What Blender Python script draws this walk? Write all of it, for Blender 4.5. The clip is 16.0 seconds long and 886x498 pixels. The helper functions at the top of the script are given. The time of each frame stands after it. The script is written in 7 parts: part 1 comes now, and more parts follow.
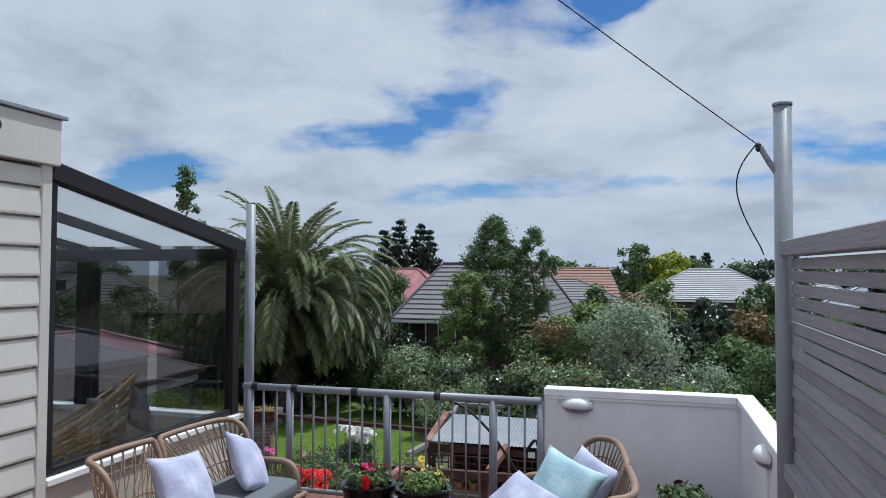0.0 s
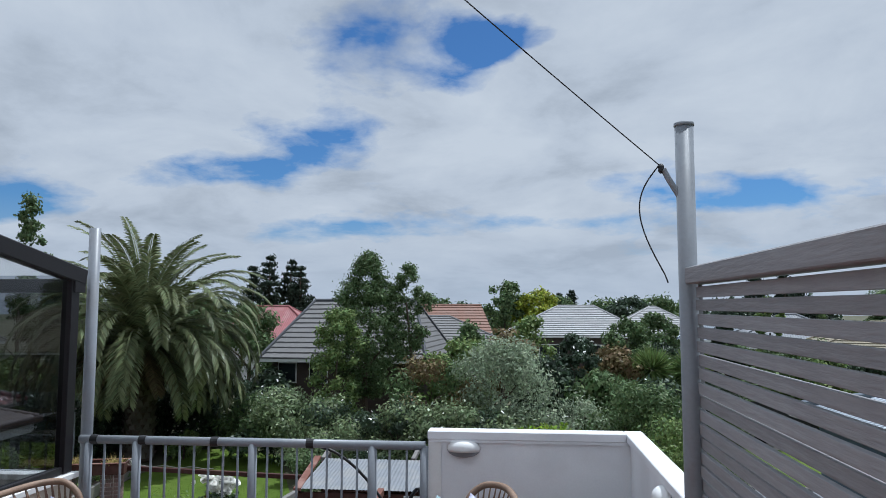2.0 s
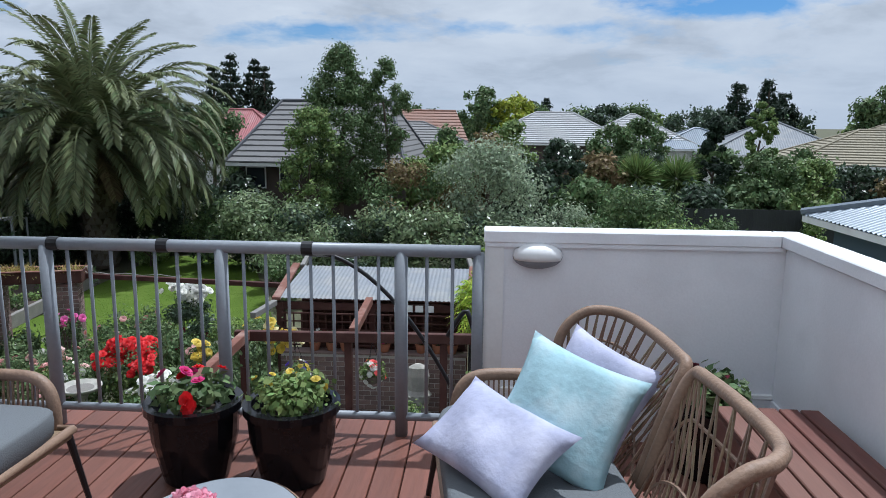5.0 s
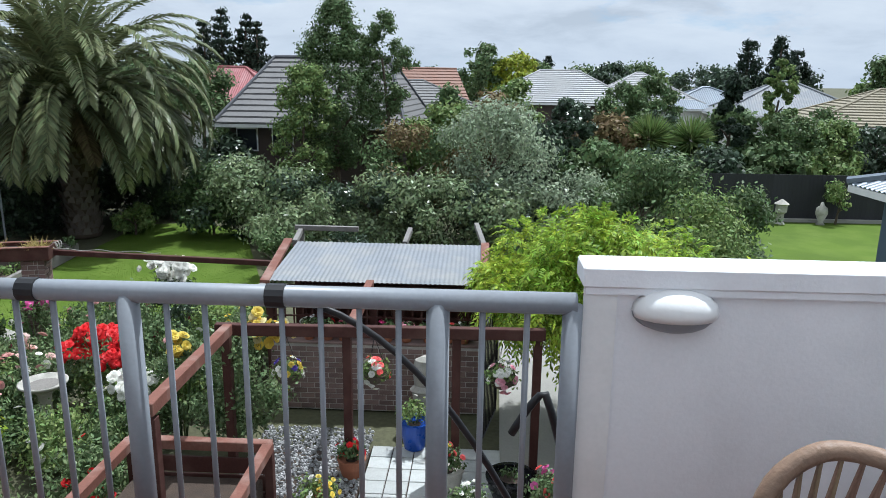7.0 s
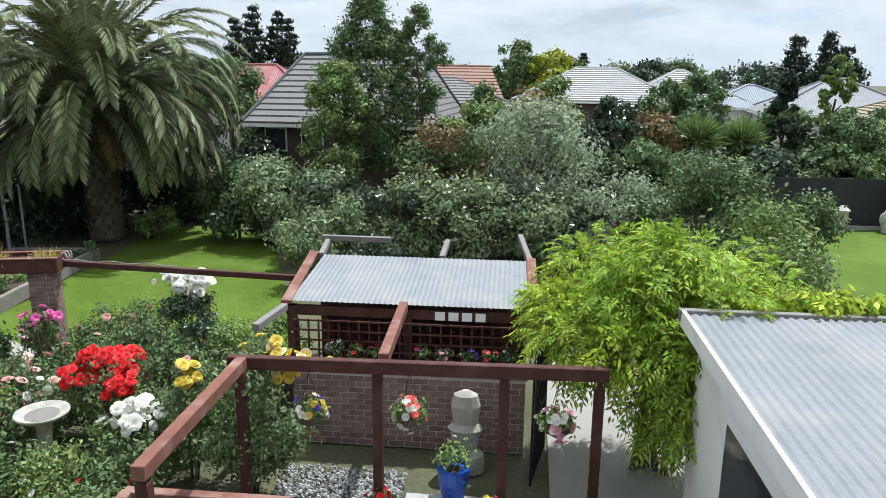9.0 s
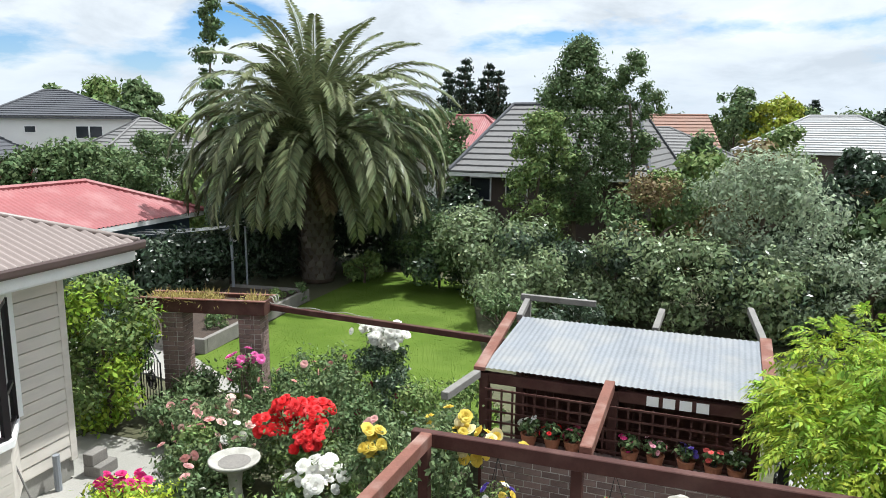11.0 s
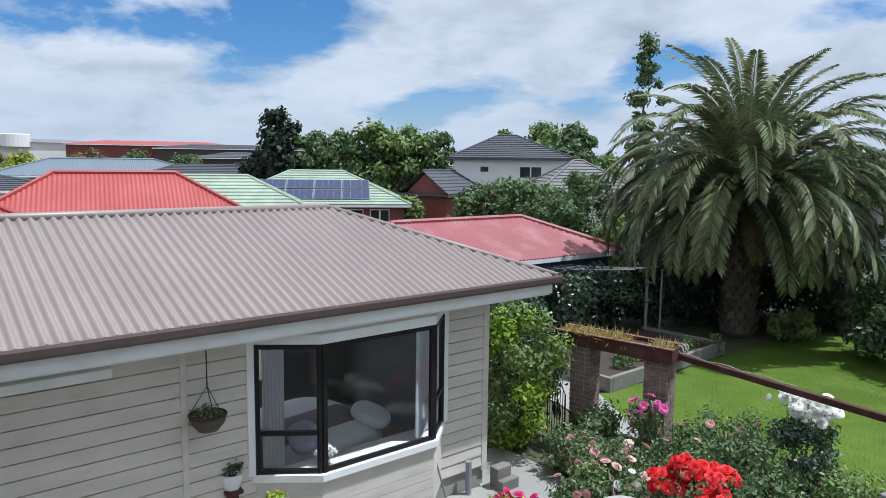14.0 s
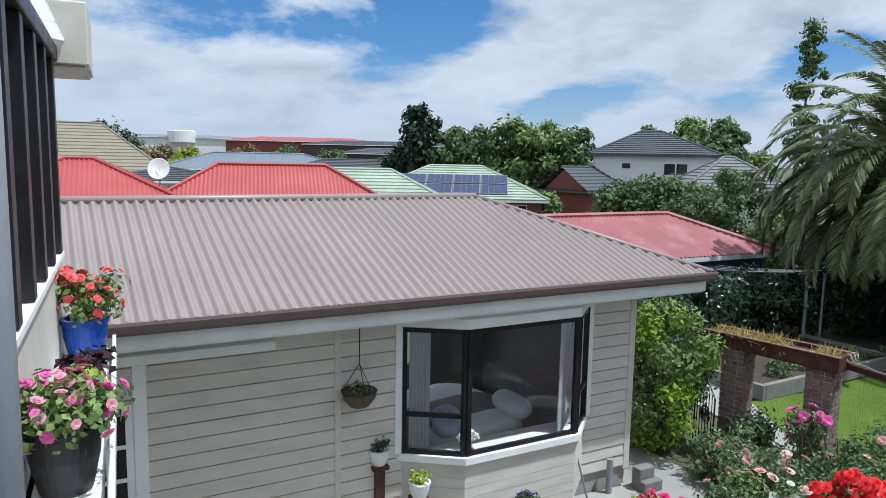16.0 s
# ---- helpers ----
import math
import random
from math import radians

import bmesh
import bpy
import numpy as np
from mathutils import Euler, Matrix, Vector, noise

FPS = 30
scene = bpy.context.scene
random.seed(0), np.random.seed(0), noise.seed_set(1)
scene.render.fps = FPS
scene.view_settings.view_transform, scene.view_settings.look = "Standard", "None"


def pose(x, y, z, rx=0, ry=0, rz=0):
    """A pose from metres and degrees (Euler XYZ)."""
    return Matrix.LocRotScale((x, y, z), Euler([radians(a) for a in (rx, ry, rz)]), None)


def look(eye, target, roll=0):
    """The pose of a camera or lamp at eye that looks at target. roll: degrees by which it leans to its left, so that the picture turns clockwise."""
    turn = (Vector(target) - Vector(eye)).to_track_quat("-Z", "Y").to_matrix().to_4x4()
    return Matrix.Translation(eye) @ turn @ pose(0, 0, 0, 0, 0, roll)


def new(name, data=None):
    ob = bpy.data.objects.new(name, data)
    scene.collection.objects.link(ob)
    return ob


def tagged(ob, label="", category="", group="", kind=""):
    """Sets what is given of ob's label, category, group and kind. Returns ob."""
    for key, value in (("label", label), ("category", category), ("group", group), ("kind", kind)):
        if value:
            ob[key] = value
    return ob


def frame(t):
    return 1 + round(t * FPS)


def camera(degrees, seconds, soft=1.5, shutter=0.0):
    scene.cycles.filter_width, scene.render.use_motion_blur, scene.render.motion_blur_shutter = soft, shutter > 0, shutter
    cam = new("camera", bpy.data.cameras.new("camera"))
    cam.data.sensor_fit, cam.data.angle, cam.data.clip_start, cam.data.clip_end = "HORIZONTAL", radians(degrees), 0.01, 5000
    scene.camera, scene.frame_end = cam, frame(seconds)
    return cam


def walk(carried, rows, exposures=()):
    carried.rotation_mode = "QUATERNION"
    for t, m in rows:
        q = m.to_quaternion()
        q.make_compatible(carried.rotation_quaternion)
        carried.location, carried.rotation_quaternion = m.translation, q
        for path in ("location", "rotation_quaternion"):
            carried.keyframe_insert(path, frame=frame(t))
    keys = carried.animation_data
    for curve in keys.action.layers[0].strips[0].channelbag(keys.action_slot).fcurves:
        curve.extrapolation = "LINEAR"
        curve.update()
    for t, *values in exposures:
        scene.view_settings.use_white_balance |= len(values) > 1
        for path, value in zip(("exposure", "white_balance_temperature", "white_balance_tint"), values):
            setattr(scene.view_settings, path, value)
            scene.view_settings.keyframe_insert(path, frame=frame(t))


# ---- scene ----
cam = camera(63.7, 16.0, soft=0.9)
METRES, EYE, TILT, LEAN, TURN = 6.9, 2.0, 0.0, 0.0, 16.0
ROWS = [
    (0.0, 0.0, 0.0, 0.0, -0.01, 1.9, -0.21),
    (0.5, -0.0001, 0.0028, 0.0095, -1.33, 4.42, -0.1),
    (1.0, -0.0014, 0.0153, 0.0095, -3.78, 5.5, -0.09),
    (1.5, -0.0018, 0.038, 0.0033, -7.35, 5.71, -0.09),
    (2.0, -0.0036, 0.0645, -0.0051, -10.18, 4.93, -0.05),
    (2.5, -0.0059, 0.0997, -0.0182, -11.64, 2.63, -0.1),
    (3.0, -0.0106, 0.1422, -0.0272, -12.58, -2.93, -0.32),
    (3.5, -0.0154, 0.1856, -0.0379, -12.69, -5.88, -0.41),
    (4.0, -0.0202, 0.2404, -0.0449, -12.69, -7.83, -0.49),
    (4.5, -0.0227, 0.2932, -0.0539, -12.68, -9.11, -0.56),
    (7.0, -0.0025, 0.5684, -0.0592, -12.92, -13.38, -0.64),
    (7.5, 0.0062, 0.6227, -0.0581, -12.86, -13.65, -0.64),
    (8.0, 0.0091, 0.6708, -0.0624, -12.56, -13.69, -0.61),
    (10.5, 0.0143, 0.8695, -0.0611, -0.71, -11.58, -0.38),
    (11.0, 0.0113, 0.9003, -0.0613, 5.66, -9.85, -0.36),
    (11.5, 0.0086, 0.9228, -0.0616, 14.98, -8.66, -0.38),
    (12.0, 0.0099, 0.9315, -0.0601, 22.57, -8.25, -0.41),
    (12.5, 0.0107, 0.936, -0.0568, 28.26, -7.93, -0.46),
    (13.0, 0.0118, 0.9379, -0.055, 32.59, -7.53, -0.5),
    (13.5, 0.0115, 0.9381, -0.0572, 35.79, -7.18, -0.55),
    (14.0, 0.0114, 0.9353, -0.0603, 38.85, -6.88, -0.65),
    (14.5, 0.002, 0.9284, -0.061, 41.65, -6.79, -0.76),
    (15.0, -0.0023, 0.9233, -0.067, 44.53, -6.68, -0.92),
    (15.5, -0.0042, 0.9199, -0.0718, 47.22, -6.79, -0.99),
    (16.0, -0.0065, 0.9147, -0.0769, 49.66, -7.27, -1.05),
]
walk(cam, [(t, pose(0, 0, EYE, TILT, LEAN, TURN) @ pose(METRES * x, METRES * y, METRES * z, 90 + pitch, roll, yaw)) for t, x, y, z, yaw, pitch, roll in ROWS],
     exposures=[(0.0, -0.36, 5600, 8), (3.0, -0.46, 5600, 7), (4.5, -0.34, 5550, 8), (7.0, 0.02, 5700, 6), (8.0, 0.08, 5800, 6), (10.5, 0.44, 6150, 6), (11.0, 0.38, 6100, 6), (12.5, 0.08, 5700, 8), (16.0, -0.12, 5550, 7)])

# ---- world, sun ----
SUN_AZ, SUN_EL = 38.0, 67.0          # degrees from +y towards +x, and above the horizon
world = bpy.data.worlds.new("sky")
scene.world = world
world.use_nodes = True
wn, wl = world.node_tree.nodes, world.node_tree.links
wn.clear()


def wnode(kind, **sets):
    n = wn.new(kind)
    for key, value in sets.items():
        if key in n.inputs:
            n.inputs[key].default_value = value
    return n


sky = wn.new("ShaderNodeTexSky")
sky.sky_type = "NISHITA"
sky.sun_disc = False
sky.sun_elevation, sky.sun_rotation = radians(SUN_EL), radians(SUN_AZ)
sky.air_density, sky.dust_density, sky.ozone_density = 1.0, 0.3, 2.0
tc = wn.new("ShaderNodeTexCoord")
sep = wn.new("ShaderNodeSeparateXYZ")
wl.new(tc.outputs["Generated"], sep.inputs[0])


def wmath(op, a, b=None, clamp=False):
    n = wn.new("ShaderNodeMath")
    n.operation, n.use_clamp = op, clamp
    for i, v in enumerate((a, b)):
        if v is None:
            continue
        if isinstance(v, (int, float)):
            n.inputs[i].default_value = v
        else:
            wl.new(v, n.inputs[i])
    return n.outputs[0]


# cloud sheet: the direction is laid on a high plane, so that clouds flatten towards the horizon
height = wmath("ADD", wmath("MAXIMUM", sep.outputs["Z"], 0.0), 0.26)
comb = wn.new("ShaderNodeCombineXYZ")
wl.new(wmath("DIVIDE", sep.outputs["X"], height), comb.inputs[0])
wl.new(wmath("DIVIDE", sep.outputs["Y"], height), comb.inputs[1])
comb.inputs[2].default_value = 1.7


def wnoise(scale, detail, rough, offset):
    mp = wn.new("ShaderNodeMapping")
    mp.inputs["Location"].default_value = offset
    wl.new(comb.outputs[0], mp.inputs[0])
    n = wn.new("ShaderNodeTexNoise")
    n.inputs["Scale"].default_value, n.inputs["Detail"].default_value, n.inputs["Roughness"].default_value = scale, detail, rough
    n.inputs["Distortion"].default_value = 0.25
    wl.new(mp.outputs[0], n.inputs["Vector"])
    return n.outputs["Fac"]


def wramp(value, *stops):
    r = wn.new("ShaderNodeValToRGB")
    while len(r.color_ramp.elements) < len(stops):
        r.color_ramp.elements.new(0.5)
    for e, (p, c) in zip(r.color_ramp.elements, stops):
        e.position, e.color = p, (*c, 1)
    wl.new(value, r.inputs[0])
    return r.outputs[0]


big = wnoise(1.5, 8, 0.52, (0.6, 1.3, 0))
puff = wnoise(6.0, 7, 0.62, (4.0, 7.1, 2.0))
# openings in the cloud sheet: (u, v) on the plane, half widths, depth
GAPS = [(-0.22, 1.52, 0.24, 0.16, 1.0), (0.03, 1.49, 0.15, 0.07, 0.7), (-0.50, 1.84, 0.16, 0.18, 0.75), (-0.84, 2.04, 0.24, 0.11, 0.8), (-0.40, 2.60, 0.65, 0.12, 0.75),
        (-1.58, 2.03, 0.20, 0.15, 0.8), (0.62, 2.28, 0.32, 0.12, 0.8), (-2.12, 0.88, 0.34, 0.24, 1.0), (-2.22, 0.28, 0.22, 0.30, 0.9), (-2.45, 1.68, 0.40, 0.16, 0.8), (-1.97, 2.16, 0.20, 0.16, 0.6), (-2.7, 0.9, 0.25, 0.25, 0.7)]
wobble = wn.new("ShaderNodeTexNoise")
wobble.inputs["Scale"].default_value, wobble.inputs["Detail"].default_value = 4.0, 6
wl.new(comb.outputs[0], wobble.inputs["Vector"])
shift = wn.new("ShaderNodeVectorMath")
shift.operation, shift.inputs[1].default_value, shift.inputs[2].default_value = "MULTIPLY_ADD", (0.26, 0.26, 0), (-0.13, -0.13, 0)
wl.new(wobble.outputs["Color"], shift.inputs[0])
ragged = wn.new("ShaderNodeVectorMath")
wl.new(comb.outputs[0], ragged.inputs[0])
wl.new(shift.outputs[0], ragged.inputs[1])
gap = 0.0
for gu, gv, ru, rv, deep_by in GAPS:
    mp = wn.new("ShaderNodeMapping")
    mp.inputs["Location"].default_value, mp.inputs["Scale"].default_value = (-gu / ru, -gv / rv, 0), (1 / ru, 1 / rv, 0)
    wl.new(ragged.outputs[0], mp.inputs[0])
    ln = wn.new("ShaderNodeVectorMath")
    ln.operation = "LENGTH"
    wl.new(mp.outputs[0], ln.inputs[0])
    gap = wmath("ADD", wmath("MULTIPLY", wmath("SUBTRACT", 1.6, ln.outputs["Value"], clamp=True), deep_by), gap)
lift = wramp(sep.outputs["Z"], (0.44, (1, 1, 1)), (0.92, (1.35, 1.33, 1.30)))      # added gain on the cloud above the view, fills the shade
thick = wmath("ADD", wmath("MULTIPLY", big, 0.72), wmath("MULTIPLY", puff, 0.28))
cover = wramp(wmath("SUBTRACT", wmath("ADD", thick, 0.10), wmath("MULTIPLY", gap, 0.27)), (0.37, (0, 0, 0)), (0.45, (0.60, 0.60, 0.60)), (0.52, (1, 1, 1)))
shade = wramp(wnoise(2.0, 8, 0.58, (2.2, 0.4, 5.0)), (0.38, (8.2, 8.3, 8.4)), (0.53, (7.2, 7.4, 7.7)), (0.68, (5.4, 5.65, 6.0)))
haze = wramp(sep.outputs["Z"], (0.0, (0.70, 0.70, 0.70)), (0.14, (0.0, 0.0, 0.0)))
glowc = wn.new("ShaderNodeMixRGB")
glowc.blend_type, glowc.inputs[0].default_value = "MULTIPLY", 1.0
wl.new(shade, glowc.inputs[1])
wl.new(lift, glowc.inputs[2])
mixc = wn.new("ShaderNodeMixRGB")
wl.new(cover, mixc.inputs[0])
deep = wn.new("ShaderNodeMixRGB")
deep.blend_type, deep.inputs[0].default_value, deep.inputs[2].default_value = "MULTIPLY", 1.0, (0.55, 0.80, 1.05, 1)
wl.new(sky.outputs[0], deep.inputs[1])
wl.new(deep.outputs[0], mixc.inputs[1])
wl.new(glowc.outputs[0], mixc.inputs[2])
mixh = wn.new("ShaderNodeMixRGB")
wl.new(haze, mixh.inputs[0])
wl.new(mixc.outputs[0], mixh.inputs[1])
mixh.inputs[2].default_value = (5.8, 6.3, 7.0, 1)
bg = wn.new("ShaderNodeBackground")
bg.inputs["Strength"].default_value = 0.1
wl.new(mixh.outputs[0], bg.inputs[0])
wo = wn.new("ShaderNodeOutputWorld")
wl.new(bg.outputs[0], wo.inputs[0])

sun = new("sun", bpy.data.lights.new("sun", "SUN"))
sun.data.energy, sun.data.angle, sun.data.color = 5.0, radians(1.0), (1.0, 0.965, 0.91)
sa, se = radians(SUN_AZ), radians(SUN_EL)
sun.matrix_world = look((math.sin(sa) * math.cos(se) * 60, math.cos(sa) * math.cos(se) * 60, math.sin(se) * 60), (0, 0, 0))

# ---- materials ----
MATS = {}


def material(name, base, rough=0.6, metal=0.0, var=0.25, scale=6.0, fine=60.0, bump=0.15, island=0.0, obj=0.0, spec=0.5,
             trans=0.0, stain=None, stain_amount=0.0, stretch=(1, 1, 1), coat=0.0):
    """A procedural surface: base colour varied at two scales, with relief, stains and changes from piece to piece."""
    m = bpy.data.materials.new(name)
    m.use_nodes = True
    nt = m.node_tree
    N, L = nt.nodes, nt.links
    p = N["Principled BSDF"]
    p.inputs["Roughness"].default_value, p.inputs["Metallic"].default_value = rough, metal
    p.inputs["Specular IOR Level"].default_value = spec
    p.inputs["Coat Weight"].default_value = coat
    co = N.new("ShaderNodeTexCoord")
    mp = N.new("ShaderNodeMapping")
    mp.inputs["Scale"].default_value = stretch
    L.new(co.outputs["Object"], mp.inputs[0])

    def nz(s, detail):
        n = N.new("ShaderNodeTexNoise")
        n.inputs["Scale"].default_value, n.inputs["Detail"].default_value = s, detail
        L.new(mp.outputs[0], n.inputs["Vector"])
        return n.outputs["Fac"]

    large, small = nz(scale, 4), nz(fine, 3)

    def mt(op, a, b):
        n = N.new("ShaderNodeMath")
        n.operation = op
        for i, v in enumerate((a, b)):
            if isinstance(v, (int, float)):
                n.inputs[i].default_value = v
            else:
                L.new(v, n.inputs[i])
        return n.outputs[0]

    amount = mt("ADD", mt("MULTIPLY", mt("SUBTRACT", large, 0.5), var * 2.2), mt("MULTIPLY", mt("SUBTRACT", small, 0.5), var * 1.6))
    hue = None
    if island:
        g = N.new("ShaderNodeNewGeometry")
        amount = mt("ADD", amount, mt("MULTIPLY", mt("SUBTRACT", g.outputs["Random Per Island"], 0.5), island))
        hue = g.outputs["Random Per Island"]
    if obj:
        o = N.new("ShaderNodeObjectInfo")
        amount = mt("ADD", amount, mt("MULTIPLY", mt("SUBTRACT", o.outputs["Random"], 0.5), obj))
    h = N.new("ShaderNodeHueSaturation")
    h.inputs["Color"].default_value = (*base, 1)
    L.new(mt("ADD", amount, 1.0), h.inputs["Value"])
    if hue is not None:
        wob = N.new("ShaderNodeMath")
        wob.operation = "FRACT"
        L.new(mt("MULTIPLY", hue, 17.3), wob.inputs[0])
        L.new(mt("ADD", mt("MULTIPLY", wob.outputs[0], 0.05), 0.475), h.inputs["Hue"])
    colour = h.outputs[0]
    if stain is not None:
        mx = N.new("ShaderNodeMixRGB")
        r = N.new("ShaderNodeValToRGB")
        r.color_ramp.elements[0].position, r.color_ramp.elements[1].position = 0.48, 0.68
        L.new(nz(scale * 0.6 + 0.7, 6), r.inputs[0])
        L.new(mt("MULTIPLY", r.outputs[0], stain_amount), mx.inputs[0])
        L.new(colour, mx.inputs[1])
        mx.inputs[2].default_value = (*stain, 1)
        colour = mx.outputs[0]
    L.new(colour, p.inputs["Base Color"])
    rr = N.new("ShaderNodeMath")
    rr.operation, rr.use_clamp = "ADD", True
    L.new(mt("MULTIPLY", mt("SUBTRACT", large, 0.5), 0.3), rr.inputs[0])
    rr.inputs[1].default_value = rough
    L.new(rr.outputs[0], p.inputs["Roughness"])
    if bump:
        b = N.new("ShaderNodeBump")
        b.inputs["Strength"].default_value, b.inputs["Distance"].default_value = bump, 0.01
        L.new(small, b.inputs["Height"])
        L.new(b.outputs[0], p.inputs["Normal"])
    if trans:
        t = N.new("ShaderNodeBsdfTranslucent")
        L.new(colour, t.inputs[0])
        ms = N.new("ShaderNodeMixShader")
        ms.inputs[0].default_value = trans
        L.new(p.outputs[0], ms.inputs[1])
        L.new(t.outputs[0], ms.inputs[2])
        L.new(ms.outputs[0], N["Material Output"].inputs[0])
    MATS[name] = m
    return m


def glass(name, tint, rough=0.0, clear=0.86):
    """A window pane: mostly clear, with a mirror sheen by Fresnel."""
    m = bpy.data.materials.new(name)
    m.use_nodes = True
    N, L = m.node_tree.nodes, m.node_tree.links
    N.clear()
    tr = N.new("ShaderNodeBsdfTransparent")
    tr.inputs[0].default_value = (*[c * clear for c in tint], 1)
    gl = N.new("ShaderNodeBsdfGlossy")
    gl.inputs["Roughness"].default_value = rough
    fr = N.new("ShaderNodeFresnel")
    fr.inputs[0].default_value = 1.6
    ms = N.new("ShaderNodeMixShader")
    L.new(fr.outputs[0], ms.inputs[0])
    L.new(tr.outputs[0], ms.inputs[1])
    L.new(gl.outputs[0], ms.inputs[2])
    out = N.new("ShaderNodeOutputMaterial")
    L.new(ms.outputs[0], out.inputs[0])
    return m


M_BOARD = material("painted_weatherboard", (0.61, 0.565, 0.51), 0.55, var=0.10, scale=1.5, fine=40, bump=0.08, obj=0.07, stain=(0.30, 0.28, 0.25), stain_amount=0.25, stretch=(1, 1, 4))
M_CREAM = material("cream_paint", (0.60, 0.56, 0.48), 0.6, var=0.10, scale=2, bump=0.05, stain=(0.35, 0.32, 0.27), stain_amount=0.3)
M_WHITE = material("white_paint", (0.84, 0.84, 0.835), 0.5, var=0.07, scale=2.5, bump=0.05, stain=(0.55, 0.54, 0.52), stain_amount=0.25)
M_PLASTER = material("white_plaster_parapet", (0.84, 0.85, 0.88), 0.65, var=0.06, scale=1.6, fine=90, bump=0.10, stain=(0.56, 0.56, 0.58), stain_amount=0.35)
M_RAIL = material("grey_painted_steel", (0.25, 0.27, 0.30), 0.42, var=0.14, scale=5, bump=0.06, stain=(0.22, 0.2, 0.19), stain_amount=0.25)
M_DECK = material("stained_decking", (0.205, 0.082, 0.058), 0.5, var=0.30, scale=3, fine=45, bump=0.25, obj=0.35, stain=(0.075, 0.045, 0.036), stain_amount=0.6, stretch=(1, 0.12, 1), spec=0.3)
M_BENCH = material("dark_red_bench_timber", (0.125, 0.047, 0.037), 0.5, var=0.35, scale=3, fine=40, bump=0.25, obj=0.3, stain=(0.26, 0.17, 0.13), stain_amount=0.3, stretch=(1, 0.15, 1), spec=0.25)
M_FENCE = material("weathered_grey_timber", (0.30, 0.30, 0.315), 0.8, var=0.30, scale=3, fine=50, bump=0.4, obj=0.3, stain=(0.18, 0.17, 0.17), stain_amount=0.6, stretch=(1, 0.15, 1.5))
M_PERGOLA = material("red_brown_pergola_timber", (0.068, 0.028, 0.024), 0.6, spec=0.2, var=0.3, scale=4, fine=40, bump=0.25, stain=(0.16, 0.09, 0.075), stain_amount=0.35)
M_PERGTOP = material("faded_red_timber", (0.185, 0.082, 0.062), 0.7, spec=0.2, var=0.3, scale=4, fine=40, bump=0.25, stain=(0.40, 0.30, 0.26), stain_amount=0.4)
M_GREYWOOD = material("silvered_old_timber", (0.19, 0.18, 0.17), 0.85, var=0.35, scale=4, bump=0.4)
M_ROOF = material("brown_corrugated_iron", (0.275, 0.225, 0.208), 0.42, var=0.10, scale=0.9, fine=25, bump=0.05, stain=(0.24, 0.19, 0.18), stain_amount=0.25)
M_ZINC = material("galvanised_iron", (0.20, 0.213, 0.235), 0.7, metal=0.1, var=0.25, scale=1.6, fine=30, bump=0.08, stain=(0.30, 0.29, 0.27), stain_amount=0.5)
M_GUTTER = material("brown_gutter", (0.12, 0.085, 0.08), 0.4, var=0.15, bump=0.03)
M_DARK = material("dark_bronze_aluminium", (0.016, 0.014, 0.016), 0.4, metal=0.0, spec=0.3, var=0.2, bump=0.02)
M_BLACK = material("black_rubber", (0.010, 0.010, 0.012), 0.5, var=0.2, bump=0.03)
M_GLAZE = material("black_glazed_ceramic", (0.008, 0.008, 0.010), 0.16, var=0.2, bump=0.04, spec=0.3)
M_SOIL = material("soil", (0.055, 0.038, 0.028), 0.95, var=0.5, scale=8, fine=60, bump=0.8)
M_LAWN = material("mown_lawn", (0.082, 0.132, 0.016), 0.85, spec=0.15, var=0.30, scale=0.5, fine=25, bump=0.5, stain=(0.13, 0.18, 0.035), stain_amount=0.5)
M_GROUND = material("earth_and_low_growth", (0.085, 0.085, 0.045), 0.95, var=0.5, scale=0.8, fine=14, bump=0.8)
M_CONCRETE = material("concrete_path", (0.30, 0.288, 0.262), 0.85, var=0.2, scale=1.5, fine=40, bump=0.25, stain=(0.28, 0.27, 0.24), stain_amount=0.5)
M_PAVER = material("grey_paver", (0.42, 0.43, 0.42), 0.8, var=0.2, scale=4, fine=50, bump=0.3, obj=0.3, stain=(0.25, 0.25, 0.23), stain_amount=0.4)
M_GRAVEL = material("grey_pebbles", (0.30, 0.30, 0.30), 0.75, var=0.2, bump=0.2, island=1.2)
M_EDGE = material("grey_brick_edging", (0.20, 0.185, 0.17), 0.9, var=0.3, scale=5, fine=40, bump=0.4)
M_BRICK = material("red_brown_brick", (0.20, 0.135, 0.122), 0.85, var=0.3, scale=8, fine=70, bump=0.4, obj=0.5, stain=(0.26, 0.19, 0.16), stain_amount=0.3)
M_MORTAR = material("mortar", (0.50, 0.47, 0.44), 0.95, var=0.2, bump=0.4)
M_RATTAN = material("natural_rattan", (0.24, 0.16, 0.105), 0.55, var=0.3, scale=12, fine=80, bump=0.3, island=0.3)
M_CANE = material("yellow_cane", (0.50, 0.33, 0.15), 0.5, var=0.25, scale=12, bump=0.2, island=0.3)
M_CUSHION = material("grey_canvas", (0.125, 0.135, 0.145), 0.9, var=0.12, scale=3, fine=160, bump=0.3)
M_PILLOW = material("pale_lilac_pillow", (0.40, 0.41, 0.55), 0.85, var=0.16, scale=9, fine=40, bump=0.3, stain=(0.60, 0.60, 0.72), stain_amount=0.7)
M_AQUA = material("pale_aqua_pillow", (0.36, 0.54, 0.60), 0.85, var=0.18, scale=9, fine=40, bump=0.3, stain=(0.60, 0.69, 0.71), stain_amount=0.6)
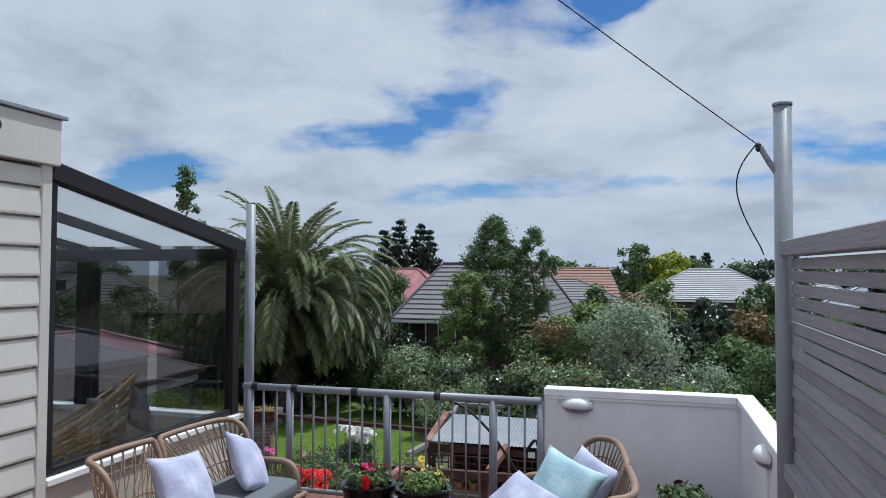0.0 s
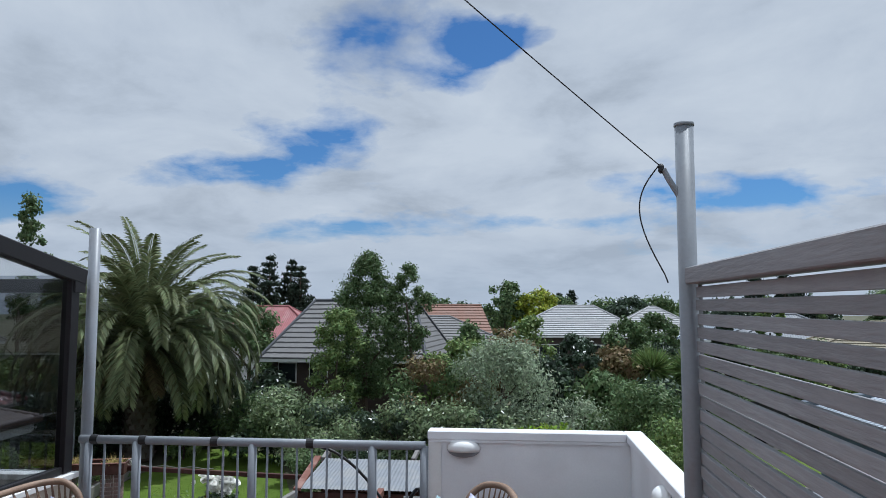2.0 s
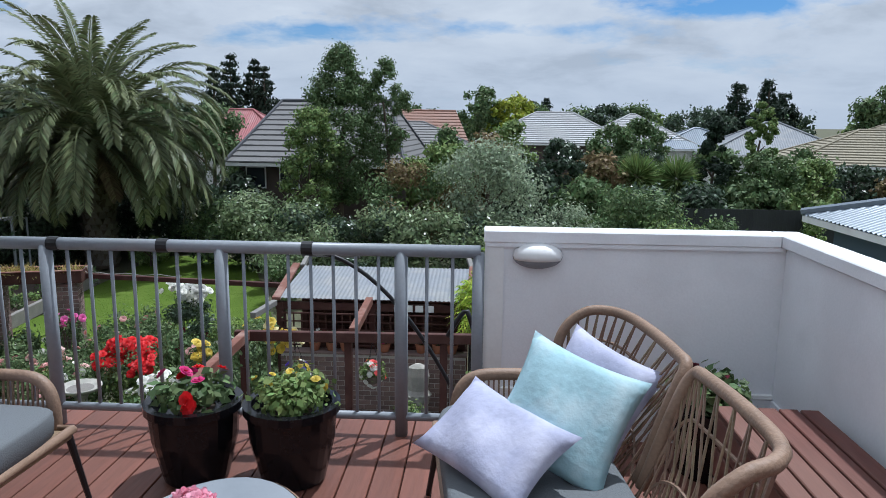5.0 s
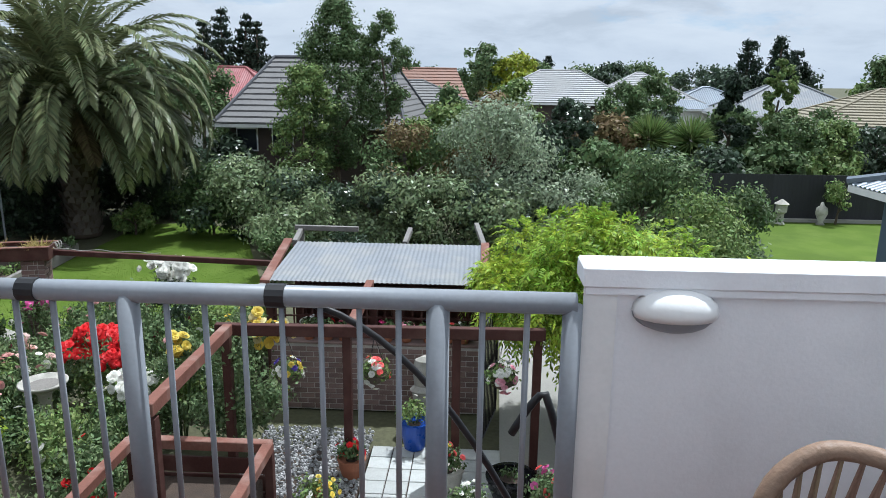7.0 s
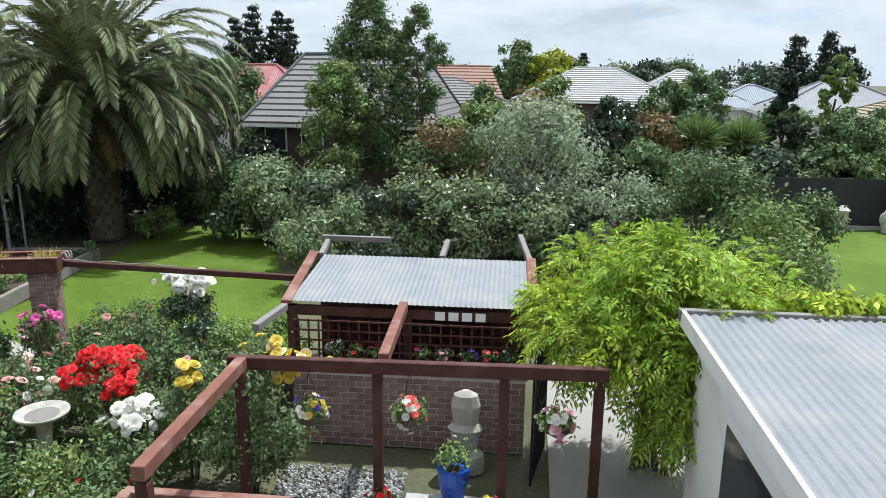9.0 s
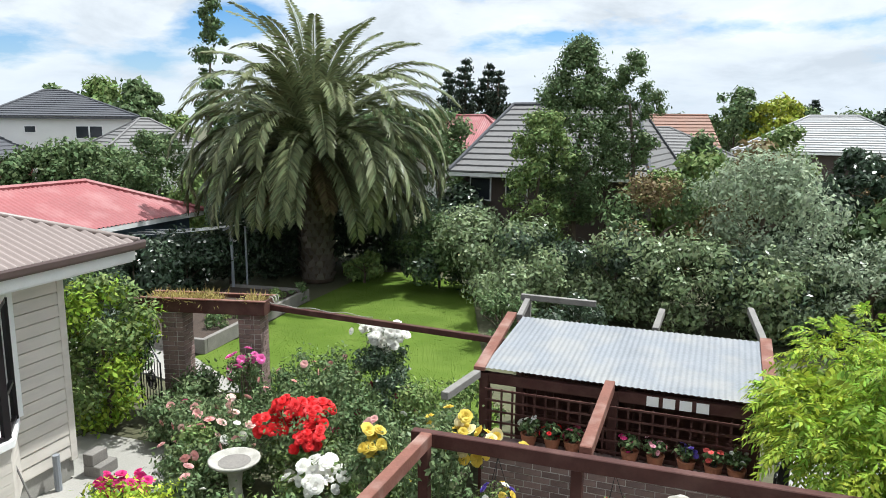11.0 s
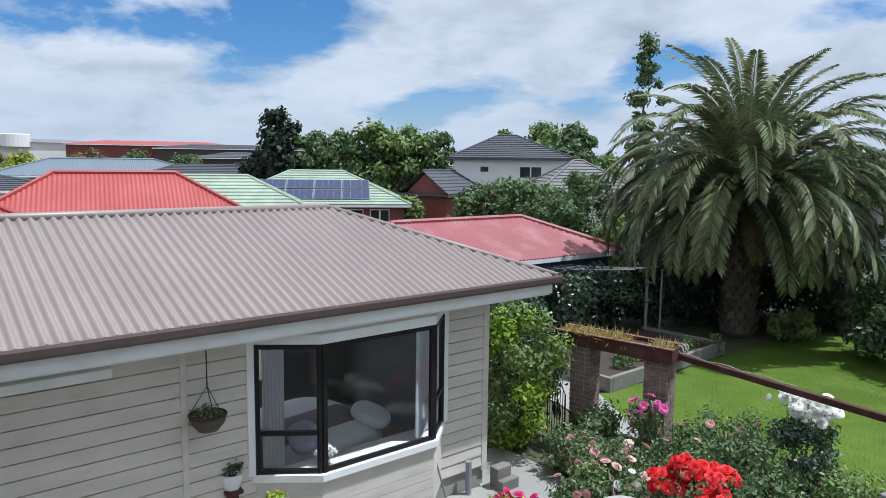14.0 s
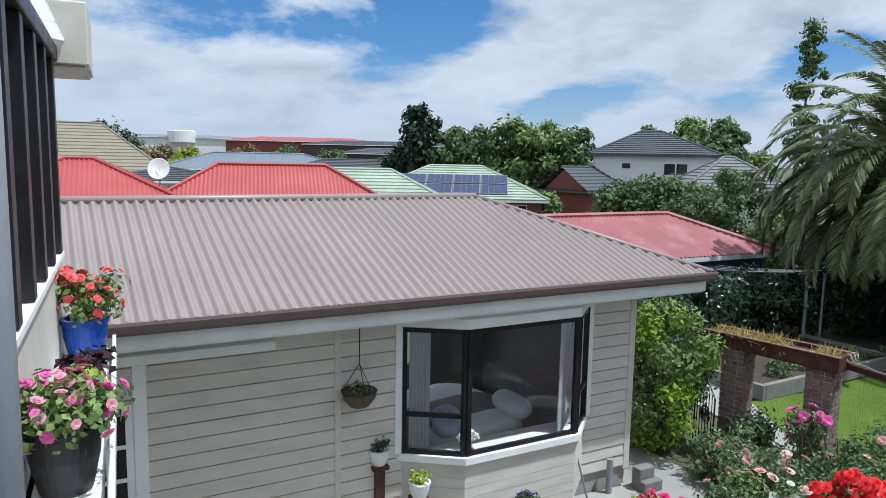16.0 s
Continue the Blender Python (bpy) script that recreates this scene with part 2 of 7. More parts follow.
M_BLUEPOT = material("blue_glazed_pot", (0.015, 0.075, 0.42), 0.3, var=0.2, bump=0.05)
M_TERRA = material("terracotta", (0.34, 0.13, 0.07), 0.8, var=0.25, scale=9, bump=0.2)
M_STONE = material("cast_stone", (0.42, 0.40, 0.36), 0.85, var=0.25, scale=6, bump=0.4, stain=(0.2, 0.2, 0.17), stain_amount=0.5)
M_LAMPSHELL = material("white_bulkhead_plastic", (0.72, 0.71, 0.68), 0.35, var=0.08, bump=0.03, stain=(0.5, 0.47, 0.4), stain_amount=0.3)
M_BARK = material("bark", (0.10, 0.075, 0.055), 0.9, var=0.4, scale=6, fine=40, bump=0.8, stretch=(1, 1, 0.3))
M_SCALE = material("palm_trunk_scale", (0.15, 0.13, 0.11), 0.9, var=0.4, scale=3, fine=30, bump=0.6, island=0.4, spec=0.2)
M_GLASS = glass("window_glass", (0.97, 0.98, 0.98), clear=0.98)
M_TINT = glass("tinted_glass", (0.52, 0.54, 0.56))
M_TABLE = material("mirrored_glass_top", (0.72, 0.74, 0.76), 0.03, metal=1.0, var=0.02, bump=0.0)
M_POLY = material("opal_roof_sheet", (0.92, 0.93, 0.94), 0.35, var=0.1, scale=2, bump=0.02, trans=0.75)
M_WATER = material("white_curtain", (0.80, 0.81, 0.85), 0.9, var=0.08, scale=6, bump=0.1, trans=0.3)
M_BED = material("grey_bedspread", (0.70, 0.71, 0.76), 0.85, var=0.12, scale=3, bump=0.2)
M_THROW = material("mauve_throw", (0.20, 0.16, 0.19), 0.9, var=0.2, bump=0.3)
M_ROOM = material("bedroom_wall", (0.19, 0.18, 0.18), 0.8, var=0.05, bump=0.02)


def foliage(name, base, trans=0.24, rough=0.55, island=0.9, spec=0.15):
    return material(name, base, rough, var=0.22, scale=0.8, fine=9, bump=0.0, island=island, trans=trans, spec=spec)


F_PALM = foliage("palm_leaf", (0.155, 0.180, 0.088), 0.18, 0.42, 0.9)
F_PALMDRY = foliage("dry_palm_leaf", (0.15, 0.125, 0.06), 0.25, 0.6)
F_DARK = foliage("dark_leaf", (0.056, 0.086, 0.050), 0.2, 0.33, 1.0, 0.35)
F_MID = foliage("mid_green_leaf", (0.118, 0.172, 0.074))
F_LIGHT = foliage("light_green_leaf", (0.18, 0.25, 0.085))
F_LIME = foliage("lime_leaf", (0.36, 0.46, 0.055), 0.36, 0.5, 0.9)
F_VINE = foliage("vine_leaf", (0.26, 0.38, 0.05), 0.38, 0.45, 1.1)
F_OLIVE = foliage("silver_olive_leaf", (0.31, 0.37, 0.25), 0.35, 0.5, 0.9)
F_BROWN = foliage("bronze_leaf", (0.189, 0.145, 0.072))
F_CONIFER = foliage("conifer_needles", (0.028, 0.045, 0.028), 0.1)
F_ROSE = foliage("rose_leaf", (0.155, 0.215, 0.10), 0.3, 0.4)
F_HEDGE = foliage("hedge_leaf", (0.225, 0.285, 0.150), 0.34, 0.36, 1.1, 0.28)
F_YELLOW = foliage("yellow_leaf", (0.30, 0.34, 0.045))


def petal(name, base):
    return material(name, base, 0.6, var=0.2, scale=14, fine=60, bump=0.0, obj=0.35, trans=0.3)


P_RED, P_WHITE, P_YELLOW = petal("red_petal", (0.72, 0.015, 0.02)), petal("white_petal", (0.80, 0.79, 0.74)), petal("yellow_petal", (0.75, 0.58, 0.09))
P_PINK, P_HOT, P_CORAL = petal("pink_petal", (0.75, 0.42, 0.40)), petal("magenta_petal", (0.62, 0.03, 0.20)), petal("coral_petal", (0.85, 0.16, 0.15))
P_PALEPINK, P_VIOLET, P_MAROON = petal("pale_pink_petal", (0.82, 0.40, 0.50)), petal("violet_petal", (0.10, 0.06, 0.35)), petal("maroon_petal", (0.22, 0.02, 0.05))
P_ORCHID = petal("orchid_pink_petal", (0.75, 0.16, 0.45))

# ---- mesh helpers ----


def link_mesh(name, me, mat, parent=None, label="", smooth=False):
    if mat is not None and not me.materials:
        me.materials.append(mat)
    if smooth:
        me.polygons.foreach_set("use_smooth", [True] * len(me.polygons))
    ob = new(name, me)
    if parent is not None:
        ob.parent = parent
    if label:
        ob["label"] = label
    return ob


def part(name, bm, mat, parent=None, label="", smooth=False, bevel=0.0):
    """Links a bmesh as one mesh object under a thing or a part."""
    if bevel:
        bmesh.ops.bevel(bm, geom=list(bm.edges), offset=bevel, segments=1, affect="EDGES", clamp_overlap=True)
    me = bpy.data.meshes.new(name)
    bm.to_mesh(me)
    bm.free()
    return link_mesh(name, me, mat, parent, label, smooth)


def raw(name, verts, faces, mat, parent=None, label="", smooth=False):
    me = bpy.data.meshes.new(name)
    me.from_pydata(verts, [], faces)
    me.update()
    return link_mesh(name, me, mat, parent, label, smooth)


def quads(name, v, mat, parent=None, label="", smooth=False):
    """A mesh of separate quads from an array (n, 4, 3)."""
    n = len(v)
    me = bpy.data.meshes.new(name)
    me.vertices.add(n * 4)
    me.vertices.foreach_set("co", np.ascontiguousarray(v, dtype=np.float32).ravel())
    me.loops.add(n * 4)
    me.loops.foreach_set("vertex_index", np.arange(n * 4, dtype=np.int32))
    me.polygons.add(n)
    me.polygons.foreach_set("loop_start", np.arange(0, n * 4, 4, dtype=np.int32))
    me.update(calc_edges=True)
    return link_mesh(name, me, mat, parent, label, smooth)


def thing(name, m, label, category, group="", kind=""):
    ob = new(name)
    ob.empty_display_size = 0.1
    ob.matrix_world = m
    return tagged(ob, label, category, group, kind)


def box(x0, x1, y0, y1, z0, z1, bm=None):
    bm = bm or bmesh.new()
    v = [bm.verts.new((x, y, z)) for z in (z0, z1) for y in (y0, y1) for x in (x0, x1)]
    for f in ((0, 2, 3, 1), (4, 5, 7, 6), (0, 1, 5, 4), (2, 6, 7, 3), (0, 4, 6, 2), (1, 3, 7, 5)):
        bm.faces.new([v[i] for i in f])
    return bm


def beam(a, b, w, h, bm=None):
    """A squared timber from a to b."""
    bm = bm or bmesh.new()
    a, b = Vector(a), Vector(b)
    d = (b - a).normalized()
    side = d.cross(Vector((0, 0, 1)))
    side = side.normalized() if side.length > 1e-4 else Vector((1, 0, 0))
    up = side.cross(d)
    v = [bm.verts.new(p + side * sx * w / 2 + up * sz * h / 2) for p in (a, b) for sx, sz in ((-1, -1), (1, -1), (1, 1), (-1, 1))]
    bm.faces.new(v[3::-1])
    bm.faces.new(v[4:])
    for i in range(4):
        j = (i + 1) % 4
        bm.faces.new((v[i], v[j], v[4 + j], v[4 + i]))
    return bm


def tube(points, radius, segs=8, bm=None, closed=False):
    """A round bar along points; radius may be one number or one for each point."""
    bm = bm or bmesh.new()
    pts = [Vector(p) for p in points]
    rad = radius if isinstance(radius, (list, tuple)) else [radius] * len(pts)
    rings, side = [], None
    n = len(pts)
    for i, p in enumerate(pts):
        a = pts[i - 1] if i or closed else p
        b = pts[(i + 1) % n] if i < n - 1 or closed else p
        d = (b - a).normalized()
        if side is None:
            side = d.orthogonal().normalized()
        side = (side - d * side.dot(d))
        side = side.normalized() if side.length > 1e-5 else d.orthogonal().normalized()
        up = d.cross(side)
        rings.append([bm.verts.new(p + (side * math.cos(k) + up * math.sin(k)) * rad[i]) for k in (2 * math.pi * j / segs for j in range(segs))])
    for r, s in zip(rings, rings[1:] + ([rings[0]] if closed else [])):
        for j in range(segs):
            k = (j + 1) % segs
            bm.faces.new((r[j], r[k], s[k], s[j]))
    if not closed:
        bm.faces.new(rings[0][::-1])
        bm.faces.new(rings[-1])
    return bm


def lathe(profile, segs=24, bm=None, cx=0.0, cy=0.0, sx=1.0, sy=1.0):
    """A turned body from (radius, height) pairs, bottom to top."""
    bm = bm or bmesh.new()
    rings = [[bm.verts.new((cx + sx * r * math.cos(a), cy + sy * r * math.sin(a), z)) for a in (2 * math.pi * j / segs for j in range(segs))] for r, z in profile]
    for r, s in zip(rings, rings[1:]):
        for j in range(segs):
            k = (j + 1) % segs
            bm.faces.new((r[j], r[k], s[k], s[j]))
    bm.faces.new(rings[0][::-1])
    bm.faces.new(rings[-1])
    return bm


def arc(fn, n):
    return [fn(i / (n - 1)) for i in range(n)]


def unit(v):
    return v / np.maximum(np.linalg.norm(v, axis=-1, keepdims=True), 1e-6)


def leaf_quads(pos, direction, length, width, rng, fold=0.0):
    """Diamond leaves: at pos, pointing along direction, with a random roll."""
    n = len(pos)
    d = unit(direction)
    s = unit(np.cross(d, rng.normal(size=(n, 3))))
    L, W = length[:, None], width[:, None]
    nrm = np.cross(s, d)
    mid = pos + d * L * 0.45
    return np.stack([pos, mid + s * W * 0.5 + nrm * fold * L, pos + d * L - nrm * fold * L, mid - s * W * 0.5 + nrm * fold * L], axis=1)


def blob_leaves(blobs, count, size, rng, thick=0.35, droop=0.2, aspect=0.5):
    """Leaves on and under the skins of many small balls, pointing outwards and a little down."""
    b = np.array(blobs, dtype=float)
    w = b[:, 3] ** 2
    pick = rng.choice(len(b), size=count, p=w / w.sum())
    d = unit(rng.normal(size=(count, 3)))
    r = b[pick, 3] * (1 - thick * rng.random(count) ** 1.5 + 0.20 * rng.normal(size=count))
    squash = np.array([1, 1, 0.85])
    pos = b[pick, :3] + d * r[:, None] * squash
    face = unit(d + rng.normal(size=(count, 3)) * 0.45 + np.array([0, 0, 0.35]))
    way = unit(np.cross(face, rng.normal(size=(count, 3))) + np.array([0, 0, -droop]))
    side = unit(np.cross(face, way))
    ln = size * (0.65 + 0.7 * rng.random(count))
    L, W = ln[:, None], (ln * aspect)[:, None]
    mid = pos + way * L * 0.1
    return np.stack([pos - way * L * 0.5, mid + side * W * 0.5 - face * L * 0.06, pos + way * L * 0.5 - face * L * 0.12, mid - side * W * 0.5 - face * L * 0.06], axis=1)


def crown_blobs(rx, ry, z0, z1, n, rng, r=0.32, shape=1.0):
    """Clumps spread through an egg from z0 to z1; shape under 1 makes it slimmer upwards."""
    out = []
    for i in range(n):
        h = rng.random()
        ring = (math.sin(math.pi * min(1, max(0.06, h ** shape)) * 0.94 + 0.1)) if shape != 1 else math.sqrt(max(0.04, 1 - (2 * h - 1) ** 2))
        a = rng.random() * 2 * math.pi
        k = (0.35 + 0.65 * rng.random() ** 0.5) * ring
        s = r * min(rx, ry) * (0.7 + 0.7 * rng.random())
        out.append((math.cos(a) * k * (rx - s * 0.6), math.sin(a) * k * (ry - s * 0.6), z0 + s * 0.5 + h * (z1 - z0 - s), s))
    return out


G = -3.6      # garden level, the deck is at 0

# ---- ground ----
ground = raw("ground", [(-900, -900, G - 0.03), (900, -900, G - 0.03), (900, 900, G - 0.03), (-900, 900, G - 0.03)], [(0, 1, 2, 3)], M_GROUND)
tagged(ground, "dark earth and low growth of the gardens", "ground", kind="structure")


def sheet(name, outline, z, thick, mat, label, category):
    """A flat slab of ground with the given outline."""
    bm = bmesh.new()
    lo = [bm.verts.new((x, y, z - thick)) for x, y in outline]
    hi = [bm.verts.new((x, y, z)) for x, y in outline]
    bm.faces.new(hi)
    n = len(hi)
    for i in range(n):
        bm.faces.new((lo[i], lo[(i + 1) % n], hi[(i + 1) % n], hi[i]))
    return tagged(part(name, bm, mat), label, category, kind="structure")


def grass(name, outline, z, n, seed, label):
    rng = np.random.default_rng(seed)
    o = np.array(outline)
    lo, hi = o.min(0), o.max(0)
    p = lo + rng.random((n * 2, 2)) * (hi - lo)
    inside = np.zeros(len(p), bool)
    for (x0, y0), (x1, y1) in zip(o, np.roll(o, -1, 0)):
        cross = ((y0 > p[:, 1]) != (y1 > p[:, 1])) & (p[:, 0] < (x1 - x0) * (p[:, 1] - y0) / (y1 - y0 + 1e-9) + x0)
        inside ^= cross
    p = p[inside][:n]
    pos = np.column_stack([p, np.full(len(p), z - 0.005)])
    way = np.column_stack([rng.normal(size=(len(p), 2)) * 0.5, np.ones(len(p))])
    ln = 0.016 + 0.018 * rng.random(len(p))
    return tagged(quads(name, leaf_quads(pos, way, ln, ln * 0.35, rng), F_GRASS), label, "grass", kind="stuff")


F_GRASS = foliage("grass_blade", (0.105, 0.168, 0.02), 0.3, 0.6, 0.25)
LAWN = [(-12.5, 18.2), (-11.3, 17.0), (-9.9, 16.6), (-8.0, 16.2), (-5.0, 17.2), (-6.4, 20.5), (-7.9, 24.3), (-9.2, 27.6), (-11.4, 28.8), (-13.2, 28.3), (-13.0, 26.0), (-12.85, 23.0), (-12.5, 20.2)]
sheet("lawn", LAWN, G, 0.03, M_LAWN, "sunlit mown green lawn winding between beds", "lawn")
grass("lawn_grass", LAWN, G, 26000, 5, "short green grass blades of the garden lawn")
LAWN_R = [(5.6, 18.0), (26, 18.0), (26, 31.3), (5.0, 31.3)]
sheet("neighbour_lawn", LAWN_R, G, 0.03, M_LAWN, "bright green neighbouring lawn before a black fence", "lawn")
PATH = [(-10.2, 4.0), (-7.6, 4.0), (-8.0, 11.0), (-8.9, 13.4), (-9.8, 14.5), (-11.4, 14.4), (-11.5, 13.3), (-10.3, 13.1)]
sheet("concrete_path", PATH, G + 0.01, 0.05, M_CONCRETE, "pale concrete path along the weatherboard house", "path")
sheet("garden_path", [(-10.9, 16.6), (-10.0, 16.9), (-12.6, 18.3), (-16.0, 18.6), (-16.0, 17.2), (-12.6, 17.0)], G + 0.012, 0.05, M_CONCRETE, "pale concrete path behind the brick piers", "path")
sheet("concrete_yard", [(-0.75, 12.4), (1.2, 12.4), (1.6, 18.5), (-0.6, 18.5)], G + 0.01, 0.05, M_CONCRETE, "pale concrete path beside the brick wall", "path")
sheet("gravel_bed", [(-4.3, 9.0), (-2.75, 9.0), (-2.45, 13.0), (-4.0, 13.0)], G + 0.0, 0.04, M_SOIL, "dark bed under grey pebbles", "gravel")

# ---- deck ----
deck = thing("deck_floor", pose(0, 0, 0), "reddish-brown stained timber decking with narrow gaps", "deck", kind="structure")
part("joist_bed", box(-3.5, 0.64, -3.0, 5.96, -0.30, -0.035), M_BLACK, deck)
part("edge_fascia", box(-3.5, -0.80, 5.965, 6.0, -0.30, -0.002), M_BENCH, deck)
part("edge_apron", box(-3.5, -0.80, 6.002, 6.40, -0.30, -0.20), M_ZINC, deck)
W_PLANK = 0.138
plank_me = None
for i in range(30):
    x = -3.498 + i * W_PLANK
    if plank_me is None:
        p = part("plank", box(0.003, W_PLANK - 0.004, -3.0, 5.96, -0.032, 0.0), M_DECK, deck, bevel=0.003)
        plank_me = p.data
    else:
        p = link_mesh("plank", plank_me, None, deck)
    p.location = (x, 0, 0)

# white parapet
par = thing("parapet_wall", pose(0, 0, 0), "low white plastered parapet wall with sloping coping at the deck corner", "parapet", kind="structure")
part("front_panel", box(-0.78, 0.74, 5.74, 5.84, -0.3, 1.02), M_PLASTER, par, bevel=0.004)
part("side_panel", box(0.66, 0.74, -3.0, 5.738, -0.3, 1.02), M_PLASTER, par, bevel=0.004)
part("front_coping", box(-0.80, 0.63, 5.715, 5.862, 1.023, 1.085), M_PLASTER, par, bevel=0.006)
part("side_coping", box(0.632, 0.765, 3.84, 5.862, 1.023, 1.084), M_PLASTER, par, bevel=0.006)
part("coping_lip", box(-0.79, 0.64, 5.722, 5.739, 1.004, 1.0225), M_PLASTER, par)
part("front_trim", box(-0.795, -0.70, 5.728, 5.739, 0.0, 1.02), M_WHITE, par)
part("skirting", box(-0.70, 0.66, 5.724, 5.739, 0.0, 0.25), M_PLASTER, par, bevel=0.003)
part("skirting_cap", box(-0.70, 0.655, 5.715, 5.739, 0.252, 0.275), M_WHITE, par, bevel=0.003)
part("side_skirting", box(0.645, 0.659, 3.9, 5.72, 0.0, 0.25), M_PLASTER, par, bevel=0.003)


def bulkhead(m):
    """An oval wall lamp: back plate, half hood and domed shell."""
    t = thing("wall_lamp", m @ Matrix.Scale(0.88, 4), "white oval bulkhead lamp with a hood, on the white parapet", "wall lamp", "parapet lamps")
    bm = bmesh.new()
    bmesh.ops.create_uvsphere(bm, u_segments=20, v_segments=10, radius=1.0)
    for v in bm.verts:
        v.co = Vector((v.co.x * 0.125, -0.012 + min(v.co.y, 0) * 0.075, v.co.z * 0.062 - 0.006))
    part("lens", bm, M_RAIL, t, "grey translucent lens", smooth=True)
    bm = bmesh.new()
    bmesh.ops.create_uvsphere(bm, u_segments=20, v_segments=10, radius=1.0)
    for v in bm.verts:
        v.co = Vector((v.co.x * 0.140, -0.004 + min(v.co.y, 0) * 0.092, max(v.co.z, -0.30) * 0.074 + 0.006))
    part("hood", bm, M_WHITE, t, "white half hood", smooth=True)
    part("back_plate", lathe([(0.138, 0), (0.138, 0.012), (0.13, 0.016)], 24, sy=0.50), M_RAIL, t).matrix_basis = pose(0, 0, 0, 90)
    return t


bulkhead(pose(-0.535, 5.738, 0.955))
bulkhead(pose(0.658, 4.46, 0.955, 0, 0, -90))
bulkhead(pose(0.658, 3.02, 0.90, 0, 0, -90))
cond = part("conduit", tube([(0.648, 4.46, 0.90), (0.648, 4.46, 0.46)], 0.008, 6), M_WHITE)
tagged(cond, "thin white cable conduit below a wall lamp", "conduit")

# steel railing
RY = 5.72
rail = thing("railing", pose(0, 0, 0), "grey painted steel railing with round balusters", "railing")
part("top_rail", tube([(-3.50, RY, 0.975), (-0.815, RY, 0.975)], 0.032, 12), M_RAIL, rail, smooth=True)
part("bottom_rail", tube([(-3.50, RY, 0.10), (-0.815, RY, 0.10)], 0.022, 10), M_RAIL, rail, smooth=True)
POSTS = [-3.43, -3.04, -2.125, -1.21, -0.825]
for x in POSTS:
    part("post", tube([(x, RY, 0.0), (x, RY, 0.97)], 0.034 if x in (-3.04, -2.125, -1.21) else 0.030, 10), M_RAIL, rail, smooth=True)
for x0, x1, n in ((-3.43, -3.04, 2), (-3.04, -2.125, 7), (-2.125, -1.21, 7), (-1.21, -0.825, 2)):
    for k in range(n):
        x = x0 + (k + 1) * (x1 - x0) / (n + 1)
        part("baluster", tube([(x, RY, 0.10), (x, RY, 0.96)], 0.0095, 6), M_RAIL, rail, smooth=True)
for x in (-3.38, -2.99, -2.42, -1.68):
    t = part("cable_strap", tube([(x - 0.028, RY, 0.975), (x + 0.028, RY, 0.975)], 0.036, 12), M_BLACK, None)
    tagged(t, "black plastic strap wrapped round the top rail", "strap", "rail straps")
hose = part("garden_hose", tube([*arc(lambda s: (-1.62 + 0.74 * s, RY + 0.03 + 0.10 * s, 0.95 - 0.17 * s - 0.72 * s * s), 14), (-0.85, RY + 0.30, -0.10), (-0.86, RY + 0.40, -0.188), (-1.2, RY + 0.45, -0.188)], 0.011, 8), M_BLACK, None, smooth=True)
tagged(hose, "black hose hanging along the outside of the railing", "hose")
hose = part("garden_hose", tube(arc(lambda s: (-0.98 + 0.22 * s, RY + 0.12, 0.50 + 0.16 * math.sin(2.6 * s) - 0.75 * max(0, s - 0.45)), 14) + [(-0.78, RY + 0.30, -0.15), (-0.83, RY + 0.40, -0.186), (-1.1, RY + 0.5, -0.186)], 0.013, 8), M_BLACK, None, smooth=True)
tagged(hose, "black hose looped beside the railing end", "hose")

# steel poles
pole = part("steel_pole", tube([(-3.50, 5.80, -0.3), (-3.50, 5.80, 2.62)], 0.045, 12), M_RAIL, None, smooth=True)
tagged(pole, "grey steel pole at the railing end beside the sunroom", "pole")
pole = thing("service_pole", pose(0.634, 3.76, -0.045), "grey painted steel service pole carrying an overhead cable", "pole")
part("shaft", tube([(0, 0, 0.03), (0, 0, 2.86)], 0.042, 14), M_RAIL, pole, smooth=True)
part("cap", tube([(0, 0, 2.86), (0, 0, 2.875)], 0.046, 14), M_RAIL, pole, smooth=True)
part("bracket", tube([(-0.02, 0, 2.52), (-0.07, -0.01, 2.60), (-0.10, -0.01, 2.66)], 0.014, 8), M_RAIL, pole)
part("insulator", lathe([(0.006, 0), (0.014, 0.01), (0.014, 0.035), (0.006, 0.045)], 10), M_BLACK, pole).location = (-0.11, -0.01, 2.64)
wire = part("overhead_cable", tube(arc(lambda s: (0.520 - 2.45 * s, 3.75 - 1.97 * s, 2.631 + 1.57 * s - 0.10 * s * (1 - s)), 20), 0.0028, 5), M_BLACK, None)
tagged(wire, "thin black overhead cable sagging to the service pole", "cable")
wire = part("hanging_cable", tube(arc(lambda s: (0.513 - 0.105 * math.sin(math.pi * min(1.0, s * 1.02)) + 0.03 * s, 3.75, 2.631 - 0.54 * s + 0.05 * math.sin(math.pi * s)), 18), 0.0035, 5), M_BLACK, None)
tagged(wire, "thin dark cable loop hanging from the service pole", "cable")

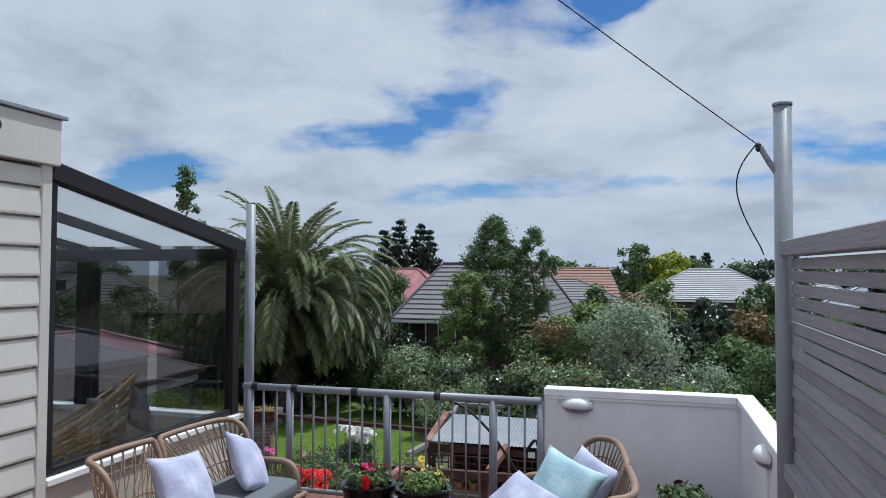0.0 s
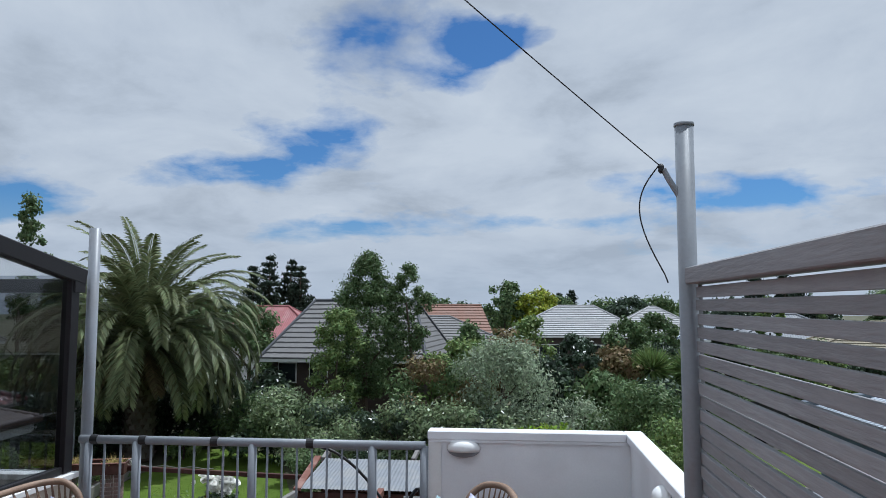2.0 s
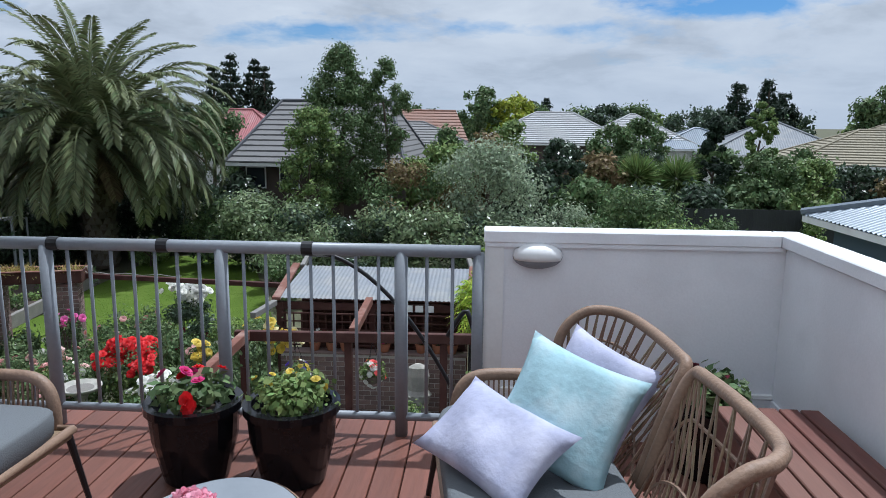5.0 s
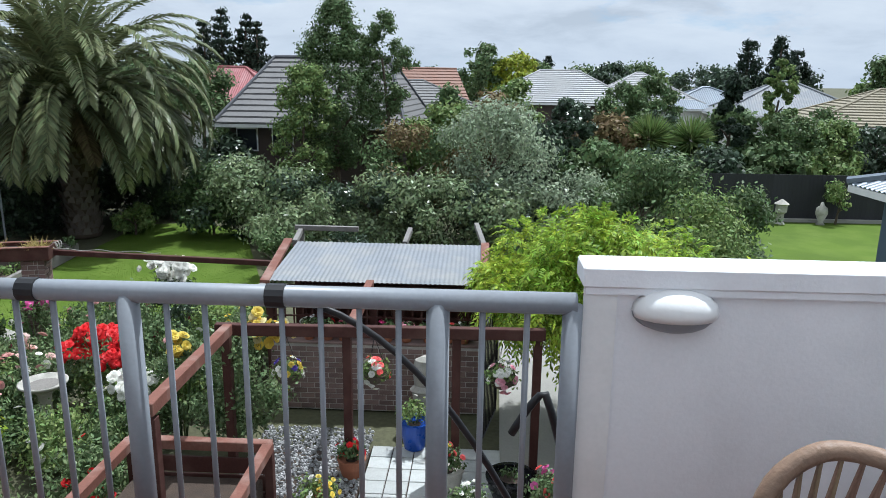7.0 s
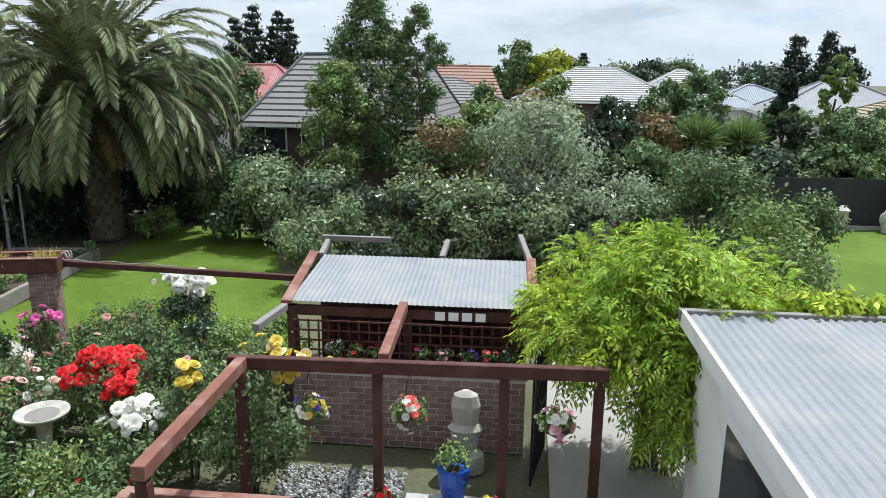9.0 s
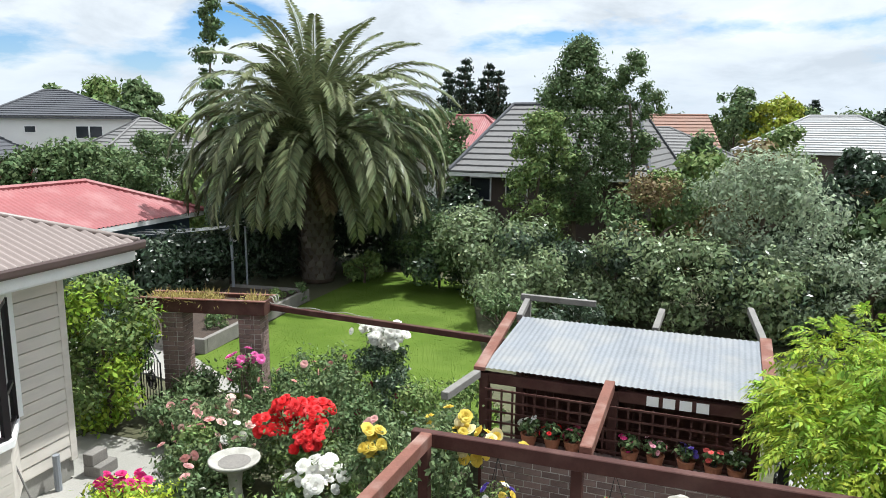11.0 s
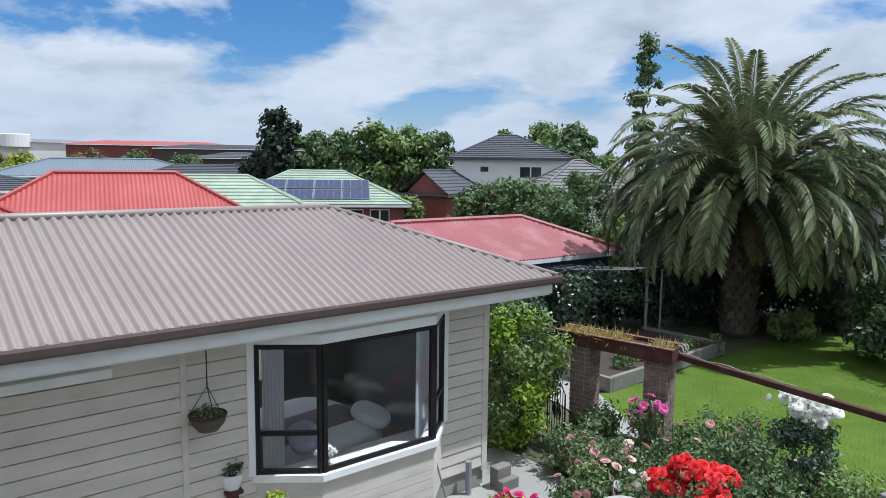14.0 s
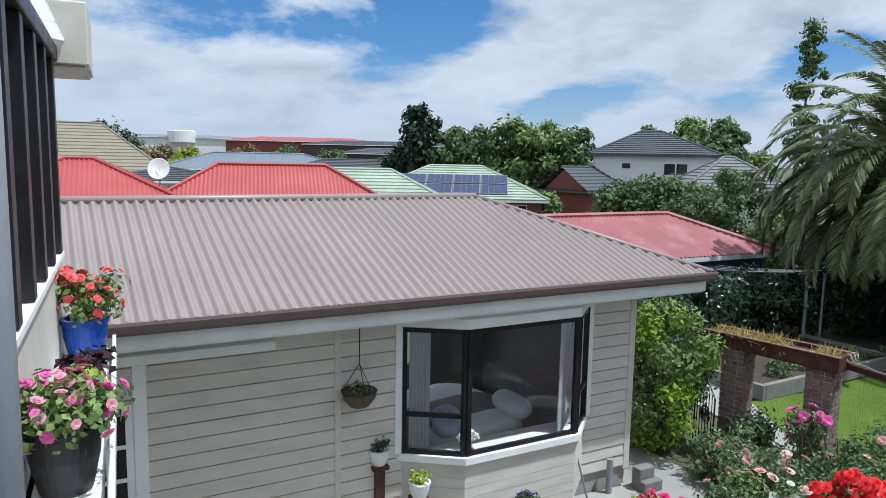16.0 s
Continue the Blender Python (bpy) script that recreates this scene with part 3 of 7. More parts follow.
# slatted screen on the parapet
fence = thing("slatted_screen", pose(0.672, 3.85, 1.505, 0.4) @ pose(0, -3.85, -1.5), "weathered grey timber screen of horizontal slats", "fence")
part("end_post", box(-0.04, 0.03, 3.785, 3.83, 1.101, 2.079), M_FENCE, fence, bevel=0.004)
part("bottom_beam", box(-0.055, 0.035, -1.2, 3.83, 1.024, 1.10), M_FENCE, fence, bevel=0.005)
part("top_beam", box(-0.06, 0.045, -1.2, 3.85, 2.080, 2.155), M_FENCE, fence, bevel=0.005)
slat = None
for k in range(16):
    z = 1.112 + k * 0.0606
    if slat is None:
        s = part("slat", box(-0.012, 0.010, -1.2, 3.784, 0.0, 0.0480), M_FENCE, fence, bevel=0.002)
        slat = s.data
    else:
        s = link_mesh("slat", slat, None, fence)
    s.location = (0.004 * math.sin(k * 2.1), 0, z)
    s.rotation_euler = (radians(0.025 * math.sin(k * 3.7)), 0, 0)
for y in (1.9, 0.0):
    part("upright", box(0.014, 0.05, y, y + 0.07, 1.10, 2.080), M_FENCE, fence, bevel=0.003)

# bench along the parapet
bench = thing("bench", pose(0.40, 0, 0), "dark red-brown slatted timber bench along the white parapet", "bench")
for k in range(5):
    x = -0.23 + k * 0.085
    part("slat", box(x, x + 0.076, 2.2, 5.12 - 0.004 * k, 0.43, 0.455), M_BENCH, bench, bevel=0.004)
for k in range(3):
    part("side_board", box(-0.225, -0.205, 2.2, 5.10, 0.02 + k * 0.137, 0.145 + k * 0.137), M_BENCH, bench, bevel=0.004)
    part("end_board", box(-0.204, 0.23, 5.08, 5.10, 0.02 + k * 0.137, 0.145 + k * 0.137), M_BENCH, bench, bevel=0.004)

# ---- sunroom with weatherboard corner ----
SX0, SX1, SY0, SY1 = -7.65, -3.5, 3.5, 5.64


def board_wall(name, m, width, z0, z1, step, mat, label, holes=(), group=""):
    """A weatherboard wall in the local x-z plane, facing -y: backing panel and lapped boards, cut round holes (x0, x1, z0, z1)."""
    w = thing(name, m, label, "wall", kind="structure")
    cuts = sorted({0.0, width, *[h[0] for h in holes], *[h[1] for h in holes]})
    for a, b in zip(cuts, cuts[1:]):
        spans = [(z0, z1)]
        for h in holes:
            if h[0] <= a + 1e-6 and h[1] >= b - 1e-6:
                spans = [s for lo, hi in spans for s in ((lo, min(hi, h[2])), (max(lo, h[3]), hi)) if s[1] - s[0] > 0.01]
        for lo, hi in spans:
            part("backing", box(a, b, 0.02, 0.14, lo, hi), mat, w)
    n = math.ceil((z1 - z0) / step)
    for k in range(n):
        lo, hi = z0 + k * step, min(z1, z0 + (k + 1) * step)
        runs, x = [], 0.0
        for h in sorted(holes):
            if h[2] < hi - 0.02 and h[3] > lo + 0.02:
                runs.append((x, h[0]))
                x = h[1]
        runs.append((x, width))
        for a, b in runs:
            if b - a < 0.02:
                continue
            bm = bmesh.new()
            prof = [(0.019, lo + 0.016), (-0.024, lo + 0.016), (-0.026, lo + 0.030), (-0.014, hi), (0.019, hi)]
            rings = [[bm.verts.new((xx, yy, zz)) for yy, zz in prof] for xx in (a, b)]
            bm.faces.new(rings[0][::-1])
            bm.faces.new(rings[1])
            for i in range(5):
                j = (i + 1) % 5
                bm.faces.new((rings[0][i], rings[0][j], rings[1][j], rings[1][i]))
            part("board", bm, mat, w)
    return w


M_SIDING = material("pale_cream_weatherboard", (0.60, 0.58, 0.53), 0.55, var=0.08, scale=1.5, bump=0.06, obj=0.06, stain=(0.45, 0.43, 0.39), stain_amount=0.25)
board_wall("wall_upper", pose(-3.5, -3.0, 0, 0, 0, 90), 6.42, 0.0, 2.62, 0.178, M_SIDING, "cream weatherboard wall of the upper storey")
upper = thing("upper_storey", pose(0, 0, 0), "cream upper storey with flat fascia beside the deck", "building", kind="structure")
part("corner_trim", box(-3.60, -3.472, 3.42, 3.50, 0, 2.64), M_SIDING, upper, bevel=0.006)
part("fascia", box(-3.62, -3.44, -3.0, 3.53, 2.64, 2.92), M_SIDING, upper, bevel=0.006)
part("fascia_cap", box(-3.64, -3.42, -3.0, 3.56, 2.924, 2.95), M_RAIL, upper, bevel=0.004)
part("wall_body", box(-8.2, -3.645, -3.0, 3.50, -3.5, 2.9), M_SIDING, upper)
part("rear_wall", box(-8.2, 0.9, -3.2, -3.0, -3.5, 2.9), M_SIDING, upper)
part("under_deck_wall", box(-3.49, 0.74, 5.30, 5.40, -3.6, -0.31), M_CREAM, upper)
part("roof_box", box(-8.6, -7.60, 5.15, 5.89, 2.08, 2.52), M_CREAM, upper, "cream boxed roof overhang", bevel=0.01)
for k in range(5):
    part("soffit_board", box(-8.58 + k * 0.19, -8.40 + k * 0.19, 5.17, 5.87, 2.062, 2.078), M_SIDING, upper, bevel=0.003)
part("gutter_end", box(-3.72, -3.60, 3.56, 3.66, 2.72, 2.92), M_WHITE, upper, "white gutter end box", bevel=0.008)
spot = thing("flood_lamp", pose(-3.40, 2.95, 2.72, 0, 0, 60), "black floodlight under the fascia", "lamp")
part("housing", lathe([(0.03, 0), (0.055, 0.02), (0.06, 0.10), (0.066, 0.13)], 16), M_BLACK, spot, smooth=True).matrix_basis = pose(0, 0, 0, 65)
part("lens", lathe([(0.056, 0.131), (0.05, 0.136)], 16), M_GLASS, spot).matrix_basis = pose(0, 0, 0, 65)
part("arm", tube([(0, 0, 0.02), (-0.06, 0.02, 0.05)], 0.012, 6), M_BLACK, spot)

sunroom = thing("sunroom", pose(0, 0, 0), "dark-framed glazed sunroom with an opal lean-to roof", "sunroom", kind="structure")
SILL = 0.70


def rz_roof(y):
    return 2.60 + (y - SY0) * (2.21 - 2.60) / (SY1 - SY0)


part("floor_slab", box(SX0, SX1 - 0.01, SY0, SY1, -0.2, -0.004), M_CONCRETE, sunroom)
part("side_wall", box(SX1 - 0.10, SX1, SY0 + 0.002, SY1, -0.3, SILL), M_CREAM, sunroom, bevel=0.004)
part("front_wall", box(SX0, SX1 - 0.102, SY1 - 0.10, SY1, -0.9, SILL), M_CREAM, sunroom, bevel=0.004)
part("far_wall", box(SX0 - 0.10, SX0 - 0.002, SY0, SY1, -0.3, SILL), M_CREAM, sunroom)
part("side_sill", box(SX1 - 0.12, SX1 + 0.035, SY0 + 0.002, SY1 + 0.03, SILL + 0.002, SILL + 0.045), M_WHITE, sunroom, bevel=0.004)
part("front_sill", box(SX0, SX1 - 0.122, SY1 - 0.12, SY1 + 0.035, SILL + 0.002, SILL + 0.045), M_WHITE, sunroom, bevel=0.004)
# glazed faces: dark bars round panes
part("frame_bar", box(SX1 - 0.07, SX1 - 0.01, SY0 + 0.01, SY0 + 0.08, SILL + 0.05, 2.56), M_DARK, sunroom, bevel=0.004)
part("frame_bar", box(SX1 - 0.08, SX1 + 0.0, SY1 - 0.11, SY1 - 0.01, SILL + 0.05, 2.20), M_DARK, sunroom, bevel=0.004)
part("frame_bar", box(SX1 - 0.07, SX1 - 0.01, SY0 + 0.08, SY1 - 0.11, SILL + 0.05, SILL + 0.10), M_DARK, sunroom, bevel=0.004)
part("roof_beam", beam((SX1 - 0.03, SY0 + 0.02, rz_roof(SY0) + 0.02), (SX1 - 0.03, SY1 + 0.06, rz_roof(SY1) + 0.01), 0.09, 0.12), M_DARK, sunroom, bevel=0.008)
part("roof_beam", beam((SX0 - 0.03, SY0 + 0.02, rz_roof(SY0) + 0.02), (SX0 - 0.03, SY1 + 0.06, rz_roof(SY1) + 0.01), 0.09, 0.12), M_DARK, sunroom, bevel=0.008)
side_pane = raw("pane", [(SX1 - 0.04, SY0 + 0.08, SILL + 0.10), (SX1 - 0.04, SY1 - 0.11, SILL + 0.10), (SX1 - 0.04, SY1 - 0.11, rz_roof(SY1) - 0.03), (SX1 - 0.04, SY0 + 0.08, rz_roof(SY0) - 0.05)], [(0, 1, 2, 3)], M_TINT, sunroom, "smoky glass pane")
side_pane.visible_shadow = False
part("eave_beam", box(SX0 - 0.06, SX1 + 0.012, SY1 - 0.09, SY1 + 0.05, 2.10, 2.205), M_DARK, sunroom, bevel=0.006)
for k in range(5):
    x = SX1 - 0.09 - (k + 1) * (SX1 - SX0 - 0.1) / 5.0
    if k in (1, 4):
        part("frame_bar", box(x, x + 0.07, SY1 - 0.09, SY1 - 0.01, SILL + 0.05, 2.10), M_DARK, sunroom, bevel=0.004)
    part("rafter", beam((x + 0.035, SY0 + 0.02, rz_roof(SY0) - 0.01), (x + 0.035, SY1, rz_roof(SY1) - 0.01), 0.045, 0.07), M_DARK, sunroom)
    q = raw("pane", [(x + 0.07, SY1 - 0.045, SILL + 0.05), (x + 0.78, SY1 - 0.045, SILL + 0.05), (x + 0.78, SY1 - 0.045, 2.10), (x + 0.07, SY1 - 0.045, 2.10)], [(0, 1, 2, 3)], M_TINT, sunroom)
    q.visible_shadow = False
    part("roof_sheet", beam((x + 0.42, SY0 + 0.01, rz_roof(SY0) + 0.045), (x + 0.42, SY1 + 0.10, rz_roof(SY1) + 0.035), 0.78, 0.012), M_POLY, sunroom)
for k in range(5):
    x = -5.16 - k * 0.60
    part("mullion", box(x, x + 0.13, SY1 - 0.10, SY1 + 0.03, SILL + 0.05, 2.10), M_DARK, sunroom, bevel=0.004)
for y in (SY0 + 0.02, 4.5, SY1 - 0.10):
    part("frame_bar", box(SX0 - 0.08, SX0 - 0.01, y, y + 0.07, SILL, rz_roof(y) - 0.05), M_DARK, sunroom, bevel=0.004)
part("frame_bar", box(SX0 - 0.08, SX0 - 0.01, SY0, SY1, SILL, SILL + 0.06), M_DARK, sunroom)
part("frame_bar", box(SX0 - 0.08, SX0 - 0.01, SY0, SY1, 2.05, 2.12), M_DARK, sunroom)
part("back_wall", box(SX0 - 0.10, SX1 - 0.105, SY0 - 0.001, SY0 + 0.015, 0.0, 2.6), M_CREAM, sunroom)

# flower shelf outside the sunroom
shelf = thing("flower_shelf", pose(0, 0, 0), "white painted slatted shelf with a low rail outside the sunroom", "shelf")
for k in range(3):
    part("slat", box(-7.6, -4.35, 5.665 + k * 0.10, 5.75 + k * 0.10, -0.02, 0.0), M_WHITE, shelf, bevel=0.003)
part("rail", box(-7.6, -4.35, 5.97, 5.995, -0.05, 0.10), M_WHITE, shelf, bevel=0.004)
for x in (-7.4, -5.8, -4.45):
    part("bracket", box(x, x + 0.04, 5.642, 5.97, -0.07, -0.022), M_WHITE, shelf)

# ---- weatherboard wing across the path ----
WING = pose(-10.35, 13.2, G, 0, 0, 4.55)
ZB = 0.32
w = board_wall("wall_wing_side", WING @ pose(0, 0, 0, 0, 0, 90) @ pose(-10.0, 0, 0), 10.0, ZB, 3.12, 0.178, M_BOARD, "grey-beige painted weatherboard wall of the low wing",
               holes=[(10.0 - 3.95, 10.0 - 0.92, 1.15, 3.02)])
board_wall("wall_wing_end", WING @ pose(0, 0, 0, 0, 0, 180) @ pose(-0.0, 0, 0), 4.0, ZB, 3.12, 0.178, M_BOARD, "grey-beige weatherboard gable end of the low wing")
wing = thing("house_wing", WING, "low weatherboard house wing with brown corrugated hip roof", "house", kind="structure")
part("foundation", box(-4.0, -0.02, -10, -0.02, -0.1, ZB), M_CONCRETE, wing)
part("corner_trim", box(-0.10, 0.03, -0.09, 0.03, ZB - 0.05, 3.12), M_BOARD, wing, bevel=0.004)
part("joint_strip", box(-0.002, 0.03, -4.86, -4.78, ZB, 3.12), M_BOARD, wing, bevel=0.004)
EX, EY, EZ = 0.66, 0.78, 3.47
part("soffit", box(-4.7, EX - 0.03, -10.2, EY - 0.03, 3.142, 3.17), M_WHITE, wing)
part("fascia", box(EX - 0.03, EX, -10.2, EY, 3.165, 3.375), M_WHITE, wing, bevel=0.004)
part("fascia", box(-4.7, EX - 0.032, EY - 0.03, EY, 3.165, 3.375), M_WHITE, wing, bevel=0.004)


def gutter(a, b):
    bm = bmesh.new()
    a, b = Vector(a), Vector(b)
    d = (b - a).normalized()
    out = Vector((d.y, -d.x, 0))
    prof = [(0.0, 0.0), (0.10, 0.0), (0.115, 0.03), (0.125, 0.10), (0.115, 0.13), (0.10, 0.13), (0.10, 0.10), (0.09, 0.02), (0.0, 0.02)]
    rings = [[bm.verts.new(p + out * x + Vector((0, 0, z))) for x, z in prof] for p in (a, b)]
    bm.faces.new(rings[0]), bm.faces.new(rings[1][::-1])
    for i in range(len(prof)):
        j = (i + 1) % len(prof)
        bm.faces.new((rings[0][j], rings[0][i], rings[1][i], rings[1][j]))
    return bm


part("gutter", gutter((EX + 0.002, -10.2, 3.335), (EX + 0.002, EY + 0.10, 3.335)), M_GUTTER, wing)
part("gutter", gutter((EX + 0.10, EY + 0.002, 3.335), (-4.7, EY + 0.002, 3.335)).copy(), M_GUTTER, wing)
RX, RZ = -1.95, 4.46          # ridge line


def corrugated(along0, along1, bottom, top, pitch=0.125, amp=0.026, segs=8):
    """A corrugated sheet: bottom(s) and top(s) give the ends of the flute at s along the eave; the waves rise along z."""
    n = int(abs(along1 - along0) / pitch * segs)
    v, f = [], []
    for i in range(n + 1):
        s = along0 + (along1 - along0) * i / n
        h = amp * math.cos(2 * math.pi * i / segs)
        for p in (bottom(s), top(s)):
            v.append((p[0], p[1], p[2] + h))
    for i in range(n):
        f.append((2 * i, 2 * i + 2, 2 * i + 3, 2 * i + 1))
    return v, f


def hip_top(y):
    k = min(1.0, max(0.0, (EY + 0.08 - y) / (EY - (-1.72))))
    return (EX + (RX - EX) * k, y, EZ + (RZ - EZ) * k)


v, f = corrugated(-10.2, EY + 0.06, lambda y: (EX + 0.07, y, EZ - 0.03), hip_top)
raw("roof_sheet", v, f, M_ROOF, wing, smooth=True)
v, f = corrugated(EX + 0.06, -4.66, lambda x: (x, EY + 0.07, EZ - 0.03),
                  lambda x: (x, EY + (-1.72 - EY) * min(1, max(0, (EX - x if x > RX else x + 4.6) / 2.65)), EZ + (RZ - EZ) * min(1, max(0, (EX - x if x > RX else x + 4.6) / 2.65))))
raw("roof_sheet", v, f, M_ROOF, wing, smooth=True)
v, f = corrugated(-10.2, EY + 0.06, lambda y: (-4.67, y, EZ - 0.03), lambda y: (2 * RX - hip_top(y)[0], y, hip_top(y)[2]))
raw("roof_sheet", v, f, M_ROOF, wing, smooth=True)
part("ridge_cap", tube([(RX, -10.2, RZ + 0.005), (RX, -1.72, RZ + 0.005)], 0.055, 8), M_ROOF, wing, smooth=True)
part("hip_cap", tube([(RX, -1.72, RZ + 0.0), (EX + 0.05, EY + 0.05, EZ - 0.01)], 0.04, 8), M_ROOF, wing, smooth=True)
part("hip_cap", tube([(RX, -1.72, RZ + 0.0), (-4.62, EY + 0.05, EZ - 0.01)], 0.04, 8), M_ROOF, wing, smooth=True)

# bay window (wing's own axes: x out of the wall, y along it)
bay = thing("bay_window", WING, "angled bay window with white trim and dark frames, curtains open", "window")
BO = 0.48
B = [(0.0, -3.95), (BO, -3.26), (BO, -1.47), (0.0, -0.92)]
ZS, ZH = 1.27, 2.94


def bay_prism(z0, z1, grow, bm=None):
    bm = bm or bmesh.new()
    pts = [(0.0, B[0][1] - grow), (BO + grow, B[1][1] - grow * 0.45), (BO + grow, B[2][1] + grow * 0.45), (0.0, B[3][1] + grow)]
    lo = [bm.verts.new((x, y, z0)) for x, y in pts]
    hi = [bm.verts.new((x, y, z1)) for x, y in pts]
    bm.faces.new(lo[::-1]), bm.faces.new(hi)
    for i in range(4):
        j = (i + 1) % 4
        bm.faces.new((lo[i], lo[j], hi[j], hi[i]))
    return bm


part("sill", bay_prism(ZS - 0.10, ZS, 0.07), M_WHITE, bay, "white sill", bevel=0.006)
part("sill_mould", bay_prism(ZS - 0.16, ZS - 0.102, 0.035), M_BOARD, bay)
part("head", bay_prism(ZH, ZH + 0.13, 0.03), M_WHITE, bay, "white head trim", bevel=0.005)
part("upper_panel", bay_prism(ZH + 0.132, 3.14, 0.0), M_BOARD, bay)
for k in range(6):
    part("board", bay_prism(ZB - 0.02 + k * 0.135, ZB + 0.108 + k * 0.135, 0.016 - 0.0 * k), M_BOARD, bay)
    part("board_joint", bay_prism(ZB + 0.108 + k * 0.135, ZB + 0.115 + k * 0.135, 0.006), M_BOARD, bay)


def sash(a, b, splits):
    """Dark window frame in the upright plane from a to b, with panes; splits: heights of cross bars."""
    a, b = Vector((*a, 0)), Vector((*b, 0))
    d = (b - a).normalized()
    z0, z1 = ZS + 0.002, ZH - 0.002
    up = Vector((0, 0, 1))
    for s in (0.03, (b - a).length - 0.03):
        p = a + d * s
        part("frame_bar", beam(p + up * z0, p + up * z1, 0.06, 0.06), M_DARK, bay)
    for z in (z0 + 0.03, z1 - 0.03, *splits):
        part("frame_bar", beam(a + d * 0.06 + up * z, b - d * 0.06 + up * z, 0.05, 0.055), M_DARK, bay)
    q = raw("pane", [tuple(a + d * 0.05 + up * z0), tuple(b - d * 0.05 + up * z0), tuple(b - d * 0.05 + up * z1), tuple(a + d * 0.05 + up * z1)], [(0, 1, 2, 3)], M_GLASS, bay)
    q.visible_shadow = False


sash(B[0], B[1], (1.80,))
sash(B[1], B[2], ())
sash(B[2], B[3], (1.80,))
for y in (B[0][1] - 0.05, B[3][1] + 0.05):
    part("jamb_trim", box(-0.01, 0.035, y - 0.05, y + 0.05, ZS, ZH + 0.06), M_WHITE, bay, bevel=0.004)

room = thing("bedroom", WING, "dim bedroom behind the bay window", "room", kind="structure")
part("room_floor", box(-3.8, 0.0, -5.5, -0.2, 0.4, 0.5), M_GREYWOOD, room)
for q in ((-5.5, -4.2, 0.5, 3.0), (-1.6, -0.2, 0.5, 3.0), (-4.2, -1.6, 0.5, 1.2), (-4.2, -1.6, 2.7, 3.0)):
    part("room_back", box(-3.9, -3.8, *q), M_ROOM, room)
for y in (-4.2, -3.35, -2.47, -1.66):
    part("rear_window_bar", box(-3.88, -3.82, y, y + 0.06, 1.2, 2.7), M_WHITE, room)
# area lamp added behind the rear opening to brighten the bedroom
rear = new("rear_window_fill", bpy.data.lights.new("rear_window_fill", "AREA"))
rear.data.shape, rear.data.size, rear.data.size_y, rear.data.energy, rear.data.color = "RECTANGLE", 2.5, 1.4, 13, (0.92, 0.96, 1.0)
rear.matrix_world = WING @ look((-3.95, -2.9, 1.95), (0.0, -2.9, 1.6))
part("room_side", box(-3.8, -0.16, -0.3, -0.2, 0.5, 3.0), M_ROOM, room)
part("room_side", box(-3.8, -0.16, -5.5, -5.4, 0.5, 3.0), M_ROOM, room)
part("room_ceiling", box(-3.8, -0.16, -5.5, -0.2, 3.0, 3.1), M_WHITE, room)
part("window_seat", bay_prism(0.5, ZS - 0.03, -0.03), M_WHITE, room)


def curtain(y0, y1, x0, x1, n=9):
    v, f = [], []
    for i in range(n * 4 + 1):
        s = i / (n * 4)
        x, y = x0 + (x1 - x0) * s, y0 + (y1 - y0) * s
        w = 0.03 * math.sin(s * n * 2 * math.pi)
        for z, k in ((ZS + 0.05, 1.2), (2.2, 0.9), (ZH - 0.02, 0.6)):
            v.append((x + w * k, y + w * k * 0.4, z))
    for i in range(n * 4):
        for j in range(2):
            f.append((3 * i + j, 3 * i + 3 + j, 3 * i + 4 + j, 3 * i + 1 + j))
    c = raw("curtain", v, f, M_WATER, None, smooth=True)
    c.matrix_world = WING
    return tagged(c, "white gathered curtain drawn aside in the bay", "curtain", "bay curtains")


curtain(-3.84, -3.62, 0.0, 0.16, 6)
curtain(-1.72, -1.14, 0.40, 0.06)
vs = thing("window_vase", WING @ pose(0.28, -3.10, ZS - 0.029), "small vase of white flowers on the window seat", "vase")
part("vase", lathe([(0.04, 0), (0.06, 0.04), (0.045, 0.12), (0.055, 0.15), (0.045, 0.145)], 16), M_GLASS, vs, smooth=True)
quads("flowers", blob_leaves([(0, 0, 0.22, 0.09), (0.05, 0.06, 0.20, 0.07), (-0.03, -0.07, 0.20, 0.07)], 260, 0.05, np.random.default_rng(8), 0.6, 0.0, 0.8), M_WHITE, vs)


def mound(sx, sy, sz, bm=None, power=2.6, segs=20):
    """A soft pillow-like body."""
    bm = bm or bmesh.new()
    bmesh.ops.create_uvsphere(bm, u_segments=segs, v_segments=segs // 2, radius=1.0)
    for v in bm.verts:
        c = [math.copysign(abs(k) ** (2.0 / power), k) for k in v.co]
        v.co = Vector((c[0] * sx, c[1] * sy, c[2] * sz))
    return bm


bed = thing("bed", WING @ pose(-1.35, -2.5, 0.5, 0, 0, 8), "bed with a grey cover, mauve throw and pillows", "bed")
part("cover", mound(1.05, 0.95, 0.34, power=4), M_BED, bed, smooth=True).location = (0, 0, 0.50)
part("throw", mound(0.55, 0.97, 0.35, power=4), M_THROW, bed, "mauve throw", smooth=True).location = (0.25, 0, 0.505)
part("base", box(-1.0, 1.0, -0.9, 0.9, 0.0, 0.30), M_DARK, bed)
part("pillow", mound(0.32, 0.22, 0.12), M_BED, bed, smooth=True).matrix_basis = pose(0.80, 0.62, 0.88, 12, 18, 20)
part("pillow", mound(0.30, 0.22, 0.12), M_PILLOW, bed, smooth=True).matrix_basis = pose(0.80, -0.62, 0.88, 12, 18, -20)

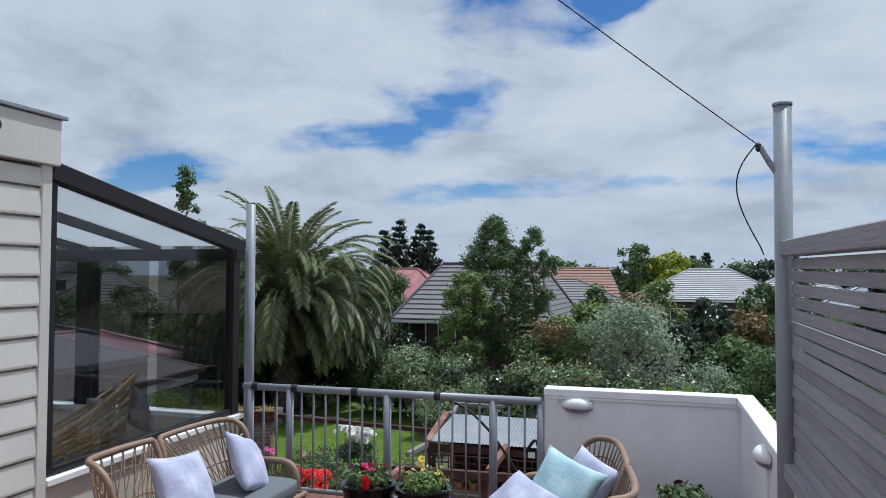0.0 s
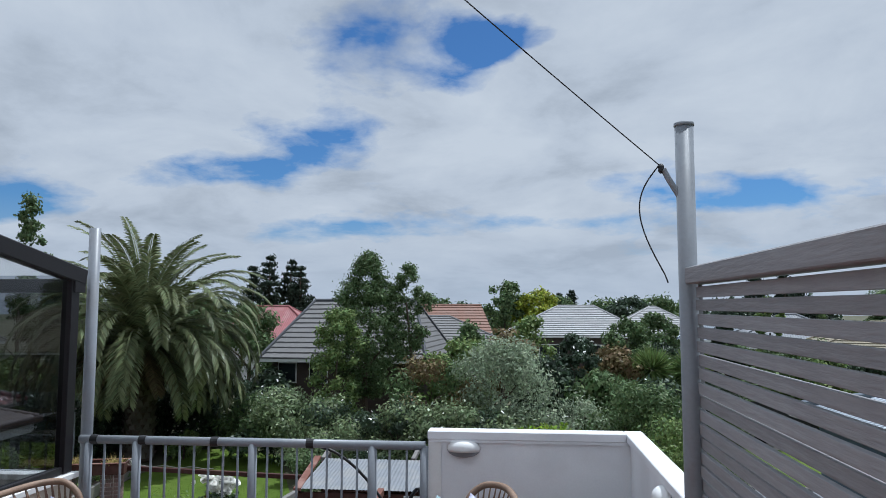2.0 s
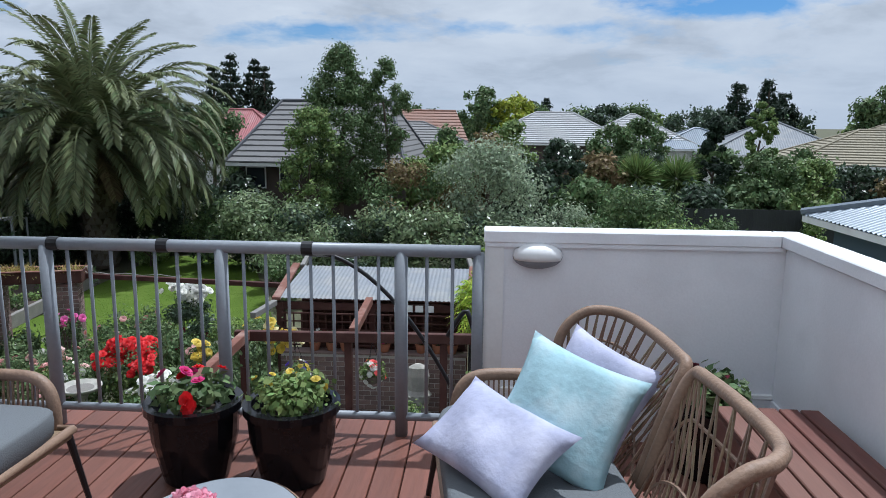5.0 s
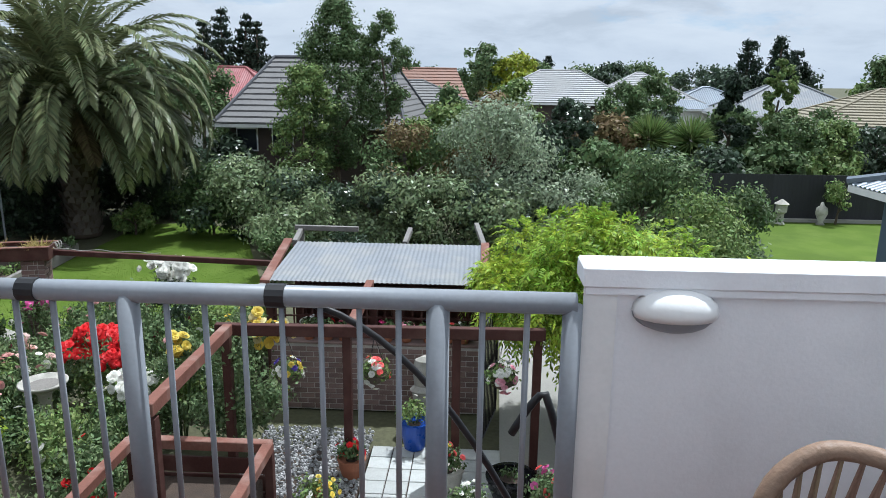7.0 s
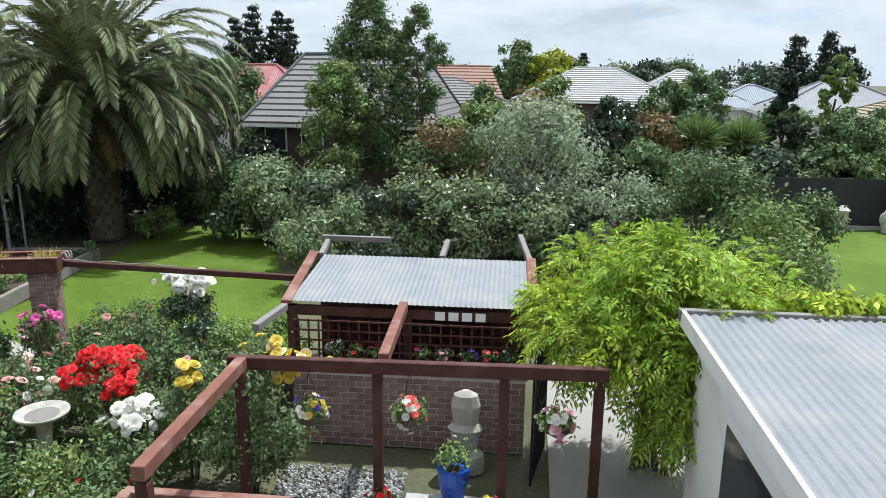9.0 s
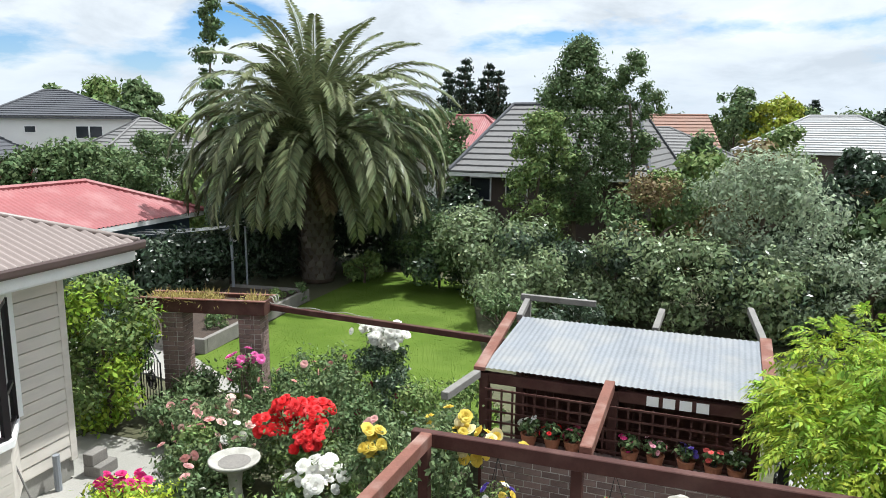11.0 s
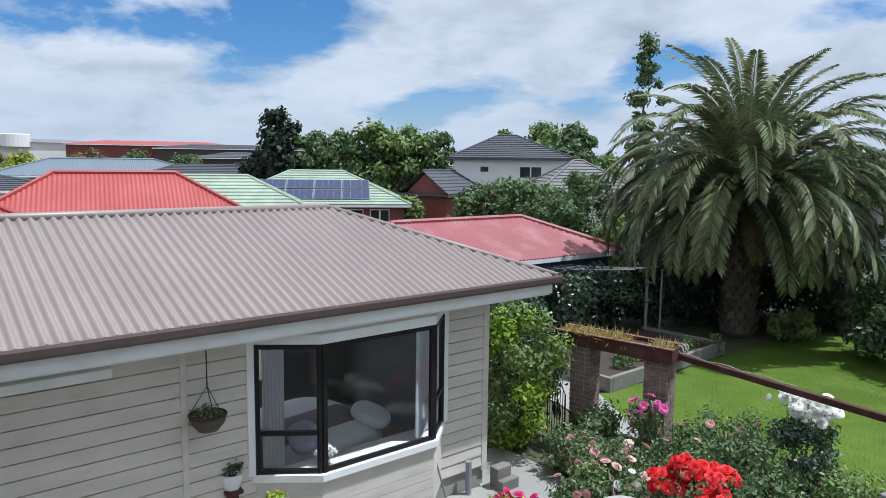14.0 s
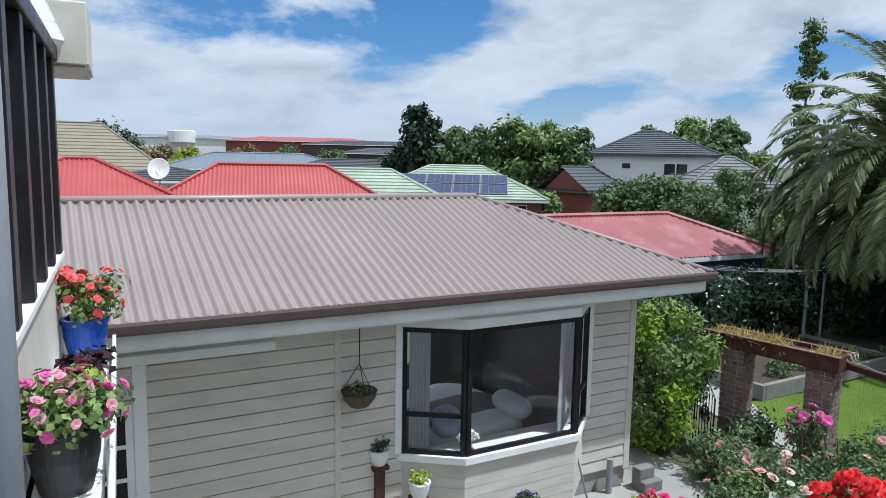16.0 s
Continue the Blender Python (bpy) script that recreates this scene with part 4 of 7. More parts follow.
# door and board shelf on the wing's wall
door = thing("door_wing", WING, "white half-glazed door with small panes", "door", kind="structure")
part("leaf", box(0.0, 0.03, -7.95, -7.12, ZB - 0.1, 2.42), M_WHITE, door, bevel=0.004)
part("frame", box(0.0, 0.045, -7.12, -6.98, ZB - 0.1, 2.9), M_WHITE, door, bevel=0.004)
for j in range(3):
    for i in range(2):
        part("pane", box(0.031, 0.034, -7.56 + i * 0.20, -7.40 + i * 0.20, 1.25 + j * 0.37, 1.57 + j * 0.37), M_DARK, door)
hood = thing("door_hood", WING, "white board shelf above the door", "hood")
part("board", box(0.0, 0.26, -8.3, -5.64, 2.90, 3.0), M_WHITE, hood, bevel=0.006)
part("bracket", box(0.002, 0.05, -8.2, -5.72, 2.84, 2.918), M_WHITE, hood)

# hanging basket
hb = thing("hanging_basket", WING @ pose(0.22, -4.62, 2.05), "dark wire hanging basket with sparse plant on a bracket", "hanging basket")
part("basket", lathe([(0.03, 0.0), (0.12, 0.03), (0.19, 0.12), (0.215, 0.21), (0.20, 0.20)], 18), M_BARK, hb, smooth=True)
part("rim", tube([(0.215 * math.cos(a), 0.215 * math.sin(a), 0.215) for a in (k * math.pi / 10 for k in range(20))], 0.008, 6, closed=True), M_DARK, hb)
for k in range(3):
    a = k * 2.1
    part("chain", tube([(0.21 * math.cos(a), 0.21 * math.sin(a), 0.21), (0, 0, 0.55)], 0.005, 5), M_DARK, hb)
part("hook", tube([(0, 0, 0.55), (0, 0, 0.98), (-0.04, 0, 1.02), (-0.20, 0, 0.96)], 0.008, 6), M_DARK, hb)
rng = np.random.default_rng(3)
quads("foliage", blob_leaves([(0, 0, 0.22, 0.13), (0.08, 0.05, 0.24, 0.08)], 160, 0.06, rng), F_ROSE, hb)

# ---- planting ----


def trunk_bm(h, r, rng, lean=0.06, limbs=5, spread=1.0, top=0.3):
    """A tapered trunk with limbs."""
    pts = arc(lambda s: (lean * h * s * s, 0.04 * h * math.sin(3 * s), h * s), 7)
    bm = tube(pts, [r * (1 - (1 - top) * i / 6) for i in range(7)], 8)
    for k in range(limbs):
        s = 0.35 + 0.6 * k / max(1, limbs)
        a = k * 2.4 + rng.random()
        b = Vector((lean * h * s * s, 0.04 * h * math.sin(3 * s), h * s))
        e = b + Vector((math.cos(a) * spread, math.sin(a) * spread, spread * (0.6 + 0.5 * rng.random())))
        tube([b, b.lerp(e, 0.5) + Vector((0, 0, 0.12 * spread)), e], [r * 0.45, r * 0.3, r * 0.12], 6, bm)
    return bm


def tree(x, y, top, rx, ry, base, seed, leaf, mat, label, count=6000, clumps=26, category="tree", name="tree", trunk=0.14, second=None, r=0.34, shape=1.0, group="", thick=0.5, droop=0.2, aspect=0.5):
    """A tree or tall shrub standing at (x, y) on the garden level; the crown spans heights base to top."""
    rng = np.random.default_rng(seed)
    t = thing(name, pose(x, y, G, 0, 0, seed * 37 % 360), label, category, group)
    h = max(0.3, (base - G) + 0.55 * (top - base))
    part("trunk", trunk_bm(h, trunk, rng, 0.03, 5, min(rx, ry) * 0.55), M_BARK, t)
    blobs = crown_blobs(rx, ry, base - G, top - G, clumps, rng, r, shape)
    if second is None:
        quads("crown", blob_leaves(blobs, count, leaf, rng, thick, droop, aspect), mat, t)
    else:
        m2, share = second
        k = max(1, int(len(blobs) * (1 - share)))
        quads("crown", blob_leaves(blobs[:k], int(count * (1 - share)), leaf, rng, thick, droop, aspect), mat, t)
        quads("outer_leaves", blob_leaves(blobs[k:], int(count * share), leaf, rng, thick, droop, aspect), m2, t)
    return t


def shrub(x, y, top, rx, ry, seed, leaf, mat, label, count=3500, clumps=16, **kw):
    return tree(x, y, top, rx, ry, G + 0.05, seed, leaf, mat, label, count, clumps, kw.pop("category", "shrub"), kw.pop("name", "shrub"), kw.pop("trunk", 0.05), **kw)


# the palm
def palm(x, y):
    rng = np.random.default_rng(11)
    t = thing("palm_tree", pose(x, y, G) @ Matrix.Scale(1.17, 4), "large date palm with arching green fronds and scaly trunk", "palm tree")
    prof = arc(lambda s: (0.46 - 0.06 * s + 0.10 * s * s + (0.14 if s > 0.85 else 0), s * 3.65), 14)
    part("trunk", lathe(prof, 18), M_BARK, t, smooth=True)
    scale_v = []
    for k in range(20):
        for j in range(14):
            a = (j + 0.5 * (k % 2)) / 14 * 2 * math.pi
            z = 0.1 + k * 0.175
            r = 0.45 - 0.04 * (z / 3.9)
            c = np.array([math.cos(a) * r, math.sin(a) * r, z])
            o, s = np.array([math.cos(a), math.sin(a), 0]), np.array([-math.sin(a), math.cos(a), 0])
            j1, j2, j3 = rng.normal(size=3)
            scale_v.append([c - s * (0.11 + 0.02 * j1), c + s * (0.11 + 0.02 * j2), c + o * (0.09 + 0.04 * j3) + np.array([0, 0, 0.20 + 0.04 * j1]) + s * 0.07, c + o * (0.08 + 0.03 * j2) + np.array([0, 0, 0.20 + 0.03 * j3]) - s * 0.07])
    quads("scaly_bark", np.array(scale_v), M_SCALE, t)

    def fronds(n, elev0, elev1, l0, l1, mat, seed, width, drop0, drop1, start=0.3):
        rg = np.random.default_rng(seed)
        for k in range(n):
            az = k * 2.39996 + rg.normal() * 0.10
            f = k / max(1, n - 1)
            el = radians(elev0 + (elev1 - elev0) * f + rg.normal() * 4)
            L = (l0 + (l1 - l0) * f) * (0.92 + 0.16 * rg.random())
            drop = (drop0 + (drop1 - drop0) * f) * (0.85 + 0.3 * rg.random())
            out = np.array([math.cos(az), math.sin(az), 0.0])
            twist = np.array([-math.sin(az), math.cos(az), 0.0]) * rg.normal() * 0.12
            pts, p, e = [], np.array([0, 0, 3.68]) + out * start, el
            steps = 16
            for i in range(steps + 1):
                pts.append(p.copy())
                d = out * math.cos(e) + np.array([0, 0, math.sin(e)]) + twist * i / steps
                p = p + d * L / steps
                e -= drop * (0.4 + 1.2 * i / steps) / steps
            pts = np.array(pts)
            leaf = []
            s = np.linspace(0.10, 1.0, 74)
            idx = s * steps
            i0 = np.minimum(idx.astype(int), steps - 1)
            c = pts[i0] + (pts[i0 + 1] - pts[i0]) * (idx - i0)[:, None]
            tan = unit(pts[i0 + 1] - pts[i0])
            side = np.tile(np.array([-math.sin(az), math.cos(az), 0.0]), (len(s), 1))
            up = np.cross(tan, side)
            up *= np.sign(up[:, 2:3] + 1e-6)
            ln = width * np.sin(np.pi * np.clip(0.16 + 0.76 * s, 0, 1)) ** 0.6
            for sg in (-1, 1):
                way = unit(side * sg * 0.66 + tan * 0.68 + up * 0.16 + rg.normal(size=side.shape) * 0.05)
                perp = unit(np.cross(way, up + side * sg * 0.5)) * 0.032
                mid = c + way * (ln * 0.45)[:, None]
                tip = c + way * ln[:, None] + np.array([0, 0, -0.30]) * ln[:, None]
                leaf.append(np.stack([c - perp * 0.6, mid + perp, tip, mid - perp], axis=1))
            w = (0.045 * (1 - np.linspace(0, 1, steps + 1)) + 0.006)[:, None]
            sd = side[0]
            leaf.append(np.stack([pts[:-1] - sd * w[:-1], pts[:-1] + sd * w[:-1], pts[1:] + sd * w[1:], pts[1:] - sd * w[1:]], axis=1))
            quads("frond", np.concatenate(leaf), mat, t)

    fronds(20, 88, 70, 4.3, 4.35, F_PALM, 1, 0.54, 1.1, 1.9, 0.12)
    fronds(44, 70, 38, 4.3, 4.25, F_PALM, 2, 0.58, 2.0, 2.6)
    fronds(64, 38, -12, 4.2, 3.3, F_PALM, 3, 0.54, 2.5, 1.7, 0.4)
    fronds(34, -10, -45, 2.8, 1.6, F_PALMDRY, 4, 0.36, 0.9, 0.3, 0.45)
    return t


palm(-14.2, 26.3)

# middle distance planting
tree(-6.2, 29.5, 4.35, 1.9, 1.8, -1.6, 21, 0.115, F_MID, "tall mid-green birch-like tree with ragged crown", 36000, 190, r=0.19, shape=0.75, trunk=0.16, thick=1.0)
tree(-4.6, 29.8, 4.0, 1.1, 1.1, 0.2, 26, 0.11, F_MID, "slim upright green tree with ragged top", 11000, 60, r=0.22, shape=0.7, trunk=0.12, thick=1.0)
tree(-7.0, 27.6, 2.1, 1.25, 1.2, -2.4, 22, 0.13, F_LIGHT, "light green feathery young tree", 12000, 50, r=0.24, trunk=0.10, thick=1.0)
tree(-0.6, 26.6, 0.95, 2.5, 2.0, -3.0, 23, 0.13, F_OLIVE, "silver-grey olive tree with loose round crown", 13000, 40, r=0.30, thick=0.6)
tree(1.7, 24.6, -0.9, 1.5, 1.4, -3.3, 24, 0.11, F_OLIVE, "silvery low olive shrub", 5000, 20, category="shrub", name="shrub")
tree(-3.4, 26.8, 0.25, 2.2, 1.5, -3.2, 25, 0.14, F_MID, "bronze and green mixed flowering shrub", 9000, 30, name="shrub", category="shrub", second=(F_BROWN, 0.4))
for k, (x, y, top, rx, mat) in enumerate(((-10.0, 26.8, -1.35, 1.3, F_MID), (-8.6, 26.6, -0.95, 1.8, F_HEDGE), (-6.4, 25.4, -0.95, 1.8, F_HEDGE), (-4.2, 25.2, -1.15, 1.8, F_HEDGE), (-2.2, 24.9, -1.25, 1.9, F_HEDGE), (-0.2, 24.8, -1.35, 1.8, F_HEDGE), (1.6, 25.6, -1.2, 1.5, F_DARK))):
    shrub(x, y, top, rx, 1.5, 30 + k, 0.15, mat, "dense camellia-like hedge shrub with glossy leaves", 8000, 26, group="hedge shrubs", second=(F_DARK, 0.22))
shrub(-6.3, 21.6, -2.3, 1.1, 0.9, 41, 0.10, F_MID, "bright green low shrub at the lawn edge", 2500, 12)
shrub(-6.9, 23.8, -2.0, 1.2, 1.0, 46, 0.13, F_HEDGE, "glossy green shrub at the lawn edge", 4500, 18)
shrub(-4.6, 21.2, -2.1, 1.0, 0.9, 42, 0.11, F_DARK, "dark green leafy shrub beside the pergola", 3000, 12)
shrub(3.6, 24.0, -0.35, 2.1, 1.8, 43, 0.15, F_MID, "broad rounded green shrub", 9000, 30)
shrub(5.9, 23.4, -1.2, 1.2, 1.3, 44, 0.14, F_MID, "rounded green shrub beside the lawn", 5000, 18, second=(F_OLIVE, 0.3))
shrub(4.0, 20.2, -0.98, 1.7, 1.5, 45, 0.11, F_LIGHT, "clipped-looking bright green rounded shrub", 9000, 26)
for k, (x, y, top, rx, mat) in enumerate(((-14.0, 30.2, -1.1, 1.6, F_DARK), (-16.4, 29.4, -1.0, 1.8, F_DARK), (-18.3, 27.8, -1.1, 1.6, F_DARK), (-20.0, 29.5, -0.9, 1.6, F_DARK), (-11.8, 30.3, -1.1, 1.5, F_DARK), (-16.9, 19.2, -1.75, 1.1, F_DARK), (-16.8, 20.9, -1.6, 1.2, F_DARK), (-16.6, 22.7, -1.6, 1.2, F_DARK), (-16.4, 24.5, -1.5, 1.2, F_DARK), (-15.9, 26.5, -1.6, 1.2, F_DARK), (-15.4, 28.2, -1.3, 1.3, F_DARK), (-13.2, 29.3, -1.5, 1.2, F_DARK))):
    shrub(x, y, top, rx, 1.4, 50 + k, 0.15, mat, "dark camellia hedge behind the clothesline", 6500, 22, group="dark hedge shrubs")
rngw = np.random.default_rng(77)
for k in range(1):
    pts = np.column_stack([rngw.uniform(-18, -12.6, 160), rngw.uniform(27.8, 28.4, 160), rngw.uniform(-3.0, -1.2, 160)])
    pts[100:, 0], pts[100:, 1] = rngw.uniform(-15.9, -15.4, 60), rngw.uniform(19, 25, 60)
    tagged(quads("hedge_flowers", leaf_quads(pts, rngw.normal(size=(160, 3)), np.full(160, 0.11), np.full(160, 0.09), rngw), P_WHITE), "small white blossoms on the dark hedge", "flowers", kind="stuff")
shrub(-12.6, 26.6, -2.6, 0.8, 0.7, 56, 0.16, F_LIGHT, "strap-leaved green clump by the palm", 1600, 10)
shrub(-11.2, 14.6, -0.85, 1.0, 0.9, 57, 0.10, F_LIGHT, "climbing yellow-green creeper on the house corner", 7000, 26, second=(F_VINE, 0.4))
shrub(-12.2, 15.6, -1.8, 1.0, 0.9, 58, 0.10, F_MID, "leafy shrub below the creeper", 4000, 16, second=(F_DARK, 0.5))
shrub(-10.1, 15.5, -2.7, 0.7, 0.8, 59, 0.09, F_ROSE, "rose shrub without blooms beside the gate", 2600, 12)

# far trees (x, y, top, radius, base, colour)
FAR = [(-13.4, 35.5, 2.2, 2.0, -2.5, F_MID), (2.0, 73, 4.0, 2.9, -2.0, F_YELLOW), (-1.2, 74, 4.8, 2.8, -2.0, F_MID), (-9, 76, 3.6, 3.0, -2, F_MID),
       (2.6, 34.5, 0.9, 1.2, -2.6, F_DARK), (5.6, 38.5, 1.5, 1.7, -2.6, F_MID), (7.6, 42, 1.8, 1.7, -2.6, F_MID), (9.9, 36.5, 2.0, 0.85, -3.2, F_CONIFER),
       (12.4, 36.2, 0.4, 1.7, -3.3, F_MID), (12.8, 38.6, 2.7, 0.8, -1.5, F_LIGHT), (14.8, 37, 0.0, 1.5, -3.3, F_LIGHT), (30, 58, 5.0, 3.6, -2, F_MID), (19, 66, 2.6, 3, -2, F_DARK),
       (12, 80, 3.4, 3.0, -2, F_DARK), (5, 90, 3.6, 3.2, -2, F_MID), (17, 90, 3.6, 4.0, -2, F_MID), (26, 95, 3.4, 4.5, -2, F_DARK), (-14, 95, 3.6, 4.0, -2, F_MID),
       (-24, 52, 2.8, 3.0, -2, F_MID), (-27.5, 33.5, 1.2, 2.0, -3, F_MID), (-22.6, 31.0, -0.1, 1.9, -3.2, F_LIGHT), (-26.0, 29.4, 0.1, 1.9, -3.2, F_MID), (-33, 35, 0.4, 2.0, -3, F_MID), (-20.0, 34.0, 0.6, 2.0, -3.1, F_DARK),
       (-30, 52, 3.4, 3.2, -2, F_LIGHT), (-36, 55, 4.0, 3.2, -2, F_DARK)]
for k, (x, y, top, r, base, mat) in enumerate(FAR):
    tree(x, y, top, r, r, base, 100 + k, 0.17 if y < 45 else 0.36, mat, {F_YELLOW: "yellow-green garden tree in full leaf", F_CONIFER: "dark narrow columnar cypress", F_BROWN: "bronze-tinted bushy garden tree"}.get(mat, "green garden tree beyond the hedges"), 9000 if y < 60 else 6000, 60, group="far garden trees", r=0.22, thick=0.7, aspect=0.62, shape=0.8 if mat == F_CONIFER else 1.0)
tree(-26.2, 36.2, 8.2, 1.15, 1.15, 0.5, 140, 0.26, F_MID, "tall thin poplar-like tree with sparse leaves", 3600, 34, r=0.34, shape=0.8, trunk=0.16, thick=0.7)


def polar(d, az):
    """A place d metres from the deck's edge at az degrees towards -x from +y."""
    return -1.78 - d * math.sin(radians(az)), 6.05 + d * math.cos(radians(az))


LEFT = [(62, 67.8, 5.8, 3.0, F_CONIFER), (64, 65.3, 4.2, 2.8, F_MID), (66, 62.5, 4.4, 3.0, F_MID), (66, 60.3, 5.2, 3.0, F_LIGHT), (66, 57.8, 4.9, 3.0, F_LIGHT), (68, 55.4, 4.6, 2.8, F_MID), (70, 50.0, 4.8, 2.6, F_MID), (64, 46.5, 5.2, 3.0, F_LIGHT), (60, 44.5, 4.6, 2.6, F_MID),
        (95, 90.6, 5.2, 4.0, F_DARK), (90, 87.4, 2.4, 3.2, F_BROWN), (80, 85.0, 2.0, 3.0, F_YELLOW), (100, 80.8, 2.6, 3.2, F_BROWN), (100, 77.6, 2.6, 3.2, F_MID), (110, 74.5, 2.4, 3.2, F_MID), (40, 51.2, 0.3, 2.0, F_MID), (39, 48.6, 0.8, 2.4, F_MID), (41, 45.8, 0.4, 2.0, F_MID), (47, 57.6, -0.6, 1.2, F_LIGHT)]
for k, (d, az, top, r, mat) in enumerate(LEFT):
    x, y = polar(d, az)
    tree(x, y, top, r, r, -2.6, 160 + k, 0.26 if d < 50 else 0.46, mat, "leafy suburban tree among the roofs", 4600, 34, group="trees among the roofs", r=0.28, thick=0.7, aspect=0.62)


# bushes that close the view behind the hedges, and the far tree line
BACK = [(3.6, 31.5, -0.6, 1.8, F_MID), (1.2, 33, -0.1, 1.8, F_DARK), (4.6, 36.5, 0.2, 1.8, F_BROWN), (7.3, 39, 0.4, 1.7, F_DARK), (6.0, 33.6, -1.2, 1.6, F_DARK), (8.6, 34.4, -1.0, 1.7, F_DARK), (10.6, 38.4, 0.6, 1.6, F_MID), (11.2, 34.6, -0.9, 1.5, F_MID), (15.2, 39.5, 0.5, 1.9, F_MID), (17.2, 38.0, -0.2, 1.9, F_DARK), (13.4, 35, -1.3, 1.5, F_LIGHT), (18.6, 36, -0.4, 1.8, F_BROWN), (20.6, 34.6, -1.2, 1.8, F_LIGHT), (-2.6, 33.5, 0.7, 1.6, F_LIGHT), (-0.6, 34.5, 1.0, 1.7, F_BROWN), (0.6, 40, 1.6, 1.8, F_LIGHT), (-2.4, 40, 1.4, 1.6, F_MID), (-11.2, 32.6, -0.7, 1.5, F_DARK), (-14.4, 30.5, -0.4, 1.8, F_DARK), (-3.9, 31.6, 0.0, 1.5, F_LIGHT)]
for k, (x, y, top, r, mat) in enumerate(BACK):
    shrub(x, y, top, r, r, 600 + k, 0.24, mat, "dense leafy garden shrub between the houses", 4200, 24, group="background shrubs", r=0.3, thick=0.7, aspect=0.6)
rngt = np.random.default_rng(88)
for k in range(34):
    az = 62 - k * 3.5 + rngt.normal() * 0.8
    d = 95 + 30 * rngt.random()
    x, y = polar(d, az)
    tree(x, y, 2.6 + 1.5 * rngt.random(), 4.2 + 2 * rngt.random(), 4, -2.5, 640 + k, 0.6, (F_MID, F_DARK, F_LIGHT, F_DARK)[k % 4], "distant tree of the suburban tree line", 2400, 26, group="tree line", r=0.3, thick=0.8, aspect=0.7)


def conifer(x, y, top, r, seed, label, tiers=16):
    rng = np.random.default_rng(seed)
    t = thing("conifer", pose(x, y, G), label, "tree", "dark conifers")
    h = top - G
    part("trunk", tube([(0, 0, 0), (0, 0, h * 0.95)], [0.25, 0.04], 6), M_BARK, t)
    blobs = []
    for k in range(tiers):
        s = k / tiers
        rad = r * (1 - s) ** 0.8 + 0.15
        for j in range(6):
            a = rng.random() * 6.28
            q = rad * (0.35 + 0.65 * rng.random())
            blobs.append((math.cos(a) * q, math.sin(a) * q, h * (0.15 + 0.84 * s), 0.34 * r * (1.15 - s * 0.75)))
    quads("crown", blob_leaves(blobs, 9000, 0.32, rng, 1.0, 0.5, 0.4), F_CONIFER, t)
    return t


for k, (x, y, top, r) in enumerate(((-23.4, 62, 6.3, 1.8), (-21.6, 61, 7.2, 1.9), (-20.0, 62, 6.9, 1.8), (-18.8, 61, 6.2, 1.7), (20.8, 66, 5.3, 2.6), (23.4, 66, 5.6, 2.6), (25.6, 68, 4.6, 2.4), (8.2, 110, 5.4, 2.2), (6.5, 112, 5.0, 2.0))):
    conifer(x, y, top, r, 200 + k, "dark green conifer standing above the roofs")


def cordyline(x, y, top, seed):
    rng = np.random.default_rng(seed)
    t = thing("cabbage_tree", pose(x, y, G), "cabbage tree with a spiky ball of narrow leaves", "tree", "cabbage trees")
    h = top - G - 1.2
    part("trunk", tube([(0, 0, 0), (0.05, 0, h)], [0.16, 0.11], 8), M_BARK, t)
    d = unit(rng.normal(size=(900, 3)) + np.array([0, 0, 0.25]))
    quads("crown", leaf_quads(np.tile([0.05, 0, h], (900, 1)) + d * 0.15, d + np.array([0, 0, -0.1]), rng.uniform(0.8, 1.25, 900), np.full(900, 0.07), rng), F_LIGHT, t)


cordyline(6.3, 36.0, 0.3, 220)
cordyline(8.1, 36.0, 0.25, 221)

# ---- houses around ----
M_TILE = material("grey_concrete_tile", (0.17, 0.165, 0.165), 0.75, var=0.2, scale=1.2, fine=12, bump=0.3, stain=(0.16, 0.15, 0.15), stain_amount=0.4)
M_TILEPALE = material("pale_grey_tile", (0.36, 0.36, 0.365), 0.7, var=0.15, scale=1.0, fine=12, bump=0.3)
M_TILEBROWN = material("mossy_brown_tile", (0.24, 0.21, 0.15), 0.8, var=0.2, scale=1.2, fine=10, bump=0.3)
M_TILEDARK = material("slate_grey_tile", (0.075, 0.078, 0.09), 0.8, var=0.15, scale=1.0, fine=12, bump=0.3)
M_REDROOF = material("red_painted_iron", (0.36, 0.06, 0.055), 0.45, var=0.12, scale=0.7, fine=14, bump=0.1, stain=(0.42, 0.10, 0.09), stain_amount=0.4)
M_REDFADE = material("faded_red_iron", (0.29, 0.085, 0.09), 0.6, var=0.2, scale=0.6, fine=12, bump=0.1, stain=(0.38, 0.19, 0.19), stain_amount=0.6)
M_GREENROOF = material("pale_green_tile", (0.310, 0.374, 0.285), 0.55, var=0.15, scale=0.8, fine=12, bump=0.2, stain=(0.46, 0.52, 0.42), stain_amount=0.5)
M_ORANGE = material("orange_clay_tile", (0.21, 0.105, 0.072), 0.7, var=0.2, scale=1.0, fine=12, bump=0.2)
M_WALLW = material("white_render", (0.76, 0.75, 0.74), 0.7, var=0.08, scale=0.6, bump=0.05)
M_WALLD = material("dark_brick_far", (0.075, 0.055, 0.05), 0.8, var=0.2, scale=2, bump=0.2)
M_WALLR = material("red_brick_far", (0.19, 0.06, 0.05), 0.8, var=0.2, scale=2, bump=0.2)
M_WALLB = material("blue_grey_boards", (0.09, 0.13, 0.18), 0.6, var=0.12, scale=2, bump=0.1)
